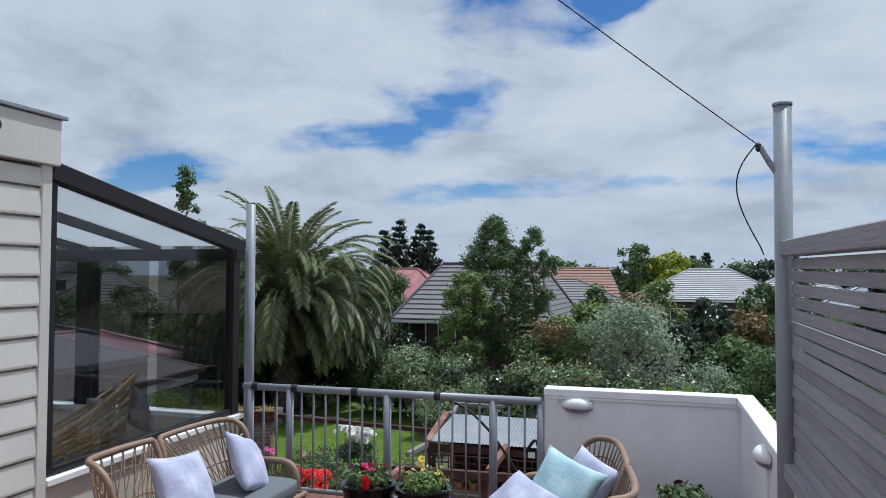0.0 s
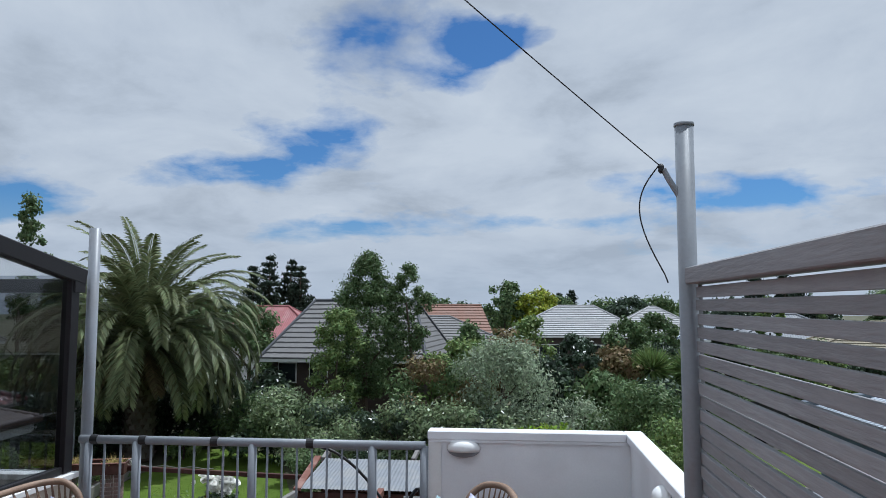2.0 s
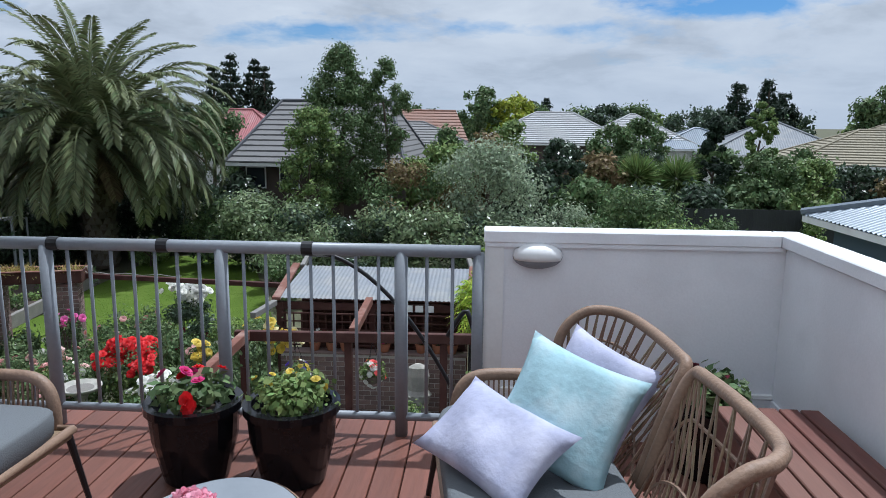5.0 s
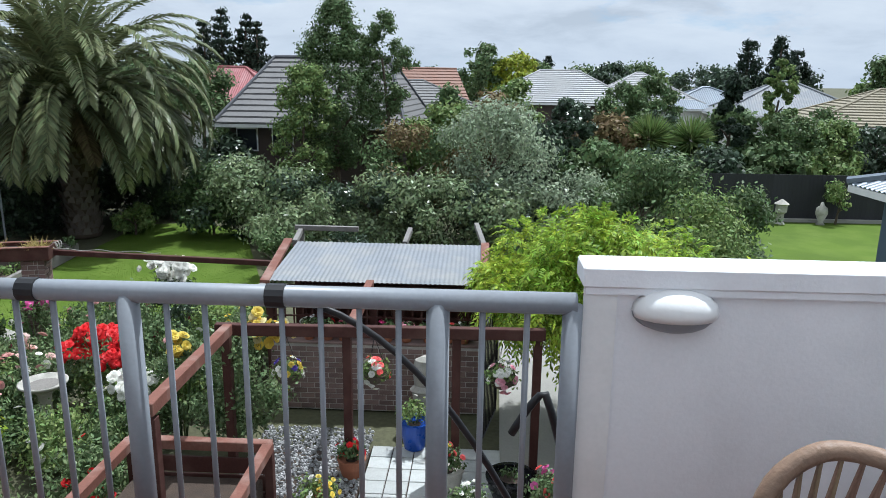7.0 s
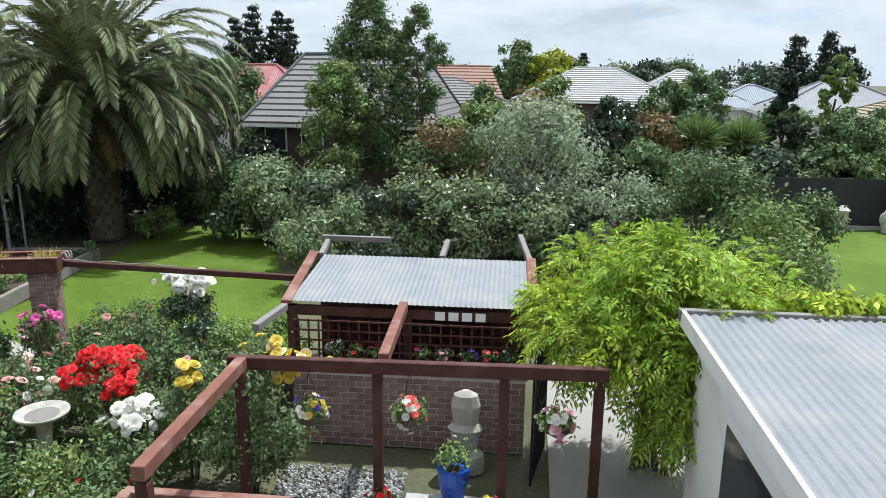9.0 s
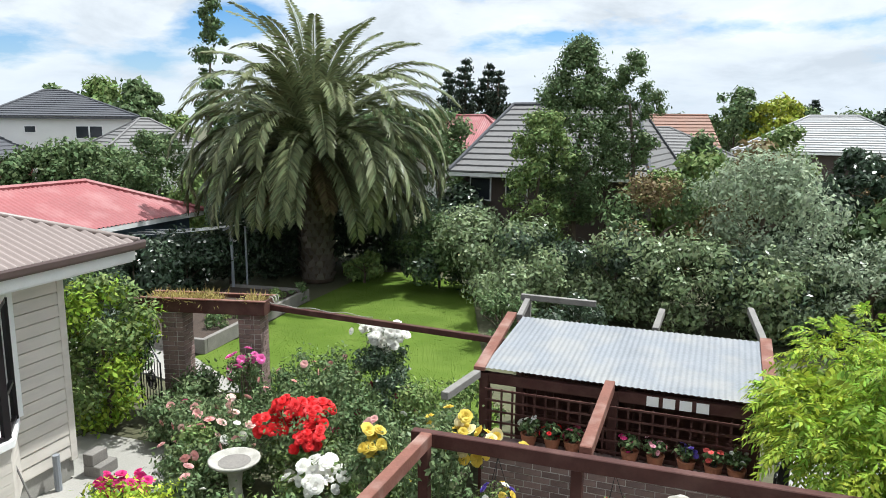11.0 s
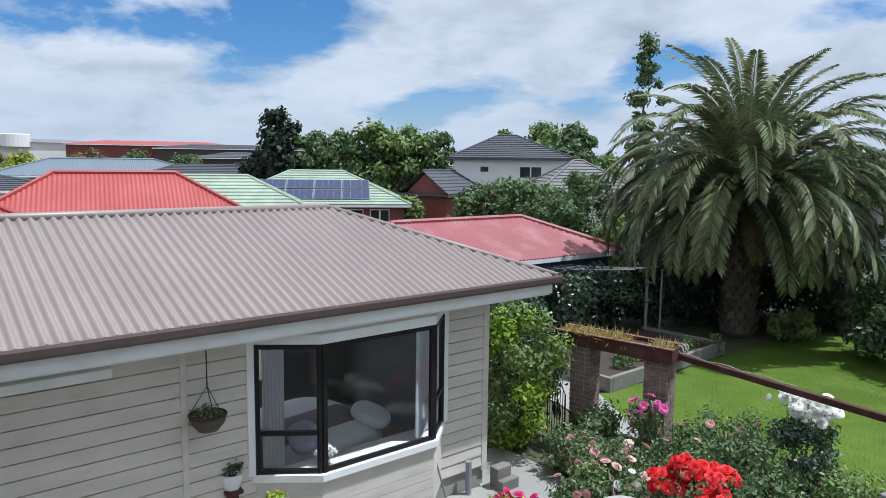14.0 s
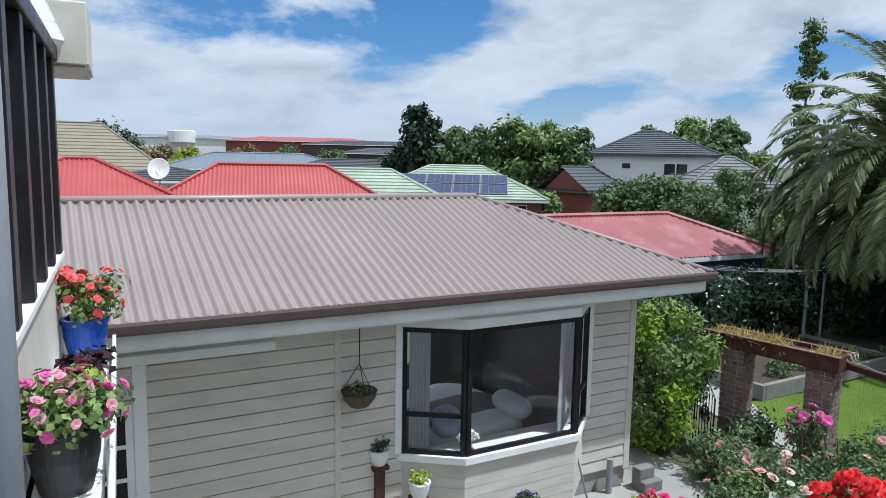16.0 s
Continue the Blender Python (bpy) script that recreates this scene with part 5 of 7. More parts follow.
M_BLUEROOF = material("blue_grey_iron", (0.174, 0.205, 0.245), 0.4, metal=0.2, var=0.12, scale=0.8, bump=0.1)
M_PANE = material("far_window_glass", (0.03, 0.035, 0.045), 0.08, var=0.1, bump=0.0, spec=0.8)
M_SOLAR = material("solar_cell", (0.02, 0.028, 0.09), 0.15, var=0.1, bump=0.0, spec=0.8)
M_TIMBERF = material("old_paling", (0.20, 0.17, 0.15), 0.9, var=0.3, scale=3, bump=0.3, obj=0.3)
M_FENCEBLK = material("black_stained_fence", (0.02, 0.02, 0.026), 0.7, var=0.2, scale=2, bump=0.2, obj=0.3)


def hip_roof(w, d, z0, z1, hip, over, step, gable=False):
    """Roof of stepped courses over a w x d plan (ridge along x); the courses overlap like tiles."""
    W, D = w / 2 + over, d / 2 + over
    inset = 0.0 if gable else hip
    n = max(3, int(math.hypot(D, z1 - z0) / step))
    v, f = [], []

    def strip(a, b, c, e):
        ids = []
        for q in (a, b, c, e):
            key = tuple(round(x, 4) for x in q)
            if key not in seen:
                seen[key] = len(v)
                v.append(q)
            ids.append(seen[key])
        if len(set(ids)) > 2:
            f.append(tuple(dict.fromkeys(ids)))

    seen = {}
    for k in range(n):
        s0, s1 = k / n, (k + 1) / n
        za, zb = z0 + (z1 - z0) * s0, z0 + (z1 - z0) * s1
        lift = 0.06
        xa, xb = W - inset * s0, W - inset * s1
        ya, yb = D * (1 - s0), D * (1 - s1)
        for sg in (-1, 1):
            strip((-xa * sg, -ya * sg, za + lift), (xa * sg, -ya * sg, za + lift), (xb * sg, -yb * sg, zb), (-xb * sg, -yb * sg, zb))
            strip((-xa * sg, -ya * sg, za), (xa * sg, -ya * sg, za), (xa * sg, -ya * sg, za + lift), (-xa * sg, -ya * sg, za + lift))
            if not gable:
                strip((xa * sg, -ya, za + lift) if sg > 0 else (-xa, ya, za + lift), (xa, ya, za + lift) if sg > 0 else (-xa, -ya, za + lift), (xb, yb, zb) if sg > 0 else (-xb, -yb, zb), (xb, -yb, zb) if sg > 0 else (-xb, yb, zb))
                strip((xa, -ya, za) if sg > 0 else (-xa, ya, za), (xa, ya, za) if sg > 0 else (-xa, -ya, za), (xa, ya, za + lift) if sg > 0 else (-xa, -ya, za + lift), (xa, -ya, za + lift) if sg > 0 else (-xa, ya, za + lift))
    strip((-W, D, z0), (W, D, z0), (W, -D, z0), (-W, -D, z0))
    return v, f


def iron_face(c0, c1, t0, t1, pitch, amp):
    """One fluted roof face: eave from c0 to c1, ridge from t0 to t1; flutes run up the slope and stop at the hips."""
    c0, c1, t0, t1 = (np.array(q, float) for q in (c0, c1, t0, t1))
    L = np.linalg.norm(c1 - c0)
    ax = (c1 - c0) / L
    a, b = (t0 - c0) @ ax, (t1 - c0) @ ax
    rise = (t0 - c0) - ax * a
    n = max(8, int(L / pitch) * 4)
    v, f = [], []
    for i in range(n + 1):
        s = L * i / n
        k = min(1.0, s / max(a, 1e-3), (L - s) / max(L - b, 1e-3))
        h = np.array([0, 0, amp * math.cos(2 * math.pi * i / 4)])
        p = c0 + ax * s
        v += [tuple(p + h), tuple(p + rise * max(k, 0.0) + h)]
    f = [(2 * i, 2 * i + 2, 2 * i + 3, 2 * i + 1) for i in range(n)]
    return v, f


def house(x, y, rz, w, d, eave, ridge, wall, roof, label, hip=None, step=0.34, gable=False, windows=(), over=0.45, caps=True, name="house", capmat=None, trim=None):
    """A house with wall body, stepped roof, ridge and hip caps, fascia, and windows (side, along, z0, width, height)."""
    if w < d:                       # the ridge runs along the longer side
        w, d, rz = d, w, rz + 90
        windows = [({"e": "s", "s": "w", "w": "n", "n": "e"}[q[0]], *q[1:]) for q in windows]
    h = thing(name, pose(x, y, 0, 0, 0, rz), label, "house", "houses around")
    hip = d / 2 + over if hip is None else hip
    body = box(-w / 2, w / 2, -d / 2, d / 2, G - 0.1, eave)
    part("wall", body, wall, h)
    if gable:
        for sg in (-1, 1):
            xx = sg * w / 2
            raw("gable", [(xx, -d / 2, eave), (xx, d / 2, eave), (xx, 0, ridge - 0.1)], [(0, 1, 2)], wall, h)
    W, D = w / 2 + over, d / 2 + over
    if roof in (M_REDROOF, M_REDFADE, M_BLUEROOF, M_ZINC) and not gable:
        c = [(-W, -D, eave), (W, -D, eave), (W, D, eave), (-W, D, eave)]
        r0, r1 = (-W + hip, 0, ridge), (W - hip, 0, ridge)
        for q in ((c[0], c[1], r0, r1), (c[1], c[2], r1, r1), (c[2], c[3], r1, r0), (c[3], c[0], r0, r0)):
            v, f = iron_face(*q, 0.16, 0.022)
            raw("roof_sheet", v, f, roof, h, smooth=True)
    else:
        v, f = hip_roof(w, d, eave, ridge, hip, over, step, gable)
        raw("roof", v, f, roof, h)
    if caps:
        cm = capmat or roof
        e = W if gable else W - hip
        part("ridge_cap", tube([(-e, 0, ridge + 0.02), (e, 0, ridge + 0.02)], 0.09, 6), cm, h)
        if not gable:
            for sx in (-1, 1):
                for sy in (-1, 1):
                    part("hip_cap", tube([(sx * e, 0, ridge + 0.02), (sx * W, sy * D, eave + 0.05)], 0.085, 6), cm, h)
    for sy in (-1, 1):
        part("fascia", box(-W + 0.02, W - 0.02, sy * (D - 0.03) - 0.03, sy * (D - 0.03) + 0.03, eave - 0.16, eave - 0.025), trim or M_WHITE, h)
    for sx in (-1, 1):
        part("fascia", box(sx * (W - 0.03) - 0.03, sx * (W - 0.03) + 0.03, -D + 0.07, D - 0.07, eave - 0.16, eave - 0.025), trim or M_WHITE, h)
    for side, along, z0, ww, hh in windows:
        win = part("window", box(-ww / 2, ww / 2, -0.05, 0.0, z0, z0 + hh), M_WHITE, h)
        win.matrix_basis = {"s": pose(along, -d / 2, 0), "e": pose(w / 2, along, 0, 0, 0, 90), "w": pose(-w / 2, along, 0, 0, 0, -90), "n": pose(along, d / 2, 0, 0, 0, 180)}[side]
        n = 2 if ww > 0.9 else 1
        for k in range(n):
            pw = ww / n
            part("pane", box(-ww / 2 + k * pw + 0.05, -ww / 2 + (k + 1) * pw - 0.05, -0.06, -0.051, z0 + 0.06, z0 + hh - 0.06), M_PANE, win)
    return h


# behind the hedge
house(-7.7, 35.8, -4, 6.9, 6.6, -0.22, 2.45, M_WALLD, M_TILE, "dark brick bungalow with grey tiled hip roof", hip=1.3, windows=(("s", -2.7, -1.35, 0.9, 0.95), ("s", -1.2, -1.35, 0.9, 0.95), ("w", -1.5, -1.4, 1.2, 1.0)), step=0.36, capmat=M_TILEDARK)
house(-20.0, 57, 0, 10, 7, -0.3, 2.3, M_WALLW, M_REDFADE, "house with faded pink-red roof behind the trees", step=0.4)
house(-7.0, 64, 20, 7, 6, 0.0, 2.45, M_WALLW, M_ORANGE, "house with orange clay tile roof", step=0.4, gable=True)
house(-7.0, 58, 10, 10, 7, -0.4, 1.5, M_WALLW, M_TILE, "house with brown-grey tile roof", step=0.4)
house(4.9, 62, -6, 11, 8, 0.0, 2.35, M_WALLD, M_TILEPALE, "bungalow with pale grey hip roof", step=0.3, windows=(("s", -2, -1.6, 1.6, 0.9), ("s", 2, -1.6, 1.6, 0.9)))
house(12.0, 66, -6, 8.5, 8, -0.1, 2.3, M_WALLW, M_TILEPALE, "white house with pale grey pyramid roof", step=0.3, windows=(("s", 0.5, -1.4, 1.4, 0.9),))
house(17.0, 64, -4, 7.5, 7, -0.4, 1.2, M_WALLW, M_BLUEROOF, "low white house with pale blue-grey roof", step=0.5)
house(20.0, 56, -10, 9, 8, -0.5, 1.7, M_WALLW, M_ZINC, "white house with pale metal roof", step=0.5)
house(21.5, 44.5, -12, 10, 8, -0.5, 1.3, M_WALLD, M_TILEBROWN, "house with brown tiled hip roof and white windows", step=0.34, windows=(("s", -3, -1.9, 1.3, 1.0), ("s", 0, -1.9, 1.3, 1.0)))
house(28, 52, -12, 10, 9, -0.2, 2.2, M_WALLW, M_TILEBROWN, "house with mossy tiled roof among trees", step=0.36)
house(11.0, 15.0, 2, 8.2, 6.2, -0.35, 0.85, M_WALLB, M_BLUEROOF, "blue-grey weatherboard cottage with blue iron roof", gable=False, step=0.9, over=0.5, name="cottage")
# beyond the wing
x, y = polar(31, 79.0)
house(x, y, -10, 4.4, 9.5, -0.75, 1.05, M_WALLW, M_REDROOF, "house with bright red iron hip roof", hip=3.0, step=0.55, name="house")
x, y = polar(30, 92.5)
house(x, y, 0, 6.5, 7.5, -0.6, 1.2, M_WALLW, M_REDROOF, "house with red tiled roof beyond the wing", step=0.38)
x, y = polar(58, 93.0)
house(x, y, 0, 8, 12, 0.0, 3.5, M_WALLW, M_TILEBROWN, "house with brown mossy tile roof and pale walls", step=0.36, windows=(("e", 3.5, -1.7, 1.4, 1.0), ("e", 1.2, -1.7, 1.4, 1.0)))
x, y = polar(50, 86.6)
house(x, y, -5, 6, 6.5, -0.2, 0.5, M_WALLW, M_TILEDARK, "small white house with low grey roof", step=0.5, windows=(("e", 0.8, -1.9, 1.7, 1.4), ("e", -1.6, -1.9, 0.9, 1.4)))
x, y = polar(41, 72.5)
house(x, y, -20, 5.6, 9.5, -0.95, 0.75, M_WALLR, M_GREENROOF, "house with pale green tiled hip roof", step=0.34)
x, y = polar(48, 64.6)
sol = house(x, y, -28, 7.5, 11, -1.0, 0.95, M_WALLR, M_GREENROOF, "red brick house with green tile roof and solar panels", step=0.34, windows=(("e", 2.2, -2.6, 1.6, 1.3), ("e", 4.0, -2.6, 1.2, 1.3)))
slope = math.atan2(1.95, 4.2)
for i in range(5):
    for j in range(2):
        pn = thing("solar_panel", pose(x, y, 0, 0, 0, -28) @ pose(4.2 - 1.05 - j * 1.25, -4.4 + i * 1.74, -1.0 + (1.05 + j * 1.25) * 1.95 / 4.2 + 0.10, 0, math.degrees(slope), 0), "dark blue solar panel in a pale frame on the green roof", "solar panel", "solar panels")
        part("frame", box(-0.60, 0.60, -0.84, 0.84, -0.02, 0.02), M_ZINC, pn)
        part("cell_sheet", box(-0.56, 0.56, -0.80, 0.80, 0.021, 0.026), M_SOLAR, pn)
        for q in range(1, 4):
            part("grid_line", box(-0.54, 0.54, -0.70 + q * 0.35 - 0.006, -0.70 + q * 0.35 + 0.006, 0.027, 0.029), M_ZINC, pn)
x, y = polar(66, 73.0)
house(x, y, -14, 8, 13, -0.3, 1.15, M_WALLW, M_TILEDARK, "house with dark grey roof", step=0.4)
x, y = polar(76, 80.0)
house(x, y, -10, 9, 18, 0.1, 1.6, M_WALLB, M_BLUEROOF, "long house with pale blue iron roof", step=0.8)
x, y = polar(58, 49.6)
house(x, y, -35, 7.0, 8.5, 2.0, 3.8, M_WALLW, M_TILEDARK, "white two-storey house with slate grey hip roof", step=0.36, windows=(("e", 1.5, 0.5, 1.7, 0.9), ("e", -2.0, 0.9, 0.7, 0.5), ("s", 0, 0.5, 1.4, 0.9)), trim=M_TILEDARK)
x, y = polar(53.5, 54.3)
house(x, y, 19, 3.6, 5.2, -0.6, 1.0, M_WALLR, M_TILEDARK, "red brick garage wing with slate gable roof", gable=True, step=0.36, trim=M_TILEDARK)
x, y = polar(50, 44.0)
house(x, y, -30, 4.8, 5.4, 0.0, 1.85, M_WALLW, M_TILE, "house with grey tiled hip roof", step=0.36)
house(-20.6, 20.3, 3, 4.6, 9.6, -1.35, -0.28, M_WALLB, M_REDFADE, "garage with faded red iron roof and blue-grey boards", step=0.6, hip=2.4, over=0.35, name="garage")
# industrial roofs far off
for k, (d, az, wdt, dep, eave, ridge, wall, roof, lab) in enumerate(((190, 88.5, 22, 60, 5.2, 6.0, M_WALLW, M_ZINC, "long white industrial building on the skyline"), (170, 76.5, 14, 34, 4.6, 5.6, M_WALLR, M_REDROOF, "dark red industrial building on the skyline"), (165, 70.5, 14, 34, 4.0, 5.0, M_WALLD, M_TILEDARK, "dark low industrial building on the skyline"), (120, 70.5, 10, 14, 2.0, 2.9, M_WALLD, M_TILEDARK, "grey-roofed building in the distance"))):
    x, y = polar(d, az)
    house(x, y, -(90 - az), wdt, dep, eave, ridge, wall, roof, lab, step=1.2, caps=False, name="building")
for az, d, r in ((93.0, 185, 2.4), (91.0, 185, 2.6), (85.6, 180, 3.2)):
    x, y = polar(d, az)
    tk = part("storage_tank", lathe([(r, 0), (r, 2.6), (r * 0.96, 2.75)], 24), M_WALLW)
    tk.location = (x, y, 4.0)
    tagged(tk, "white storage tank on the industrial roof", "tank", "storage tanks")
x, y = polar(29, 87.2)
dish = thing("satellite_dish", pose(x, y, -0.1, 0, 0, 70), "white satellite dish on a mast", "satellite dish")
part("dish", lathe([(0.02, 0.0), (0.22, 0.03), (0.40, 0.11), (0.41, 0.12), (0.39, 0.115), (0.03, 0.012)], 20), M_WHITE, dish, smooth=True).matrix_basis = pose(0, 0, 0.95, 75)
part("mast", tube([(0, 0, -0.6), (0, 0, 0.95)], 0.03, 6), M_RAIL, dish)
part("feed_arm", tube([(0, 0, 0.6), (0, -0.45, 0.9)], 0.015, 5), M_RAIL, dish)
# fences
bf = thing("black_fence", pose(0, -1.4, 0), "black stained paling fence behind the neighbouring lawn", "fence", kind="structure")
pal = None
for k in range(120):
    p = part("paling", box(0, 0.145, 33.0, 33.03, G, -1.80), M_FENCEBLK, bf) if pal is None else link_mesh("paling", pal, None, bf)
    pal = p.data
    p.location = (7.0 + k * 0.15, 0, 0)
part("kerb", box(7.0, 25, 32.75, 32.95, G, G + 0.12), M_CONCRETE, bf)
for x, kind in ((10.3, 0), (11.8, 1)):
    u = thing("garden_ornament", pose(x, 31.0, G) @ Matrix.Scale(0.85, 4), "pale stone garden lantern" if kind == 0 else "pale stone garden urn", "ornament", "garden ornaments")
    if kind == 0:
        part("pillar", lathe([(0.22, 0), (0.14, 0.1), (0.14, 0.45), (0.25, 0.55), (0.25, 0.85), (0.32, 0.9), (0.05, 1.1)], 10), M_STONE, u)
    else:
        part("urn", lathe([(0.2, 0), (0.1, 0.12), (0.26, 0.5), (0.22, 0.75), (0.10, 0.85), (0.05, 1.0)], 14), M_STONE, u, smooth=True)
tree(12.4, 31.1, -1.9, 0.6, 0.6, -3.0, 231, 0.14, F_LIGHT, "young slim tree before the black fence", 700, 10, trunk=0.05)
pf = thing("paling_fence", pose(0, 0, 0), "weathered grey paling fence beyond the garage", "fence", kind="structure")
pal = None
for k in range(110):
    p = part("paling", box(0, 0.02, 0, 0.14, G, -1.75), M_TIMBERF, pf) if pal is None else link_mesh("paling", pal, None, pf)
    pal = p.data
    p.location = (-27.5 + k * 0.03, 19 + k * 0.146, 0)

# ---- pergola, brickwork and garden things ----
shelter = thing("pergola_shelter", pose(0, 0, 0), "dark red timber garden shelter with galvanised corrugated roof and trellis", "pergola")
v, f = corrugated(-4.42, -1.05, lambda x: (x, 14.48, -1.535), lambda x: (x, 16.42, -1.34), 0.076, 0.005, 6)
raw("roof_sheet", v, f, M_ZINC, shelter, smooth=True)
part("roof_edge", beam((-4.46, 14.43, -1.545), (-4.62, 16.5, -1.33), 0.15, 0.06), M_PERGTOP, shelter, "faded red edge board", bevel=0.006)
part("roof_edge", beam((-0.98, 14.43, -1.545), (-0.98, 16.5, -1.33), 0.15, 0.06), M_PERGTOP, shelter, "faded red edge board", bevel=0.006)
part("front_beam", box(-4.5, -1.0, 14.52, 14.60, -1.76, -1.62), M_PERGOLA, shelter, bevel=0.006)
part("back_beam", box(-4.5, -1.0, 16.32, 16.40, -1.54, -1.40), M_PERGOLA, shelter, bevel=0.006)
for x in (-4.42, -2.75, -1.12):
    part("post", box(x - 0.06, x + 0.06, 14.50, 14.62, G, -1.62), M_PERGOLA, shelter, bevel=0.006)
    part("post", box(x - 0.06, x + 0.06, 16.30, 16.42, G, -1.40), M_PERGOLA, shelter, bevel=0.006)
for k in range(24):
    x = -4.30 + k * 0.135
    part("trellis_bar", box(x, x + 0.022, 16.28, 16.295, -3.3, -1.5), M_PERGOLA, shelter)
for k in range(13):
    z = -3.25 + k * 0.135
    part("trellis_bar", box(-4.36, -1.16, 16.262, 16.277, z, z + 0.022), M_PERGOLA, shelter)
for k in range(22):
    x = -4.30 + k * 0.145
    part("trellis_bar", box(x, x + 0.025, 14.40, 14.416, -2.42, -1.77), M_PERGOLA, shelter)
for k in range(5):
    z = -2.38 + k * 0.145
    part("trellis_bar", box(-4.36, -1.16, 14.383, 14.399, z, z + 0.025), M_PERGOLA, shelter)
part("back_board", box(-4.4, -1.1, 16.45, 16.48, G, -1.5), M_PERGOLA, shelter)
for a, b in (((-4.5, 16.48, -1.38), (-4.72, 17.8, -1.44)), ((-4.85, 17.85, -1.38), (-3.55, 17.9, -1.40)), ((-1.0, 16.48, -1.36), (-1.15, 17.8, -1.24)), ((-2.45, 16.48, -1.36), (-2.42, 17.2, -1.24))):
    part("old_rafter", beam(a, b, 0.09, 0.10), M_GREYWOOD, shelter, "silvered old timber", bevel=0.006)
part("old_post", box(-4.77, -4.67, 17.80, 17.90, G, -1.44), M_GREYWOOD, shelter)
for k in range(4):
    t = part("picture_tile", box(-2.35 + k * 0.19, -2.21 + k * 0.19, 14.50, 14.515, -1.75, -1.63), M_WHITE)
    tagged(t, "small white picture tile on the pergola beam", "tile", "beam tiles")

BRICK = None


def bricks(parent, m, length, courses, bl=0.23, bh=0.076, depth=0.11, joint=0.012):
    """Bricks laid in stretcher bond on the local x-z plane, facing -y."""
    global BRICK
    if BRICK is None:
        BRICK = part("brick", box(0, bl - joint, -0.006, depth, 0, bh), M_BRICK, parent, bevel=0.004)
        first, BRICK = BRICK, BRICK.data
        bpy.data.objects.remove(first)
    for r in range(courses):
        x = -(bl / 2 if r % 2 else 0.0)
        while x < length - 0.02:
            a, b = max(0.0, x), min(length, x + bl)
            if b - a > 0.05:
                o = link_mesh("brick", BRICK, None, parent)
                o.matrix_basis = m @ pose(a, 0.004 * math.sin(r * 5 + x * 9), r * (bh + joint)) @ Matrix.Diagonal(((b - a - joint) / (bl - joint), 1, 1, 1))
            x += bl


wall = thing("brick_wall", pose(-4.35, 14.24, G), "low red-brown brick wall carrying pots and trellis", "wall", kind="structure")
part("core", box(0.01, 3.29, 0.004, 0.20, 0, 1.12), M_MORTAR, wall)
bricks(wall, pose(0, 0, 0.02), 3.3, 12)
part("capping", box(-0.02, 3.32, -0.03, 0.23, 1.122, 1.16), M_BRICK, wall, bevel=0.006)


def pier(x, y):
    p = thing("brick_pier", pose(x, y, G, 0, 0, 14), "square brown brick pier carrying a timber planter", "pier", "brick piers")
    part("core", box(-0.19, 0.19, -0.19, 0.19, 0, 1.86), M_MORTAR, p)
    for k in range(4):
        bricks(p, pose(0, 0, 0, 0, 0, 90 * k) @ pose(-0.20, -0.20, 0.0), 0.4 - 0.11, 21, depth=0.10)
    return p


pier(-10.75, 15.90)
pier(-9.38, 16.30)
AX = pose(-10.05, 16.10, 0, 0, 0, 14)
box_t = thing("planter_box", AX @ pose(0, 0, G + 1.861), "red-brown timber planter box across two brick piers", "planter")
part("front_board", box(-1.25, 1.02, -0.26, -0.22, 0.0, 0.24), M_PERGOLA, box_t, bevel=0.005)
part("back_board", box(-1.25, 1.02, 0.22, 0.26, 0.0, 0.24), M_PERGOLA, box_t, bevel=0.005)
part("end_board", box(-1.25, -1.21, -0.219, 0.219, 0.0, 0.24), M_PERGOLA, box_t)
part("end_board", box(0.98, 1.02, -0.219, 0.219, 0.0, 0.24), M_PERGOLA, box_t)
part("rim", box(-1.28, 1.05, -0.29, -0.21, 0.242, 0.265), M_PERGTOP, box_t, bevel=0.004)
part("rim", box(-1.28, 1.05, 0.21, 0.29, 0.242, 0.265), M_PERGTOP, box_t, bevel=0.004)
part("soil", box(-1.20, 0.97, -0.218, 0.218, 0.01, 0.19), M_SOIL, box_t)
rng = np.random.default_rng(9)
F_STRAW = foliage("dry_straw_grass", (0.42, 0.34, 0.13), 0.3, 0.7)
pos = np.column_stack([rng.uniform(-1.15, 0.9, 1500), rng.uniform(-0.25, 0.22, 1500), np.full(1500, 0.18)])
pos = pos[(np.abs(pos[:, 0] - 0.35) > 0.22)]
dry = quads("dry_plants", leaf_quads(pos, rng.normal(size=(len(pos), 3)) * 0.7 + np.array([0, 0, 0.7]), rng.uniform(0.08, 0.26, len(pos)), np.full(len(pos), 0.018), rng), F_STRAW)
dry.matrix_world = AX @ pose(0, 0, G + 1.861)
tagged(dry, "dry yellow succulents spilling over the planter box", "plants", kind="stuff")
rl = thing("garden_rail", pose(0, 0, 0), "long dark timber rail from the brick pier to the shelter", "rail")
part("bar", beam((-9.1, 16.42, -1.66), (-4.58, 16.42, -1.78), 0.09, 0.10), M_PERGOLA, rl, bevel=0.008)
part("bar", beam((-12.6, 15.45, -1.60), (-11.32, 15.80, -1.63), 0.09, 0.10), M_PERGOLA, rl, bevel=0.008)
rp = part("rope", tube(arc(lambda s: (-9.0 + 2.0 * s, 16.36, -1.58 - 0.03 * s + 0.015 * math.sin(19 * s)), 30), 0.008, 5), M_STONE)
tagged(rp, "pale rope wound along the timber rail", "rope")
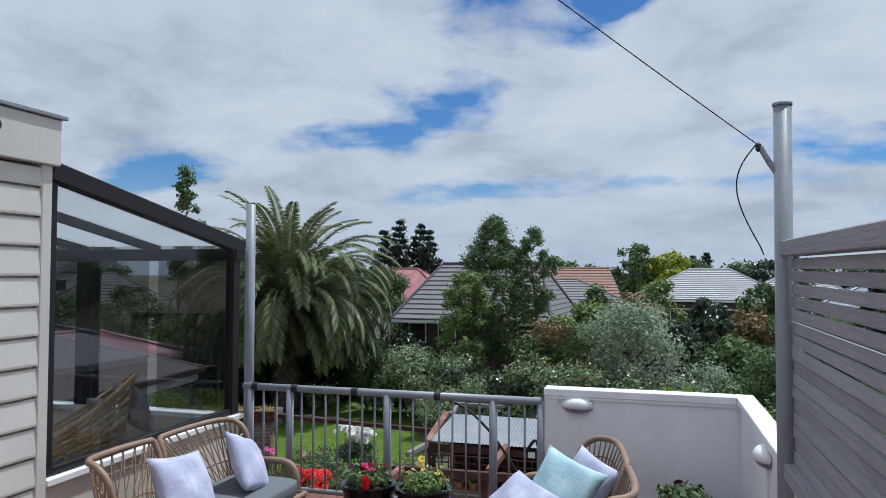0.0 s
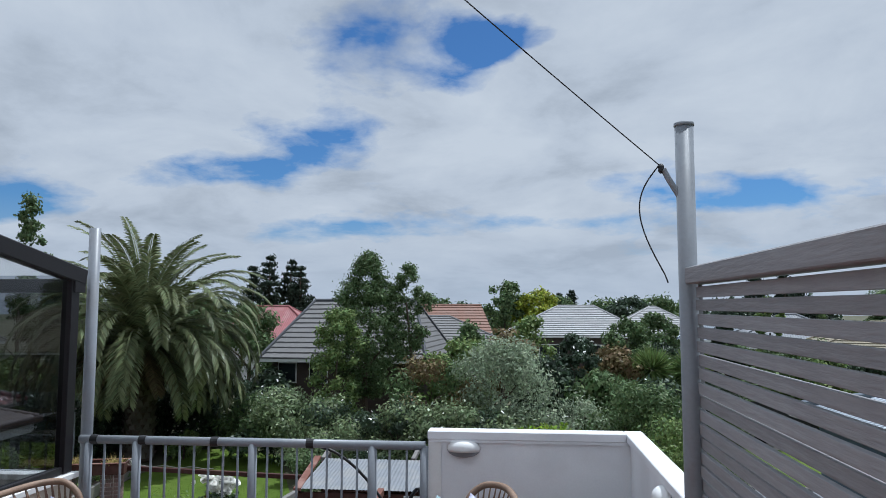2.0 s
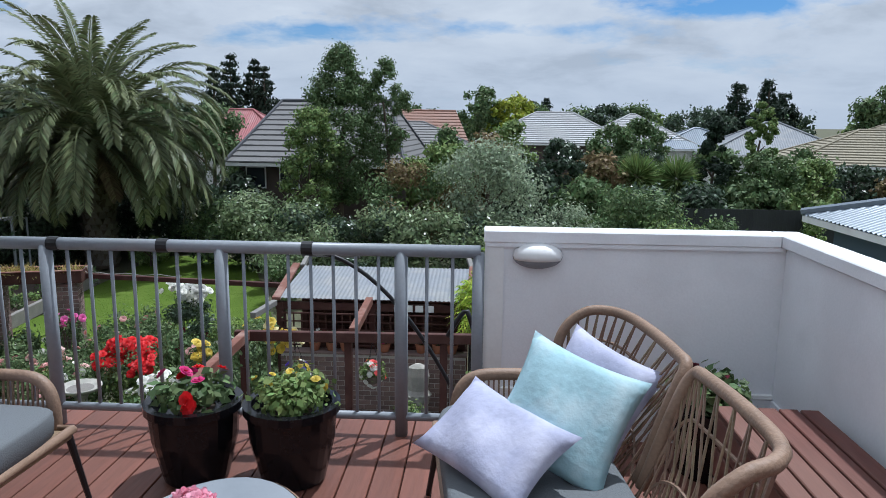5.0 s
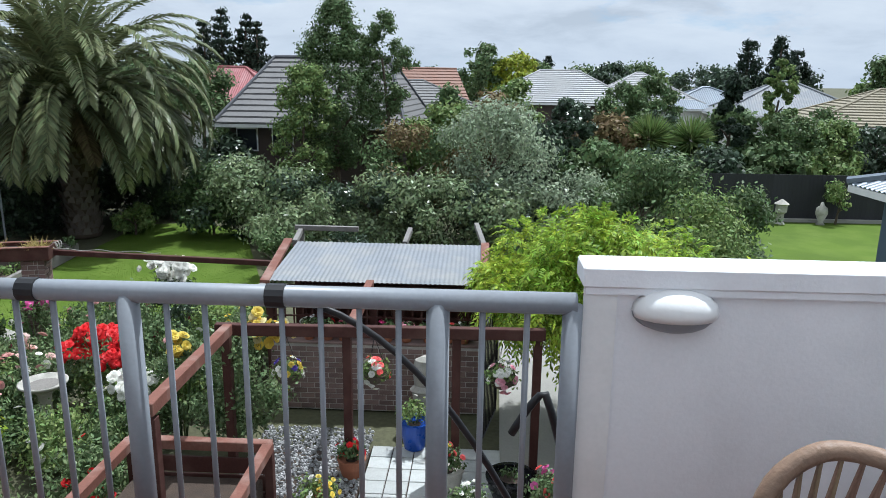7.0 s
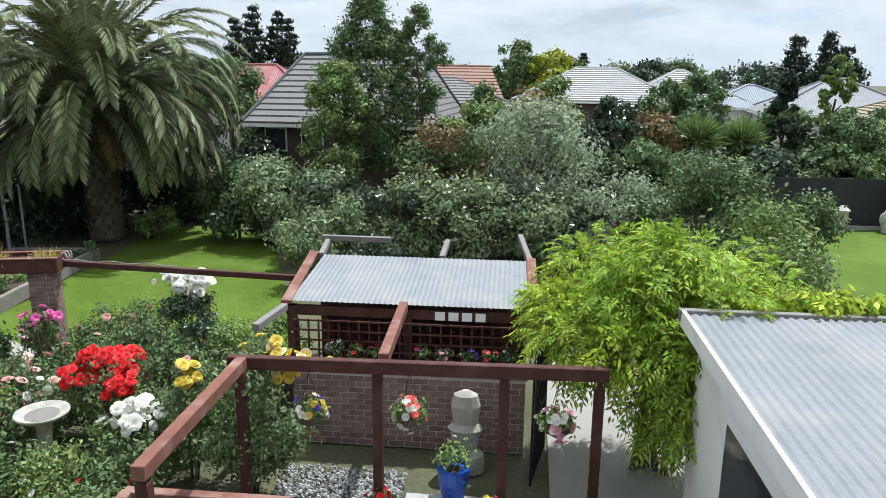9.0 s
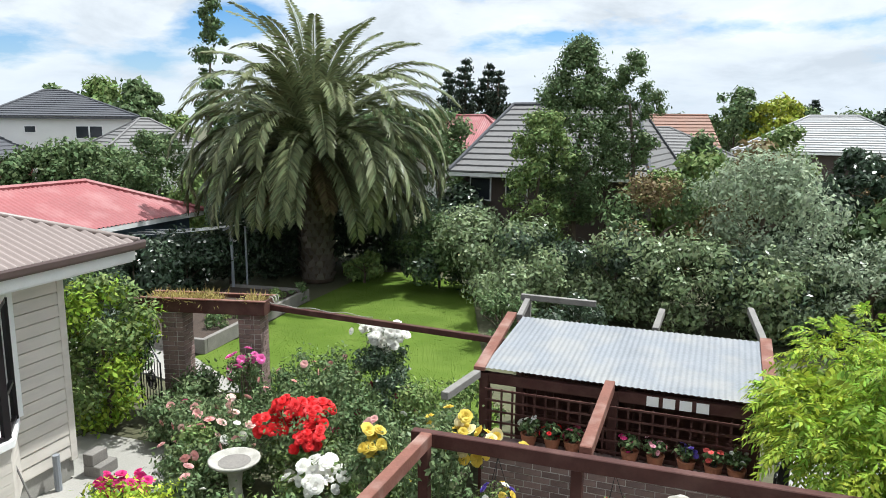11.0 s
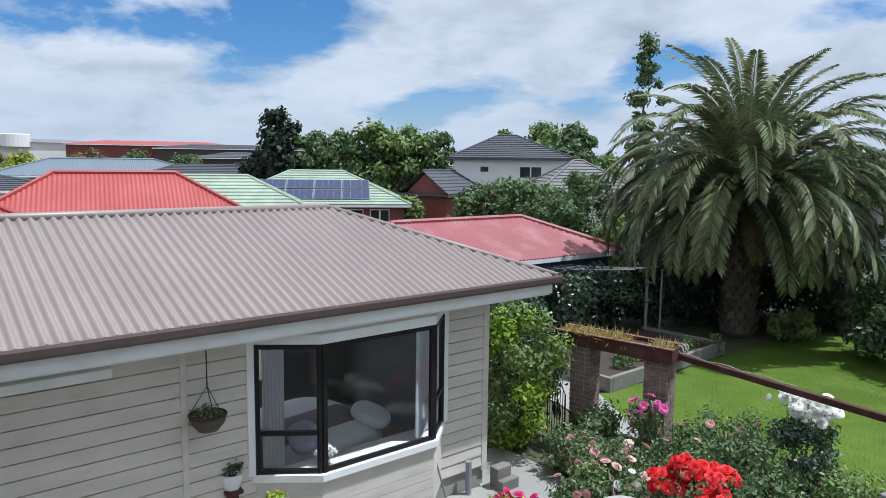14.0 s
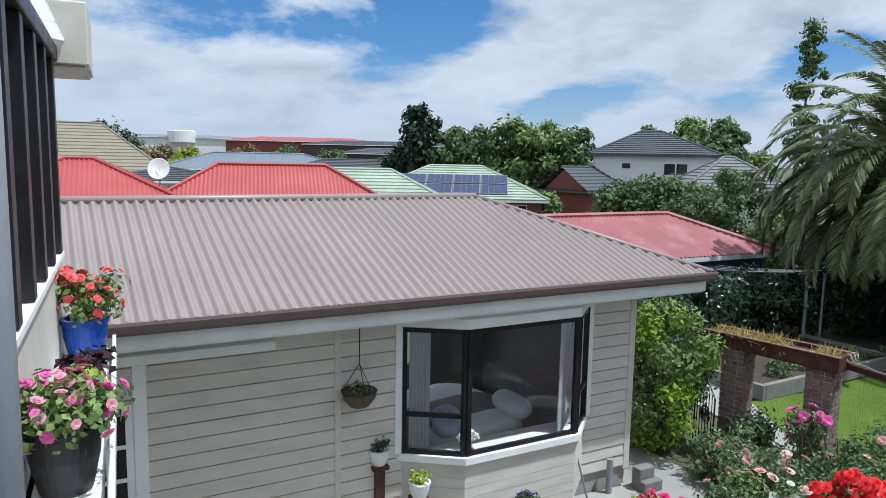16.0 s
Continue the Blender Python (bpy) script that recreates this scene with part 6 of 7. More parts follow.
coil = part("rope_coil", tube([(-9.02 + 0.07 * math.cos(a) * (1 - 0.02 * k), 16.33 + 0.01 * k, -1.52 + 0.07 * math.sin(a)) for k, a in enumerate(i * 0.7 for i in range(26))], 0.010, 5), M_STONE)
tagged(coil, "small coil of pale rope on the pier corner", "rope")

perg = thing("rose_pergola", pose(0, 0, 0), "red-brown open timber pergola frame over the rose bed", "pergola")
part("cross_beam", beam((-4.45, 12.28, -1.56), (-0.22, 12.42, -1.56), 0.10, 0.15), M_PERGOLA, perg, bevel=0.008)
part("rafter", beam((-2.72, 12.48, -1.53), (-2.79, 14.50, -1.56), 0.12, 0.14), M_PERGTOP, perg, bevel=0.008)
part("rafter", beam((-4.26, 12.20, -1.53), (-4.24, 9.9, -1.53), 0.12, 0.14), M_PERGTOP, perg, bevel=0.008)
part("rafter", beam((-4.58, 13.5, -1.60), (-4.48, 14.42, -1.61), 0.10, 0.10), M_GREYWOOD, perg, bevel=0.008)
for x, y in ((-4.35, 12.36), (-2.78, 12.44), (-1.35, 12.46), (-4.24, 9.98), (-0.30, 12.5)):
    part("post", box(x - 0.055, x + 0.055, y - 0.055, y + 0.055, G, -1.64), M_PERGOLA, perg, bevel=0.006)
frm = thing("raised_bed_frame", pose(0, 0, 0), "red-stained timber raised bed frame", "planter")
for a, b in (((-5.14, 11.15), (-3.43, 11.15)), ((-5.14, 9.3), (-3.43, 9.3)), ((-5.10, 9.3), (-5.10, 11.15)), ((-3.47, 9.3), (-3.47, 11.15))):
    part("rail", beam((*a, -2.56), (*b, -2.56 - (0.003 if a[0] == b[0] else 0)), 0.12, 0.12), M_PERGTOP, frm, bevel=0.008)
for x, y in ((-5.10, 11.15), (-3.47, 11.15), (-5.10, 9.3), (-3.47, 9.3)):
    part("post", box(x - 0.05, x + 0.05, y - 0.05, y + 0.05, G, -2.625), M_PERGOLA, frm, bevel=0.006)
for k in range(4):
    part("side_board", box(-5.05, -3.52, 11.13, 11.16, G + 0.02 + k * 0.22, G + 0.22 + k * 0.22), M_PERGOLA, frm, bevel=0.004)
part("soil", box(-5.03, -3.54, 9.36, 11.08, G, -2.95), M_SOIL, frm)

# raised vegetable bed beyond the piers
vb = thing("vegetable_bed", pose(-12.4, 18.6, G, 0, 0, 6), "brick-edged raised vegetable bed", "garden bed")
part("edging", box(-2.6, 0.0, -0.12, 0.0, 0, 0.35), M_EDGE, vb, bevel=0.01)
part("edging", box(-0.12, 0.0, 0.002, 5.2, 0, 0.35), M_EDGE, vb, bevel=0.01)
part("edging", box(-2.6, -0.122, 5.08, 5.2, 0, 0.35), M_EDGE, vb, bevel=0.01)
part("soil", box(-2.6, -0.125, 0.005, 5.07, 0, 0.27), M_SOIL, vb)
for k in range(7):
    shrub(-13.0 - 0.35 * (k % 2), 19.6 + k * 0.62, -2.95 + 0.1 * math.sin(k), 0.38, 0.36, 240 + k, 0.10, F_LIGHT if k % 3 else F_MID, "leafy green vegetable plant in the raised bed", 420, 8, group="bed plants", name="vegetable_plant", category="plant", trunk=0.02)

# clothesline
cl = thing("clothesline", pose(-15.4, 23.4, G), "grey steel clothesline with several wires", "clothesline")
part("post", tube([(0, 0, 0), (0, 0, 2.15)], 0.045, 8), M_RAIL, cl)
part("post", tube([(0.25, 0.35, 0), (0.25, 0.35, 2.1)], 0.03, 8), M_RAIL, cl)
part("post", tube([(-6.0, -1.6, 0), (-6.0, -1.6, 2.15)], 0.045, 8), M_RAIL, cl)
part("cross_arm", tube([(-0.2, 0.6, 2.12), (0.2, -0.6, 2.12)], 0.03, 6), M_RAIL, cl)
for k in range(4):
    o = -0.55 + k * 0.36
    part("wire", tube(arc(lambda s: (-6.0 * s, o - 1.6 * s, 2.14 - 0.25 * math.sin(math.pi * s)), 10), 0.012, 4), M_WHITE, cl)

# iron gate
gate = thing("iron_gate", pose(-11.1, 15.3, G, 0, 0, -20), "black wrought-iron gate with scrolls, standing open", "gate")
part("frame", tube([(0, 0, 0.1), (0, 0, 1.25), (0.35, 0, 1.45), (0.75, 0, 1.15), (0.75, 0, 0.1)], 0.016, 6, closed=True), M_DARK, gate)
for k in range(6):
    part("bar", tube([(0.1 + k * 0.11, 0, 0.1), (0.1 + k * 0.11, 0, 1.18)], 0.008, 5), M_DARK, gate)
for k in range(3):
    part("scroll", tube([(0.38 + 0.02 * i * 0.45 * math.cos(i * 0.6 + k * 2), 0.015, 0.75 + 0.02 * i * 0.45 * math.sin(i * 0.6 + k * 2)) for i in range(22)], 0.008, 5), M_DARK, gate)

gate = thing("iron_gate", pose(-0.98, 13.35, G, 0, 0, 78), "tall black wrought-iron gate beside the brick wall", "gate")
part("frame", tube([(0, 0, 0.06), (0, 0, 1.75), (0.5, 0, 1.95), (1.0, 0, 1.75), (1.0, 0, 0.06)], 0.018, 6, closed=True), M_DARK, gate)
for k in range(8):
    part("bar", tube([(0.11 + k * 0.11, 0, 0.06), (0.11 + k * 0.11, 0, 1.80)], 0.009, 5), M_DARK, gate)
part("cross_bar", tube([(0, 0, 0.9), (1.0, 0, 0.9)], 0.012, 5), M_DARK, gate)
for k in range(4):
    part("scroll", tube([(0.16 + k * 0.22 + 0.008 * i * math.cos(i * 0.6), 0.015, 1.05 + 0.008 * i * math.sin(i * 0.6)) for i in range(16)], 0.007, 5), M_DARK, gate)

# bird bath
bb = thing("bird_bath", pose(-7.48, 13.24, G), "pale stone bird bath with a wide shallow bowl", "bird bath")
part("pedestal", lathe([(0.20, 0), (0.20, 0.06), (0.11, 0.12), (0.085, 0.35), (0.10, 0.58), (0.16, 0.66)], 16), M_STONE, bb, smooth=True)
part("bowl", lathe([(0.12, 0.66), (0.27, 0.70), (0.34, 0.755), (0.34, 0.785), (0.315, 0.78), (0.24, 0.74), (0.05, 0.725)], 28), M_STONE, bb, smooth=True)
part("basin_floor", lathe([(0.215, 0.742), (0.02, 0.743)], 24), M_EDGE, bb)

# paving and pebbles
rngp = np.random.default_rng(12)
pv = thing("paving", pose(-2.55, 8.8, G), "grey square pavers in rows across the gravel garden", "paving", kind="structure")
part("bedding", box(-0.02, 1.9, 0, 4.3, -0.06, 0.0), M_SOIL, pv)
pm = None
for r in range(14):
    for c in range(6):
        o = part("paver", box(0.005, 0.295, 0.005, 0.295, 0, 0.035), M_PAVER, pv, bevel=0.006) if pm is None else link_mesh("paver", pm, None, pv)
        pm = o.data
        o.matrix_basis = pose(c * 0.305, r * 0.305, 0.002 * (r + c) % 0.006, 0.4 * math.sin(r * 7 + c), 0.4 * math.cos(c * 5 + r), 0)
n = 5200
px, py = rngp.uniform(-4.25, -2.6, n), rngp.uniform(9.0, 13.6, n)
s = rngp.uniform(0.018, 0.04, n)
c = np.column_stack([px, py, np.full(n, G + 0.005) + s * 0.3])
dirs = np.array([[1, 0, 0], [0, 1, 0], [-1, 0, 0], [0, -1, 0], [0, 0, 0.75]])
rot = rngp.uniform(0, 6.28, n)
ring = [c + np.column_stack([np.cos(rot + k * 1.5708) * s, np.sin(rot + k * 1.5708) * s * 0.75, -s * 0.25]) for k in range(4)]
topv = [c + np.column_stack([np.cos(rot + k * 1.5708) * s * 0.5, np.sin(rot + k * 1.5708) * s * 0.4, s * 0.5]) for k in range(4)]
faces = []
verts = np.stack(ring + topv, axis=1).reshape(-1, 3)
for i in range(n):
    b = i * 8
    faces += [(b + 4, b + 5, b + 6, b + 7)] + [(b + k, b + (k + 1) % 4, b + 4 + (k + 1) % 4, b + 4 + k) for k in range(4)]
tagged(raw("pebbles", verts.tolist(), faces, M_GRAVEL), "loose grey pebbles on the garden bed", "gravel", kind="stuff")

# the white outbuilding under the parapet
shed = thing("white_shed", pose(0, 0, 0), "white outbuilding with weathered corrugated iron roof", "shed", kind="structure")
part("wall", box(0.70, 4.6, 8.3, 12.45, G, -1.02), M_WHITE, shed)
v, f = corrugated(0.58, 4.8, lambda x: (x, 8.2, -0.98), lambda x: (x, 12.62, -0.90), 0.10, 0.010, 6)
raw("roof_sheet", v, f, M_ZINC, shed, smooth=True)
part("barge_board", beam((0.56, 8.2, -1.03), (0.56, 12.66, -0.95), 0.04, 0.18), M_WHITE, shed)
part("ridge_board", box(0.52, 4.8, 12.63, 12.72, -0.99, -0.86), M_GREYWOOD, shed, bevel=0.006)
part("window_frame", box(0.655, 0.698, 9.6, 11.2, -2.5, -1.35), M_WHITE, shed)
part("window_pane", box(0.645, 0.654, 9.68, 11.12, -2.42, -1.43), M_PANE, shed)

# ---- flowers ----


def bloom_mesh(mat, r, seed, cup=0.5):
    """A rose: rings of curved petals."""
    rg = np.random.default_rng(seed)
    v, f = [(0.0, 0.0, 0.0)], []
    for ring_i, (n, rad, lift) in enumerate(((6, 1.0, 0.22), (5, 0.78, 0.55), (4, 0.48, 0.85))):
        for k in range(n):
            a = (k + 0.5 * ring_i) / n * 6.283 + rg.normal() * 0.15
            w = 0.62 * rad
            pts = [(rad * 0.62, -w, lift * 0.75), (rad, -w * 0.45, lift), (rad, w * 0.45, lift * 1.05), (rad * 0.62, w, lift * 0.75)]
            i = len(v)
            v += [(r * (x * math.cos(a) - y * math.sin(a)), r * (x * math.sin(a) + y * math.cos(a)), r * z * cup) for x, y, z in pts]
            f.append((0, i, i + 1, i + 2, i + 3))
    me = raw("bloom", v, f, mat)
    d = me.data
    bpy.data.objects.remove(me)
    return d


BLOOMS = {}


def bush(x, y, top, rx, ry, seed, petals, n, label, r=0.055, leaf=0.07, count=2600, mat=None, name="rose_bush", clump=None, low=0.45, group="rose bushes", base=None):
    """A flowering bush: stems, foliage and single blooms. clump: (x, y, z, radius) that gathers the blooms."""
    rg = np.random.default_rng(seed)
    t = thing(name, pose(x, y, G if base is None else base), label, "flowering plant", group)
    z0 = G if base is None else base
    h = top - z0
    bm = bmesh.new()
    for k in range(7):
        a = k * 2.4 + rg.random()
        q = 0.6 * rg.random() + 0.2
        tube([(0.04 * math.cos(a), 0.04 * math.sin(a), 0), (q * rx * 0.5 * math.cos(a), q * ry * 0.5 * math.sin(a), h * 0.5), (q * rx * math.cos(a), q * ry * math.sin(a), h * (0.8 + 0.15 * rg.random()))], [0.014, 0.010, 0.005], 5, bm)
    part("stem", bm, F_MID, t)
    blobs = crown_blobs(rx, ry, 0.10 * h, h, 20, rg, 0.34)
    quads("foliage", blob_leaves(blobs, count, leaf, rg, 0.7), mat or F_ROSE, t)
    for k in range(n):
        p = petals[k % len(petals)]
        key = (p.name, round(r, 3), k % 3)
        if key not in BLOOMS:
            BLOOMS[key] = bloom_mesh(p, r, 300 + k % 3)
        if clump:
            d = unit(rg.normal(size=3))
            if k == 0:
                heads = unit(rg.normal(size=(14, 3))) * (0.15 + 0.75 * rg.random((14, 1)))
            q = np.array(clump[:3]) - np.array([x, y, z0]) + (heads[k % 14] + d * 0.36 * (0.5 + 0.6 * rg.random())) * np.array(clump[3])
            way = Vector(d * 0.6 + np.array([0.15, -0.35, 0.6]))
        else:
            b = blobs[int(rg.integers(len(blobs)))]
            d = unit(rg.normal(size=3) + np.array([0.1, -0.5, 0.5]))
            q = np.array(b[:3]) + d * b[3] * 1.02
            if q[2] < low * h:
                q[2] = low * h + rg.random() * (1 - low) * h
            way = Vector(d)
        o = link_mesh("bloom", BLOOMS[key], None, t)
        o.matrix_basis = Matrix.LocRotScale(Vector(q), way.to_track_quat("Z", "Y"), Vector([0.75 + 0.5 * rg.random()] * 3))
    return t


bush(-6.98, 14.3, -2.25, 0.9, 0.75, 301, [P_RED], 280, "rose bush covered in bright red blooms", 0.068, clump=(-6.95, 14.05, -2.5, (0.62, 0.5, 0.36)))
bush(-7.2, 17.0, -2.05, 0.6, 0.6, 302, [P_WHITE], 50, "tall rose bush topped with white blooms", 0.085, mat=F_DARK, clump=(-7.24, 16.95, -2.05, (0.46, 0.40, 0.32)), count=3200)
bush(-8.0, 16.4, -2.25, 0.9, 0.8, 303, [P_PINK], 8, "leafy rose bush with few pink blooms", 0.06, count=4200)
bush(-6.4, 16.0, -2.35, 0.7, 0.6, 304, [P_MAROON], 8, "dark-leaved rose bush with dark red blooms", 0.05, count=3000, mat=F_DARK)
bush(-5.5, 15.3, -2.15, 0.75, 0.7, 305, [P_WHITE], 4, "pale green leafy rose bush", 0.05, count=3600, mat=F_LIGHT)
bush(-4.45, 12.85, -1.45, 0.75, 0.7, 306, [P_YELLOW, P_YELLOW, petal("cream_petal", (0.80, 0.72, 0.42))], 40, "climbing rose with yellow and cream blooms on the pergola", 0.066, count=6500, clump=(-3.95, 12.68, -1.66, (0.62, 0.35, 0.30)))
bush(-5.35, 13.1, -2.0, 0.45, 0.45, 307, [P_YELLOW], 18, "rose bush with golden yellow blooms", 0.085, count=2600, clump=(-5.32, 13.0, -2.15, (0.22, 0.2, 0.26)))
bush(-6.1, 13.25, -2.65, 0.65, 0.55, 308, [P_WHITE], 36, "low rose bush with white blooms", 0.085, count=2800, mat=F_LIGHT, clump=(-6.1, 13.15, -2.70, (0.55, 0.45, 0.22)))
bush(-8.6, 14.4, -2.6, 0.8, 0.7, 309, [P_PINK, petal("blush_petal", (0.80, 0.55, 0.50))], 22, "rose bush with pale pink blooms", 0.075, count=3400)
bush(-9.1, 15.6, -2.3, 0.4, 0.4, 310, [P_ORCHID], 12, "rose bush with bright pink blooms by the pier", 0.075, count=1400, low=0.7)
bush(-8.45, 12.25, -2.80, 0.5, 0.45, 311, [P_HOT], 44, "bush massed with magenta-red blooms", 0.065, count=1500, clump=(-8.45, 12.2, -2.84, (0.40, 0.34, 0.14)))
bush(-12.3, 15.9, -2.2, 0.5, 0.5, 312, [P_ORCHID], 26, "magenta-pink flowering climber on the wall", 0.075, count=1500, clump=(-12.1, 15.6, -2.45, (0.4, 0.35, 0.30)))
bush(-8.0, 11.8, -2.65, 0.75, 0.7, 313, [P_WHITE], 2, "lime green leafy shrub by the bird bath", 0.05, count=3600, mat=F_LIME, name="leafy_shrub")
bush(-6.6, 12.2, -2.75, 0.8, 0.7, 314, [P_WHITE], 8, "bright green leafy bush below the roses", 0.05, count=3600, mat=F_LIGHT, name="leafy_shrub")
bush(-5.7, 11.3, -2.75, 0.7, 0.7, 315, [P_RED], 12, "leafy bush with some red blooms", 0.055, count=3000)
bush(-7.2, 10.6, -2.85, 0.9, 0.8, 316, [P_PINK], 4, "broad low green bush in the rose bed", 0.05, count=3800, mat=F_MID, name="leafy_shrub")
bush(-5.6, 9.4, -2.9, 0.8, 0.8, 317, [P_YELLOW], 3, "low leafy bush at the bed edge", 0.05, count=3000, mat=F_LIGHT, name="leafy_shrub")
bush(-9.3, 14.7, -2.8, 0.6, 0.6, 318, [P_HOT], 6, "leafy rose bush along the path", 0.06, count=2400)
bush(-5.9, 14.5, -2.4, 0.6, 0.5, 319, [P_PINK], 3, "leafy rose bush between the blooms", 0.06, count=2600)
bush(-9.9, 16.9, -2.95, 0.5, 0.4, 320, [P_WHITE], 6, "low white-flowered bush at the pier foot", 0.06, count=1400)
bush(-7.9, 13.9, -2.75, 0.6, 0.5, 321, [P_PINK, P_WHITE], 10, "pale pink rose bush behind the bird bath", 0.07, count=2400)

FILL = ((-8.2, 13.2, -2.75, 0.6, P_PINK), (-7.0, 14.1, -2.6, 0.6, P_WHITE), (-6.6, 15.0, -2.45, 0.65, P_MAROON), (-5.1, 14.7, -2.35, 0.6, P_YELLOW), (-8.5, 13.7, -2.75, 0.5, P_PINK), (-5.9, 12.5, -2.7, 0.6, P_WHITE), (-7.4, 16.1, -2.35, 0.7, P_PINK), (-5.2, 16.2, -2.4, 0.6, P_WHITE), (-8.4, 15.5, -2.45, 0.6, P_PINK), (-9.9, 14.6, -2.9, 0.5, P_PINK), (-5.4, 13.9, -2.5, 0.5, P_YELLOW), (-7.2, 12.4, -2.9, 0.55, P_WHITE))
for k, (x, y, top, r, p) in enumerate(FILL):
    bush(x, y, top, r, r, 340 + k, [p], 5, "leafy green rose bush with a few blooms", 0.06, 0.075, 2400, (F_ROSE, F_LIGHT, F_MID)[k % 3])

# wisteria over the corner posts
def sprays(blobs, count, length, rng, pairs=6):
    """Feathered leaves: each spray is a drooping stalk with pairs of leaflets and one at the tip."""
    b = np.array(blobs, dtype=float)
    w = b[:, 3] ** 2
    pick = rng.choice(len(b), size=count, p=w / w.sum())
    d = unit(rng.normal(size=(count, 3)) + np.array([0, 0, 0.35]))
    root = b[pick, :3] + d * (b[pick, 3] * (0.75 + 0.3 * rng.random(count)))[:, None]
    way = unit(d + rng.normal(size=(count, 3)) * 0.35 + np.array([0, -0.1, -0.1]))
    side = unit(np.cross(way, rng.normal(size=(count, 3)) * 0.4 + np.array([0, 0, 1.0])))
    ln = length * (0.7 + 0.6 * rng.random(count))
    out = []
    for k in range(pairs + 1):
        f = (k + 0.6) / (pairs + 0.6)
        p = root + way * (ln * f)[:, None] + np.array([0, 0, -0.55]) * (ln * f * f)[:, None]
        bend = unit(way + np.array([0, 0, -1.0]) * f * 0.8)
        for sg in ((-1, 1) if k < pairs else (0,)):
            q = unit(side * sg * 0.9 + bend * 0.6 + np.array([0, 0, -0.25]) + rng.normal(size=(count, 3)) * 0.12)
            ll = (ln * 0.34 * (1 - 0.25 * abs(f - 0.5)))[:, None]
            across = unit(np.cross(q, np.cross(side, bend))) * ll * 0.17
            out.append(np.stack([p, p + q * ll * 0.45 + across, p + q * ll + np.array([0, 0, -0.12]) * ll, p + q * ll * 0.45 - across], axis=1))
    return np.concatenate(out)


rngv = np.random.default_rng(31)
wis = thing("wisteria", pose(0.62, 14.0, G), "bright lime green wisteria mounded over a timber frame", "climber")
blobs = []
for k in range(84):
    a, q = rngv.random() * 6.28, rngv.random() ** 0.5
    cx, cy = 1.62 * q * math.cos(a), 1.3 * q * math.sin(a)
    zt = 2.95 - 0.75 * q * q + 0.22 * rngv.normal()
    blobs.append((cx, cy, max(2.1, zt - rngv.random() * 0.55), 0.24 + 0.16 * rngv.random()))
front = []
for k in range(46):                     # the lower mass that spills forward over the shed side
    a, q = rngv.random() * 6.28, rngv.random() ** 0.5
    front.append((0.30 + 0.55 * q * math.cos(a), -1.05 + 0.45 * q * math.sin(a), 1.45 + 1.05 * rngv.random() - 0.2 * q, 0.22 + 0.14 * rngv.random()))
quads("foliage", sprays(blobs[::2], 2300, 0.26, rngv), F_LIME, wis)
quads("hanging_foliage", sprays(blobs[1::2], 2100, 0.26, rngv), F_VINE, wis)
quads("spilling_foliage", sprays(front, 1500, 0.24, rngv), F_VINE, wis)
bm = bmesh.new()
for k in range(5):
    tube([(0.1 * k - 0.2, 0.1 * math.sin(k), 0), (0.2 * math.sin(k * 2), 0.2 * math.cos(k), 1.1), (0.8 * math.sin(k * 3), 0.7 * math.cos(k * 3), 2.2)], [0.05, 0.04, 0.02], 6, bm)
part("stem", bm, M_BARK, wis)
bush(2.3, 12.95, -0.75, 0.9, 0.35, 330, [P_WHITE], 1, "trailing creeper along the shed roof edge", 0.03, 0.10, 1500, F_LIME, "creeper", base=-0.95)


def potted(x, y, z, r, h, potmat, label, petals, n, seed, leafmat=None, spread=1.3, tall=0.35, bloom=0.035, potlabel="", rim=1.08, leaf=0.05, count=500):
    """A plant pot with soil, leaves and blooms."""
    rg = np.random.default_rng(seed)
    t = thing("plant_pot", pose(x, y, z), label, "plant pot", "plant pots")
    part("pot", lathe([(r * 0.66, 0), (r * 0.72, 0.01), (r * 0.95, h * 0.55), (r * 1.0, h * 0.90), (r * rim, h * 0.905), (r * rim, h), (r * 0.90, h), (r * 0.88, h * 0.88)], 28), potmat, t, potlabel, smooth=False)
    part("soil", lathe([(r * 0.89, h * 0.86), (r * 0.02, h * 0.90)], 20), M_SOIL, t)
    blobs = [(spread * r * 0.55 * math.cos(a), spread * r * 0.55 * math.sin(a), h + tall * (0.25 + 0.4 * rg.random()), spread * r * 0.42) for a in (k * 0.9 for k in range(7))] + [(0, 0, h + tall * 0.6, spread * r * 0.45)]
    quads("foliage", blob_leaves(blobs, count, leaf, rg, 0.8, 0.0, 0.7), leafmat or F_LIGHT, t)
    bm = bmesh.new()
    for k in range(6):
        a = k * 1.1
        tube([(0.1 * r * math.cos(a), 0.1 * r * math.sin(a), h * 0.85), (spread * r * 0.4 * math.cos(a), spread * r * 0.4 * math.sin(a), h + tall * 0.6)], 0.006, 4, bm)
    part("stem", bm, F_MID, t)
    for k in range(n):
        p = petals[k % len(petals)]
        key = (p.name, round(bloom, 3), k % 3)
        if key not in BLOOMS:
            BLOOMS[key] = bloom_mesh(p, bloom, 300 + k % 3)
        b = blobs[int(rg.integers(len(blobs)))]
        d = unit(rg.normal(size=3) + np.array([0, 0, 0.9]))
        o = link_mesh("bloom", BLOOMS[key], None, t)
        o.matrix_basis = Matrix.LocRotScale(Vector(np.array(b[:3]) + d * b[3]), Vector(d).to_track_quat("Z", "Y"), Vector([0.8 + 0.4 * rg.random()] * 3))
    return t


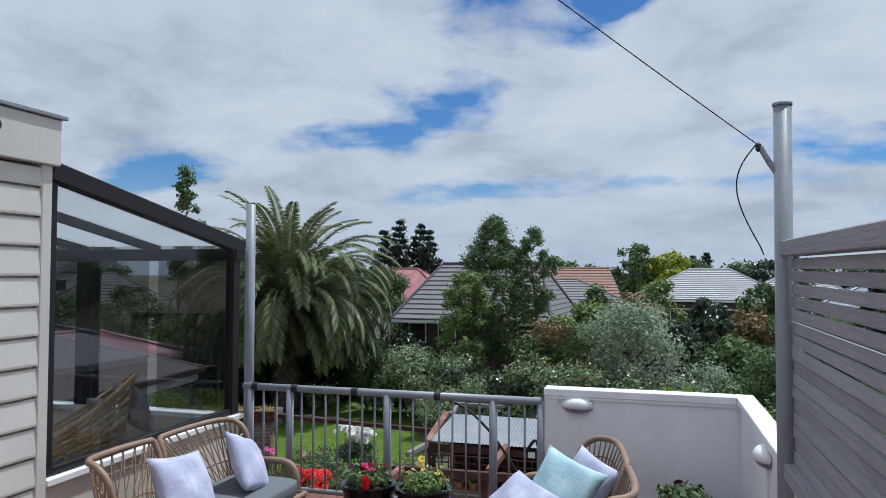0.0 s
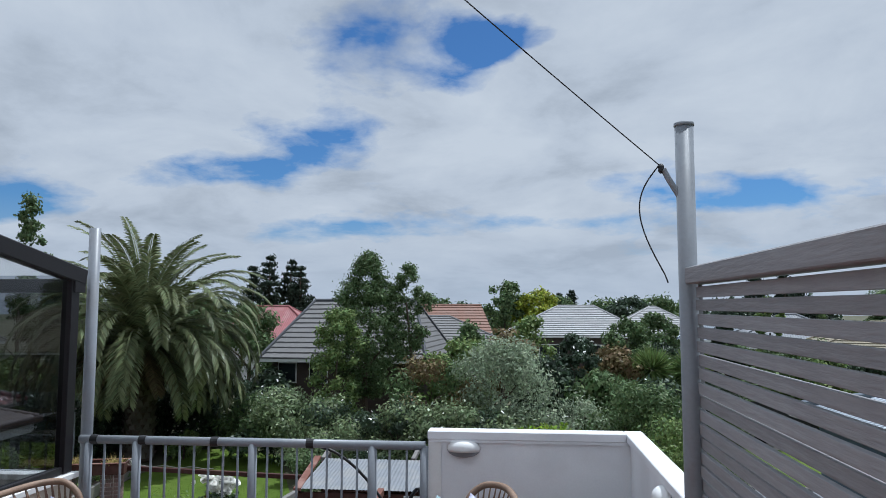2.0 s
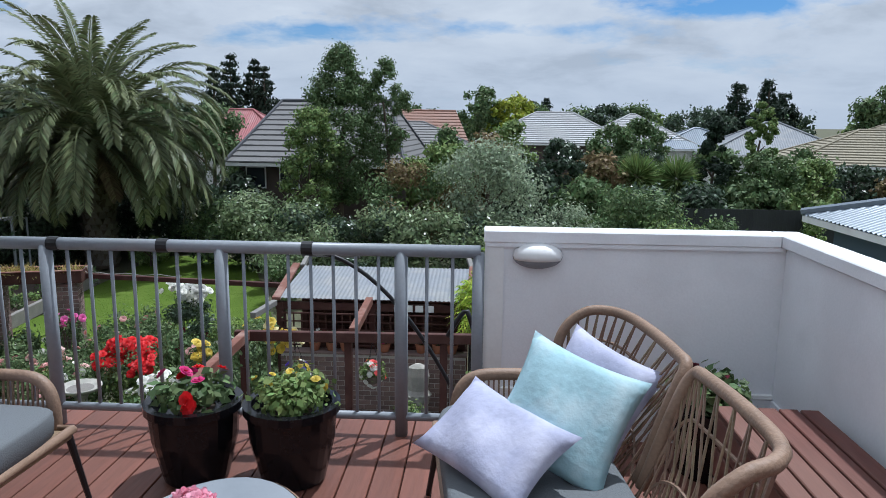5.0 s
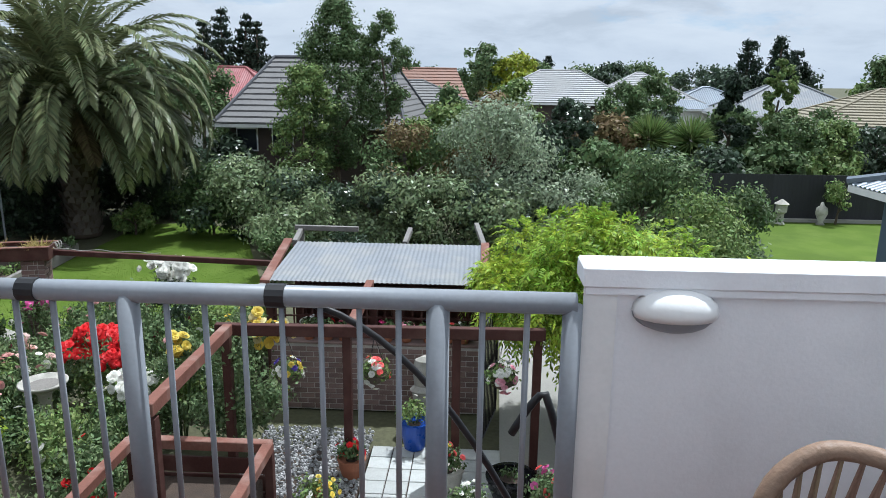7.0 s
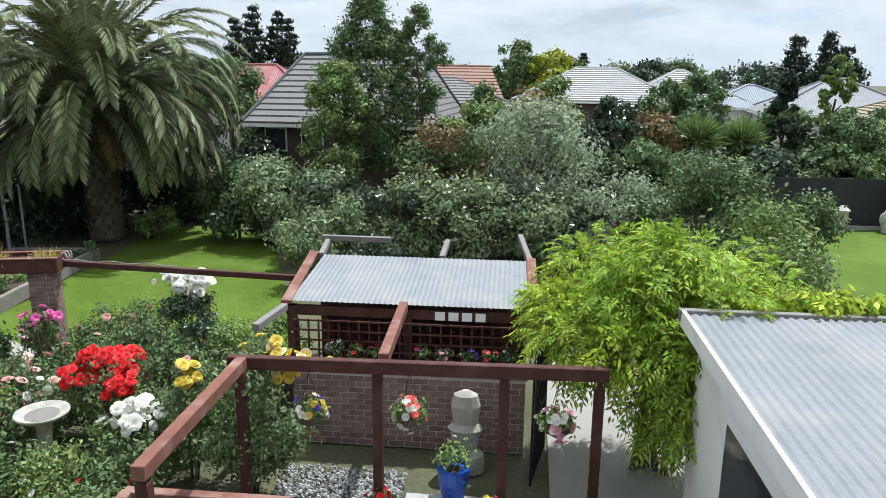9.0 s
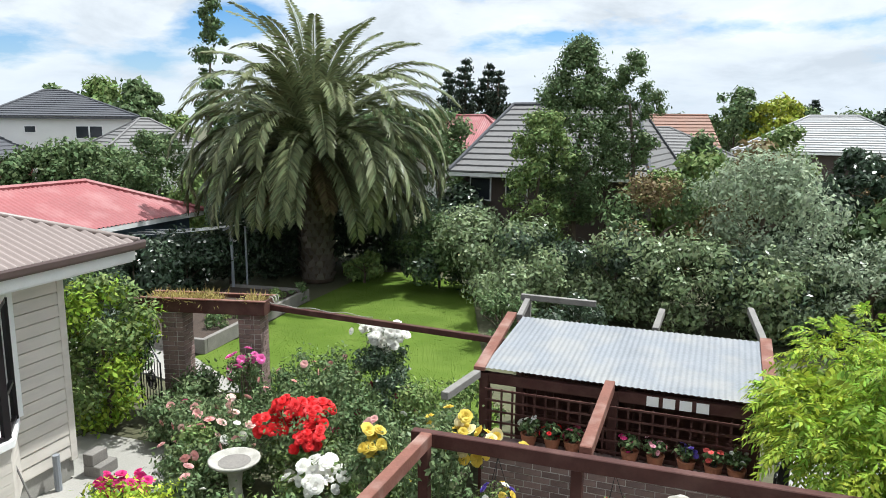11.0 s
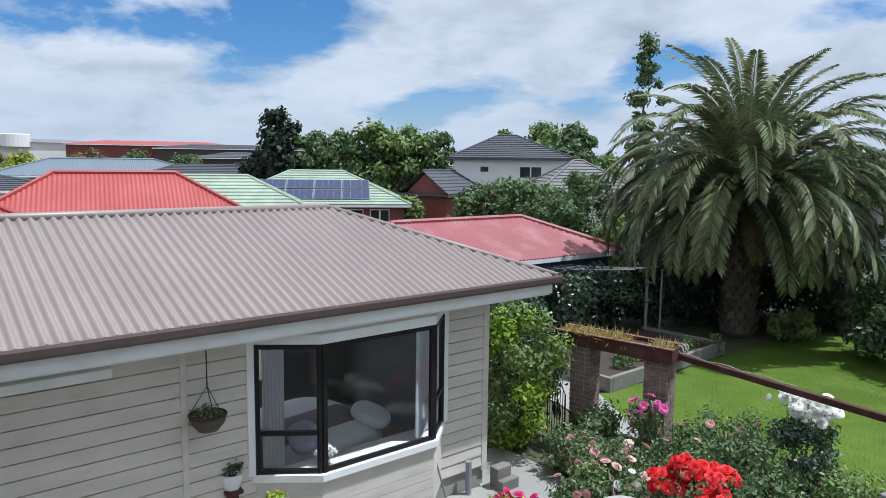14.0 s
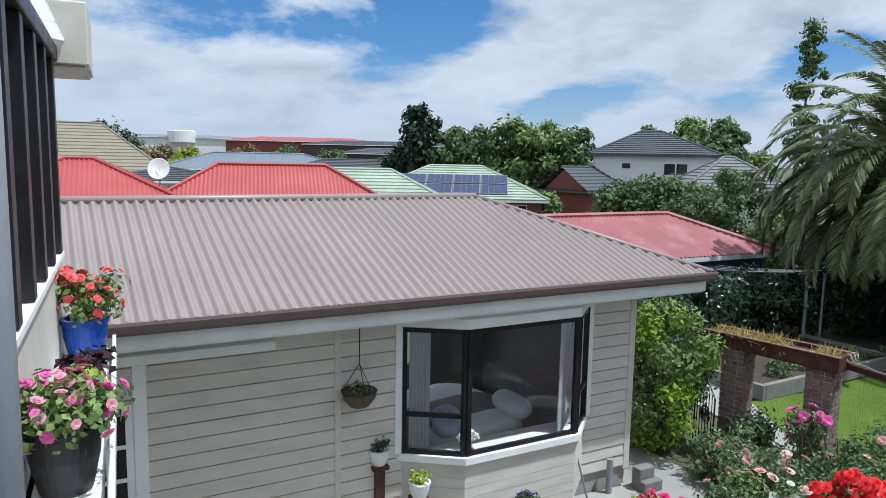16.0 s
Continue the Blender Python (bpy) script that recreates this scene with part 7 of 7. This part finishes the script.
# on the deck
potted(-2.09, 5.22, 0, 0.20, 0.37, M_GLAZE, "black glazed pot with red flowering plants by the railing", [P_RED, P_HOT], 9, 401, F_MID, 1.0, 0.07, 0.035, count=260)
potted(-1.645, 5.23, 0, 0.20, 0.37, M_GLAZE, "black glazed pot of green succulents by the railing", [P_YELLOW], 8, 402, F_LIGHT, 1.0, 0.10, 0.02, count=900, leaf=0.035)
potted(0.25, 5.42, 0, 0.17, 0.34, M_GLAZE, "dark pot of green leaves behind the bench", [P_MAROON], 3, 403, F_MID, 1.25, 0.14, 0.03, count=420)
# on the shelf outside the sunroom
potted(-5.15, 5.80, 0.0, 0.150, 0.30, M_BLACK, "black plastic pot with pink geraniums on the shelf", [P_ORCHID, P_PALEPINK], 54, 404, F_LIGHT, 1.9, 0.18, 0.026, leaf=0.042, count=1100)
potted(-5.45, 5.83, 0.0, 0.085, 0.24, M_BLUEPOT, "teal pot with dark red geraniums on the shelf", [P_MAROON], 16, 405, F_LIME, 1.9, 0.26, 0.024, leaf=0.04, count=500)
potted(-7.35, 5.80, 0.0, 0.15, 0.30, M_BLUEPOT, "bright blue pot with coral red geraniums on the shelf", [P_CORAL], 84, 406, F_LIGHT, 2.0, 0.34, 0.034, leaf=0.045, count=900)
potted(-6.3, 5.84, 0.0, 0.10, 0.18, M_BLACK, "small pot of dark purple foliage on the shelf", [P_MAROON], 6, 407, material("purple_leaf", (0.03, 0.012, 0.02), 0.6, var=0.3, bump=0.0, island=0.6), 1.7, 0.16, 0.02, leaf=0.05, count=420)
# in the garden
potted(-2.72, 12.3, G, 0.18, 0.28, M_TERRA, "terracotta pot with pink-red flowers on the gravel", [P_HOT, P_RED], 18, 408, F_MID, 1.4, 0.25, 0.04)
potted(-2.95, 11.3, G, 0.18, 0.28, M_TERRA, "pot with cream daisies on the gravel", [P_WHITE, P_YELLOW], 20, 409, F_LIGHT, 1.7, 0.3, 0.035)
potted(-1.95, 13.05, G + 0.04, 0.20, 0.42, M_BLUEPOT, "blue glazed pot with strappy plant by the brick wall", [P_WHITE], 2, 410, F_LIGHT, 1.5, 0.3, 0.03)
potted(-1.45, 12.0, G, 0.22, 0.36, M_STONE, "stone pot with orange and yellow flowers", [P_YELLOW, P_CORAL], 14, 411, F_MID, 1.3, 0.25, 0.04)
potted(-1.15, 11.3, G, 0.20, 0.30, M_STONE, "stone pot with white flowers on the pavers", [P_WHITE], 12, 412, F_MID, 1.4, 0.25, 0.035)
potted(-0.62, 11.9, G, 0.30, 0.34, M_GLAZE, "wide black pot of dark soil on the pavers", [P_WHITE], 1, 413, F_MID, 0.6, 0.1, 0.02, count=60)
potted(-0.2, 11.1, G, 0.16, 0.3, M_TERRA, "pot with pink roses by the white shed", [P_ORCHID, P_CORAL], 10, 414, F_ROSE, 2.2, 0.8, 0.05, count=900)
for k, (x, col) in enumerate(((-3.75, P_WHITE), (-3.45, P_RED), (-3.2, P_MAROON), (-2.5, P_HOT), (-2.2, P_PALEPINK), (-1.85, P_VIOLET), (-1.55, P_CORAL), (-1.3, P_WHITE))):
    potted(x, 14.34, G + 1.16, 0.10, 0.16, M_TERRA, "small terracotta pot with flowers on the brick wall", [col], 9, 420 + k, F_MID, 1.6, 0.22, 0.035, count=220)


def wall_basket(x, y, z, petals, label, seed):
    rg = np.random.default_rng(seed)
    t = thing("hanging_basket", pose(x, y, z), label, "hanging basket", "garden baskets")
    part("basket", lathe([(0.04, -0.16), (0.13, -0.10), (0.19, 0.0), (0.17, 0.0)], 14), M_BARK, t)
    quads("foliage", blob_leaves([(0, 0, 0.05, 0.19), (0.1, -0.05, 0.02, 0.12), (-0.1, -0.05, 0.04, 0.13)], 420, 0.06, rg), F_LIGHT, t)
    for k in range(3):
        part("wire", tube([(0.17 * math.cos(k * 2.1), 0.17 * math.sin(k * 2.1), 0), (0, 0, 0.5)], 0.004, 4), M_DARK, t)
    for k in range(24):
        p = petals[k % len(petals)]
        key = (p.name, 0.045, k % 3)
        if key not in BLOOMS:
            BLOOMS[key] = bloom_mesh(p, 0.045, 300 + k % 3)
        d = unit(rg.normal(size=3) + np.array([0, -0.5, 0.5]))
        o = link_mesh("bloom", BLOOMS[key], None, t)
        o.matrix_basis = Matrix.LocRotScale(Vector(d * 0.21), Vector(d).to_track_quat("Z", "Y"), None)


wall_basket(-2.42, 12.44, -2.16, [P_WHITE, P_WHITE, P_CORAL], "hanging basket with white and red flowers under the pergola beam", 501)
wall_basket(-3.55, 12.34, -2.16, [P_WHITE, P_YELLOW, P_VIOLET], "hanging basket with white, yellow and violet flowers", 502)
wall_basket(-0.75, 12.40, -2.16, [P_WHITE, P_PALEPINK], "hanging basket with pale flowers under the beam", 503)
orn = part("stone_wall_ornament", lathe([(0.26, 0), (0.26, 0.25), (0.16, 0.32), (0.20, 0.55), (0.24, 0.62), (0.17, 0.70), (0.20, 0.95), (0.16, 1.10), (0.05, 1.16)], 12, sy=0.7), M_STONE)
orn.location = (-1.85, 13.75, G)
tagged(orn, "weathered grey stone fountain ornament by the brick wall", "ornament")

# white pots on posts by the wing
for x, y, top, mat, lab, seed, pet in ((-10.0, 8.95, -2.42, F_DARK, "white pot with a small dark succulent on a red-brown post", 430, P_MAROON), (-9.6, 9.35, -2.75, F_LIME, "white pot with a green plant on a post", 431, P_WHITE), (-9.0, 10.55, -2.98, F_MID, "white pot with violet flowers on a post", 432, P_VIOLET)):
    st = thing("pot_stand", pose(x, y, G), "red-brown timber post with a square cap", "post", "pot stands")
    part("shaft", box(-0.065, 0.065, -0.065, 0.065, 0, top - G - 0.05), M_PERGOLA, st, bevel=0.006)
    part("cap", box(-0.11, 0.11, -0.11, 0.11, top - G - 0.049, top - G), M_PERGOLA, st, bevel=0.006)
    potted(x, y, top + 0.001, 0.13, 0.20, M_WHITE, lab, [pet], 3 if pet != P_VIOLET else 26, seed, mat, 1.2, 0.16, 0.022, count=160)
# small things along the wing's foot
br = part("broom", tube([(-9.75, 12.1, G + 0.02), (-10.15, 11.95, G + 1.25)], 0.014, 6), M_GREYWOOD)
tagged(br, "timber broom handle leaning on the weatherboards", "broom")
pp = part("drain_pipe", tube([(-10.18, 12.75, G), (-10.18, 12.75, G + 0.55)], 0.05, 10), M_RAIL)
tagged(pp, "short grey drain pipe at the house foot", "pipe")
stp = thing("brick_steps", pose(-10.2, 13.15, G, 0, 0, 4.55), "small stepped block at the house corner", "steps")
part("step", box(0.0, 0.30, 0.05, 0.42, 0.0, 0.18), M_EDGE, stp, bevel=0.01)
part("step", box(0.0, 0.18, 0.05, 0.36, 0.182, 0.36), M_EDGE, stp, bevel=0.01)

# ---- deck furniture ----


def pillow(m, w, h, t, mat, label):
    """A scatter cushion: full in the middle, pinched to four corners."""
    n = 14
    bm = bmesh.new()
    grid = {}
    for sg in (1, -1):
        for i in range(n + 1):
            for j in range(n + 1):
                u, v = 2 * i / n - 1, 2 * j / n - 1
                edge = i in (0, n) or j in (0, n)
                if edge and sg < 0:
                    grid[sg, i, j] = grid[1, i, j]
                    continue
                fu = (1 - u * u) ** 0.5 * (1 - v * v) ** 0.5 if not edge else 0
                pinch = 1 - 0.10 * (1 - abs(u) ** 2) * abs(v) ** 4
                pinch2 = 1 - 0.10 * (1 - abs(v) ** 2) * abs(u) ** 4
                wr = 0.012 * math.sin(5 * u + 3 * v) * fu
                grid[sg, i, j] = bm.verts.new((u * w / 2 * pinch2, sg * (t / 2 * fu ** 0.75) + wr, v * h / 2 * pinch))
    for sg in (1, -1):
        for i in range(n):
            for j in range(n):
                q = [grid[sg, i, j], grid[sg, i + 1, j], grid[sg, i + 1, j + 1], grid[sg, i, j + 1]]
                bm.faces.new(q if sg < 0 else q[::-1])
    o = part("scatter_cushion", bm, mat, None, smooth=True)
    o.matrix_world = m
    return tagged(o, label, "cushion", "scatter cushions")


def loop_panel(sofa, name, m, w, h, strands, horizontal, lean):
    """A rounded hoop of thick rattan filled with thin strands, in the local x-z plane."""
    def hoop(s):
        a = math.pi * s
        e = 0.55
        return (-w / 2 * math.copysign(abs(math.cos(a)) ** e, math.cos(a)), lean * (math.sin(a) ** 0.7) * h, h * (math.sin(a) ** 0.62) if 0 < s < 1 else 0.0)
    o = part(name, tube(arc(hoop, 25), 0.026, 8), M_RATTAN, sofa, "wrapped rattan hoop", smooth=True)
    o.matrix_basis = m
    bm = bmesh.new()
    if horizontal:
        for k in range(strands):
            z = h * (0.10 + 0.82 * k / strands)
            half = w / 2 * max(0.15, 1 - (z / h) ** 5.0) ** 0.6
            y = lean * z
            tube([(-half, y, z), (0, y + 0.02, z - 0.004), (half, y, z)], 0.006, 4, bm)
        for x in (-w * 0.17, w * 0.17):
            tube([(x, 0, 0), (x, lean * h * 0.95, h * 0.95)], 0.010, 5, bm)
    else:
        for k in range(strands):
            x = -w / 2 + w * (k + 0.5) / strands
            top = h * max(0.2, 1 - abs(2 * x / w) ** 4) ** 0.4
            tube([(x, 0, 0), (x * 0.98, lean * top, top)], 0.005, 4, bm)
    o = part(name + "_weave", bm, M_RATTAN, sofa, "thin woven rattan strands")
    o.matrix_basis = m


def spline(points, n):
    """A smooth line through a few guide points."""
    pts = [np.array(p, float) for p in points]
    pts = [2 * pts[0] - pts[1]] + pts + [2 * pts[-1] - pts[-2]]
    out = []
    for k in range(n):
        u = k / (n - 1) * (len(pts) - 3)
        i = min(int(u), len(pts) - 4)
        f = u - i
        a, b, c, d = pts[i:i + 4]
        out.append(tuple(0.5 * (2 * b + (c - a) * f + (2 * a - 5 * b + 4 * c - d) * f * f + (3 * b - a - 3 * c + d) * f ** 3)))
    return out


def back_lobe(sofa, sy, L):
    """Half of the basket back: a wrapped rim that rises at the wing, runs along the back and curls in at the middle, hung with thin strands."""
    h = L / 2
    rim = spline([(0.10, sy * (h - 0.04), 0.34), (0.09, sy * (h - 0.01), 0.56), (0.05, sy * (h + 0.01), 0.74), (-0.04, sy * (h + 0.01), 0.825), (-0.13, sy * (h - 0.02), 0.84), (-0.19, sy * (h - 0.12), 0.84),
                  (-0.21, sy * h * 0.5, 0.84), (-0.21, sy * 0.11, 0.835), (-0.205, sy * 0.035, 0.82), (-0.16, sy * 0.022, 0.72), (-0.06, sy * 0.02, 0.42)], 48)
    part("backrest", tube(rim, 0.022, 8), M_RATTAN, sofa, "wrapped rattan rim of the basket back", smooth=True)
    foot = spline([(0.12, sy * (h - 0.03), 0.33), (0.05, sy * (h - 0.03), 0.33), (0.0, sy * (h - 0.10), 0.33), (0.0, sy * h * 0.5, 0.33), (0.0, sy * 0.02, 0.33)], 48)
    bm = bmesh.new()
    for k in range(3, 46, 2):
        for lag in (-3, 3):
            a, b = np.array(foot[min(47, max(0, k + lag))]), np.array(rim[k])
            tube([tuple(a), tuple((a + b) / 2 + np.array([-0.015, 0.012 * sy, 0])), tuple(b)], 0.0045, 4, bm)
    for f in (0.4, 0.75):
        tube([tuple(np.array(p) * (1 - f) + np.array(q) * f + np.array([-0.012, 0.01 * sy, 0])) for p, q in zip(foot[3:46], rim[3:46])], 0.006, 4, bm)
    part("backrest_weave", bm, M_RATTAN, sofa, "thin slanting rattan strands")


def loveseat(m, label):
    """A two-seat rattan sofa: local +x is its front, y runs along it."""
    s = thing("rattan_loveseat", m, label, "sofa", "rattan sofas")
    L, D = 1.38, 0.58
    part("seat_frame", tube([(0, -L / 2, 0.32), (D, -L / 2, 0.34), (D, L / 2, 0.34), (0, L / 2, 0.32)], 0.02, 8, closed=True), M_RATTAN, s, smooth=True)
    part("seat_apron", box(0.0, D, -L / 2, L / 2, 0.30, 0.335), M_RATTAN, s, bevel=0.006)
    part("seat_cushion", mound(D / 2 + 0.01, L / 2 - 0.02, 0.065, power=7, segs=32), M_CUSHION, s, "grey canvas seat cushion", smooth=True).location = (D / 2, 0, 0.40)
    for sy in (-1, 1):
        back_lobe(s, sy, L)
        y = sy * (L / 2 + 0.01)
        loop_panel(s, "armrest", pose(0.30, y, 0.30, 0, 0, 0), 0.40, 0.25, 18, False, 0.10 * sy)
    for x, y in ((0.02, -L / 2), (D - 0.02, -L / 2), (0.02, L / 2), (D - 0.02, L / 2)):
        part("leg", tube([(x, y, 0.32), (x + (0.05 if x > 0.3 else -0.05), y * 1.05, 0.0)], [0.016, 0.011], 8), M_DARK, s, "thin dark metal leg")
    return s




def spread(centre, along, up):
    """A pose from a centre, the direction of the width and that of the height."""
    ax = Vector(along).normalized()
    ay = Vector(up).cross(ax).normalized()
    az = ax.cross(ay)
    return Matrix(((ax.x, ay.x, az.x, centre[0]), (ax.y, ay.y, az.y, centre[1]), (ax.z, ay.z, az.z, centre[2]), (0, 0, 0, 1)))


loveseat(pose(-3.10, 4.27, 0, 0, 0, -3), "natural rattan loveseat with grey cushion beside the sunroom")
loveseat(pose(-0.33, 4.48, 0, 0, 0, 187), "natural rattan loveseat with grey cushion before the bench")
pillow(spread((-2.86, 3.98, 0.62), (0.15, 0.95, -0.1), (-0.45, 0.25, 0.8)), 0.46, 0.46, 0.15, M_PILLOW, "pale lilac patterned cushion on the rattan sofa")
pillow(spread((-2.78, 4.62, 0.61), (-0.1, 0.9, -0.35), (-0.5, 0.25, 0.75)), 0.46, 0.46, 0.15, M_PILLOW, "pale lilac patterned cushion at the sofa end")
pillow(spread((-0.52, 4.52, 0.655), (0.88, -0.34, -0.30), (0.38, 0.45, 0.75)), 0.43, 0.43, 0.13, M_AQUA, "pale aqua leaf-patterned cushion on the rattan sofa")
pillow(spread((-0.76, 4.46, 0.575), (0.69, -0.73, -0.12), (0.46, 0.67, 0.58)), 0.50, 0.33, 0.13, M_PILLOW, "pale lilac oblong cushion on the rattan sofa")
pillow(spread((-0.40, 4.76, 0.62), (0.6, -0.6, -0.2), (0.45, 0.3, 0.8)), 0.42, 0.42, 0.12, M_PILLOW, "lilac cushion behind the aqua one")

tab = thing("coffee_table", pose(-1.57, 3.86, 0), "oval glass-topped rattan coffee table", "table")
part("glass_top", lathe([(0.315, 0.432), (0.32, 0.436), (0.32, 0.442), (0.315, 0.446)], 40, sy=1.7), M_TABLE, tab, "dark glass top", smooth=False)
part("rim", tube([(0.32 * math.cos(a), 0.544 * math.sin(a), 0.425) for a in (k * math.pi / 20 for k in range(40))], 0.014, 8, closed=True), M_RATTAN, tab, smooth=True)
part("lower_ring", tube([(0.25 * math.cos(a), 0.40 * math.sin(a), 0.03) for a in (k * math.pi / 16 for k in range(32))], 0.012, 6, closed=True), M_DARK, tab)
for k in range(36):
    a = k * math.pi / 18
    part("strand", tube([(0.30 * math.cos(a), 0.51 * math.sin(a), 0.42), (0.25 * math.cos(a + 0.3), 0.40 * math.sin(a + 0.3), 0.03)], 0.005, 4), M_RATTAN, tab)
vase = thing("flower_vase", pose(-1.56, 3.92, 0.4465) @ Matrix.Scale(0.86, 4), "black vase of pink roses on the glass table", "vase")
part("vase", lathe([(0.04, 0), (0.062, 0.03), (0.065, 0.07), (0.05, 0.11), (0.052, 0.125), (0.04, 0.12)], 20), M_GLAZE, vase, smooth=True)
rg = np.random.default_rng(61)
PB = [bloom_mesh(P_PALEPINK, 0.034, 310 + k, 0.9) for k in range(3)]
for k in range(26):
    d = unit(rg.normal(size=3) + np.array([0, 0, 0.5]))
    o = link_mesh("bloom", PB[k % 3], None, vase)
    o.matrix_basis = Matrix.LocRotScale(Vector(np.array([0, 0, 0.165]) + d * np.array([0.075, 0.075, 0.055])), Vector(d).to_track_quat("Z", "Y"), None)
quads("leaves", blob_leaves([(0, 0, 0.15, 0.07)], 60, 0.05, rg), F_ROSE, vase)

# cane egg chair inside the sunroom
egg = thing("cane_tub_chair", pose(-4.50, 4.85, 0, 0, 0, 35) @ Matrix.Scale(1.1, 4), "yellow cane tub chair with patterned cushions in the sunroom", "chair")
bm = bmesh.new()
N1, N2 = 28, 10
for j in range(N2 + 1):
    s = j / N2
    ring_pts = []
    for i in range(N1):
        a = 2 * math.pi * i / N1
        back = 0.5 + 0.5 * math.cos(a)
        ring_pts.append(((0.26 + 0.22 * s) * math.cos(a) - 0.10 * s * back, (0.28 + 0.20 * s) * math.sin(a), 0.30 + s * (0.22 + 0.50 * back ** 1.5)))
    tube(ring_pts, 0.022 if j == N2 else 0.012, 5, bm, closed=True)
part("bowl_weave", bm, M_CANE, egg)
bm = bmesh.new()
for i in range(N1):
    a = 2 * math.pi * i / N1
    back = 0.5 + 0.5 * math.cos(a)
    tube([(0.26 * math.cos(a), 0.28 * math.sin(a), 0.30), (0.48 * math.cos(a) - 0.10 * back, 0.48 * math.sin(a), 0.52 + 0.50 * back ** 1.5)], 0.007, 4, bm)
part("bowl_rib", bm, M_CANE, egg)
for k in range(4):
    a = 0.8 + k * 1.5708
    part("leg", tube([(0.25 * math.cos(a), 0.25 * math.sin(a), 0.30), (0.33 * math.cos(a), 0.33 * math.sin(a), 0.0)], 0.02, 6), M_CANE, egg)
part("seat_pad", mound(0.30, 0.30, 0.07), M_CUSHION, egg, smooth=True).location = (0, 0, 0.36)
M_FLORAL = material("grey_floral_fabric", (0.33, 0.31, 0.33), 0.9, var=0.4, scale=9, fine=30, bump=0.2, stain=(0.62, 0.60, 0.62), stain_amount=0.7)
pillow(pose(-4.35, 5.00, 0.76, -35, 10, 125), 0.46, 0.46, 0.17, M_FLORAL, "grey floral cushion in the cane chair")
pillow(pose(-4.25, 5.20, 0.84, -25, 0, 150), 0.46, 0.46, 0.17, M_FLORAL, "grey floral cushion behind another in the cane chair")
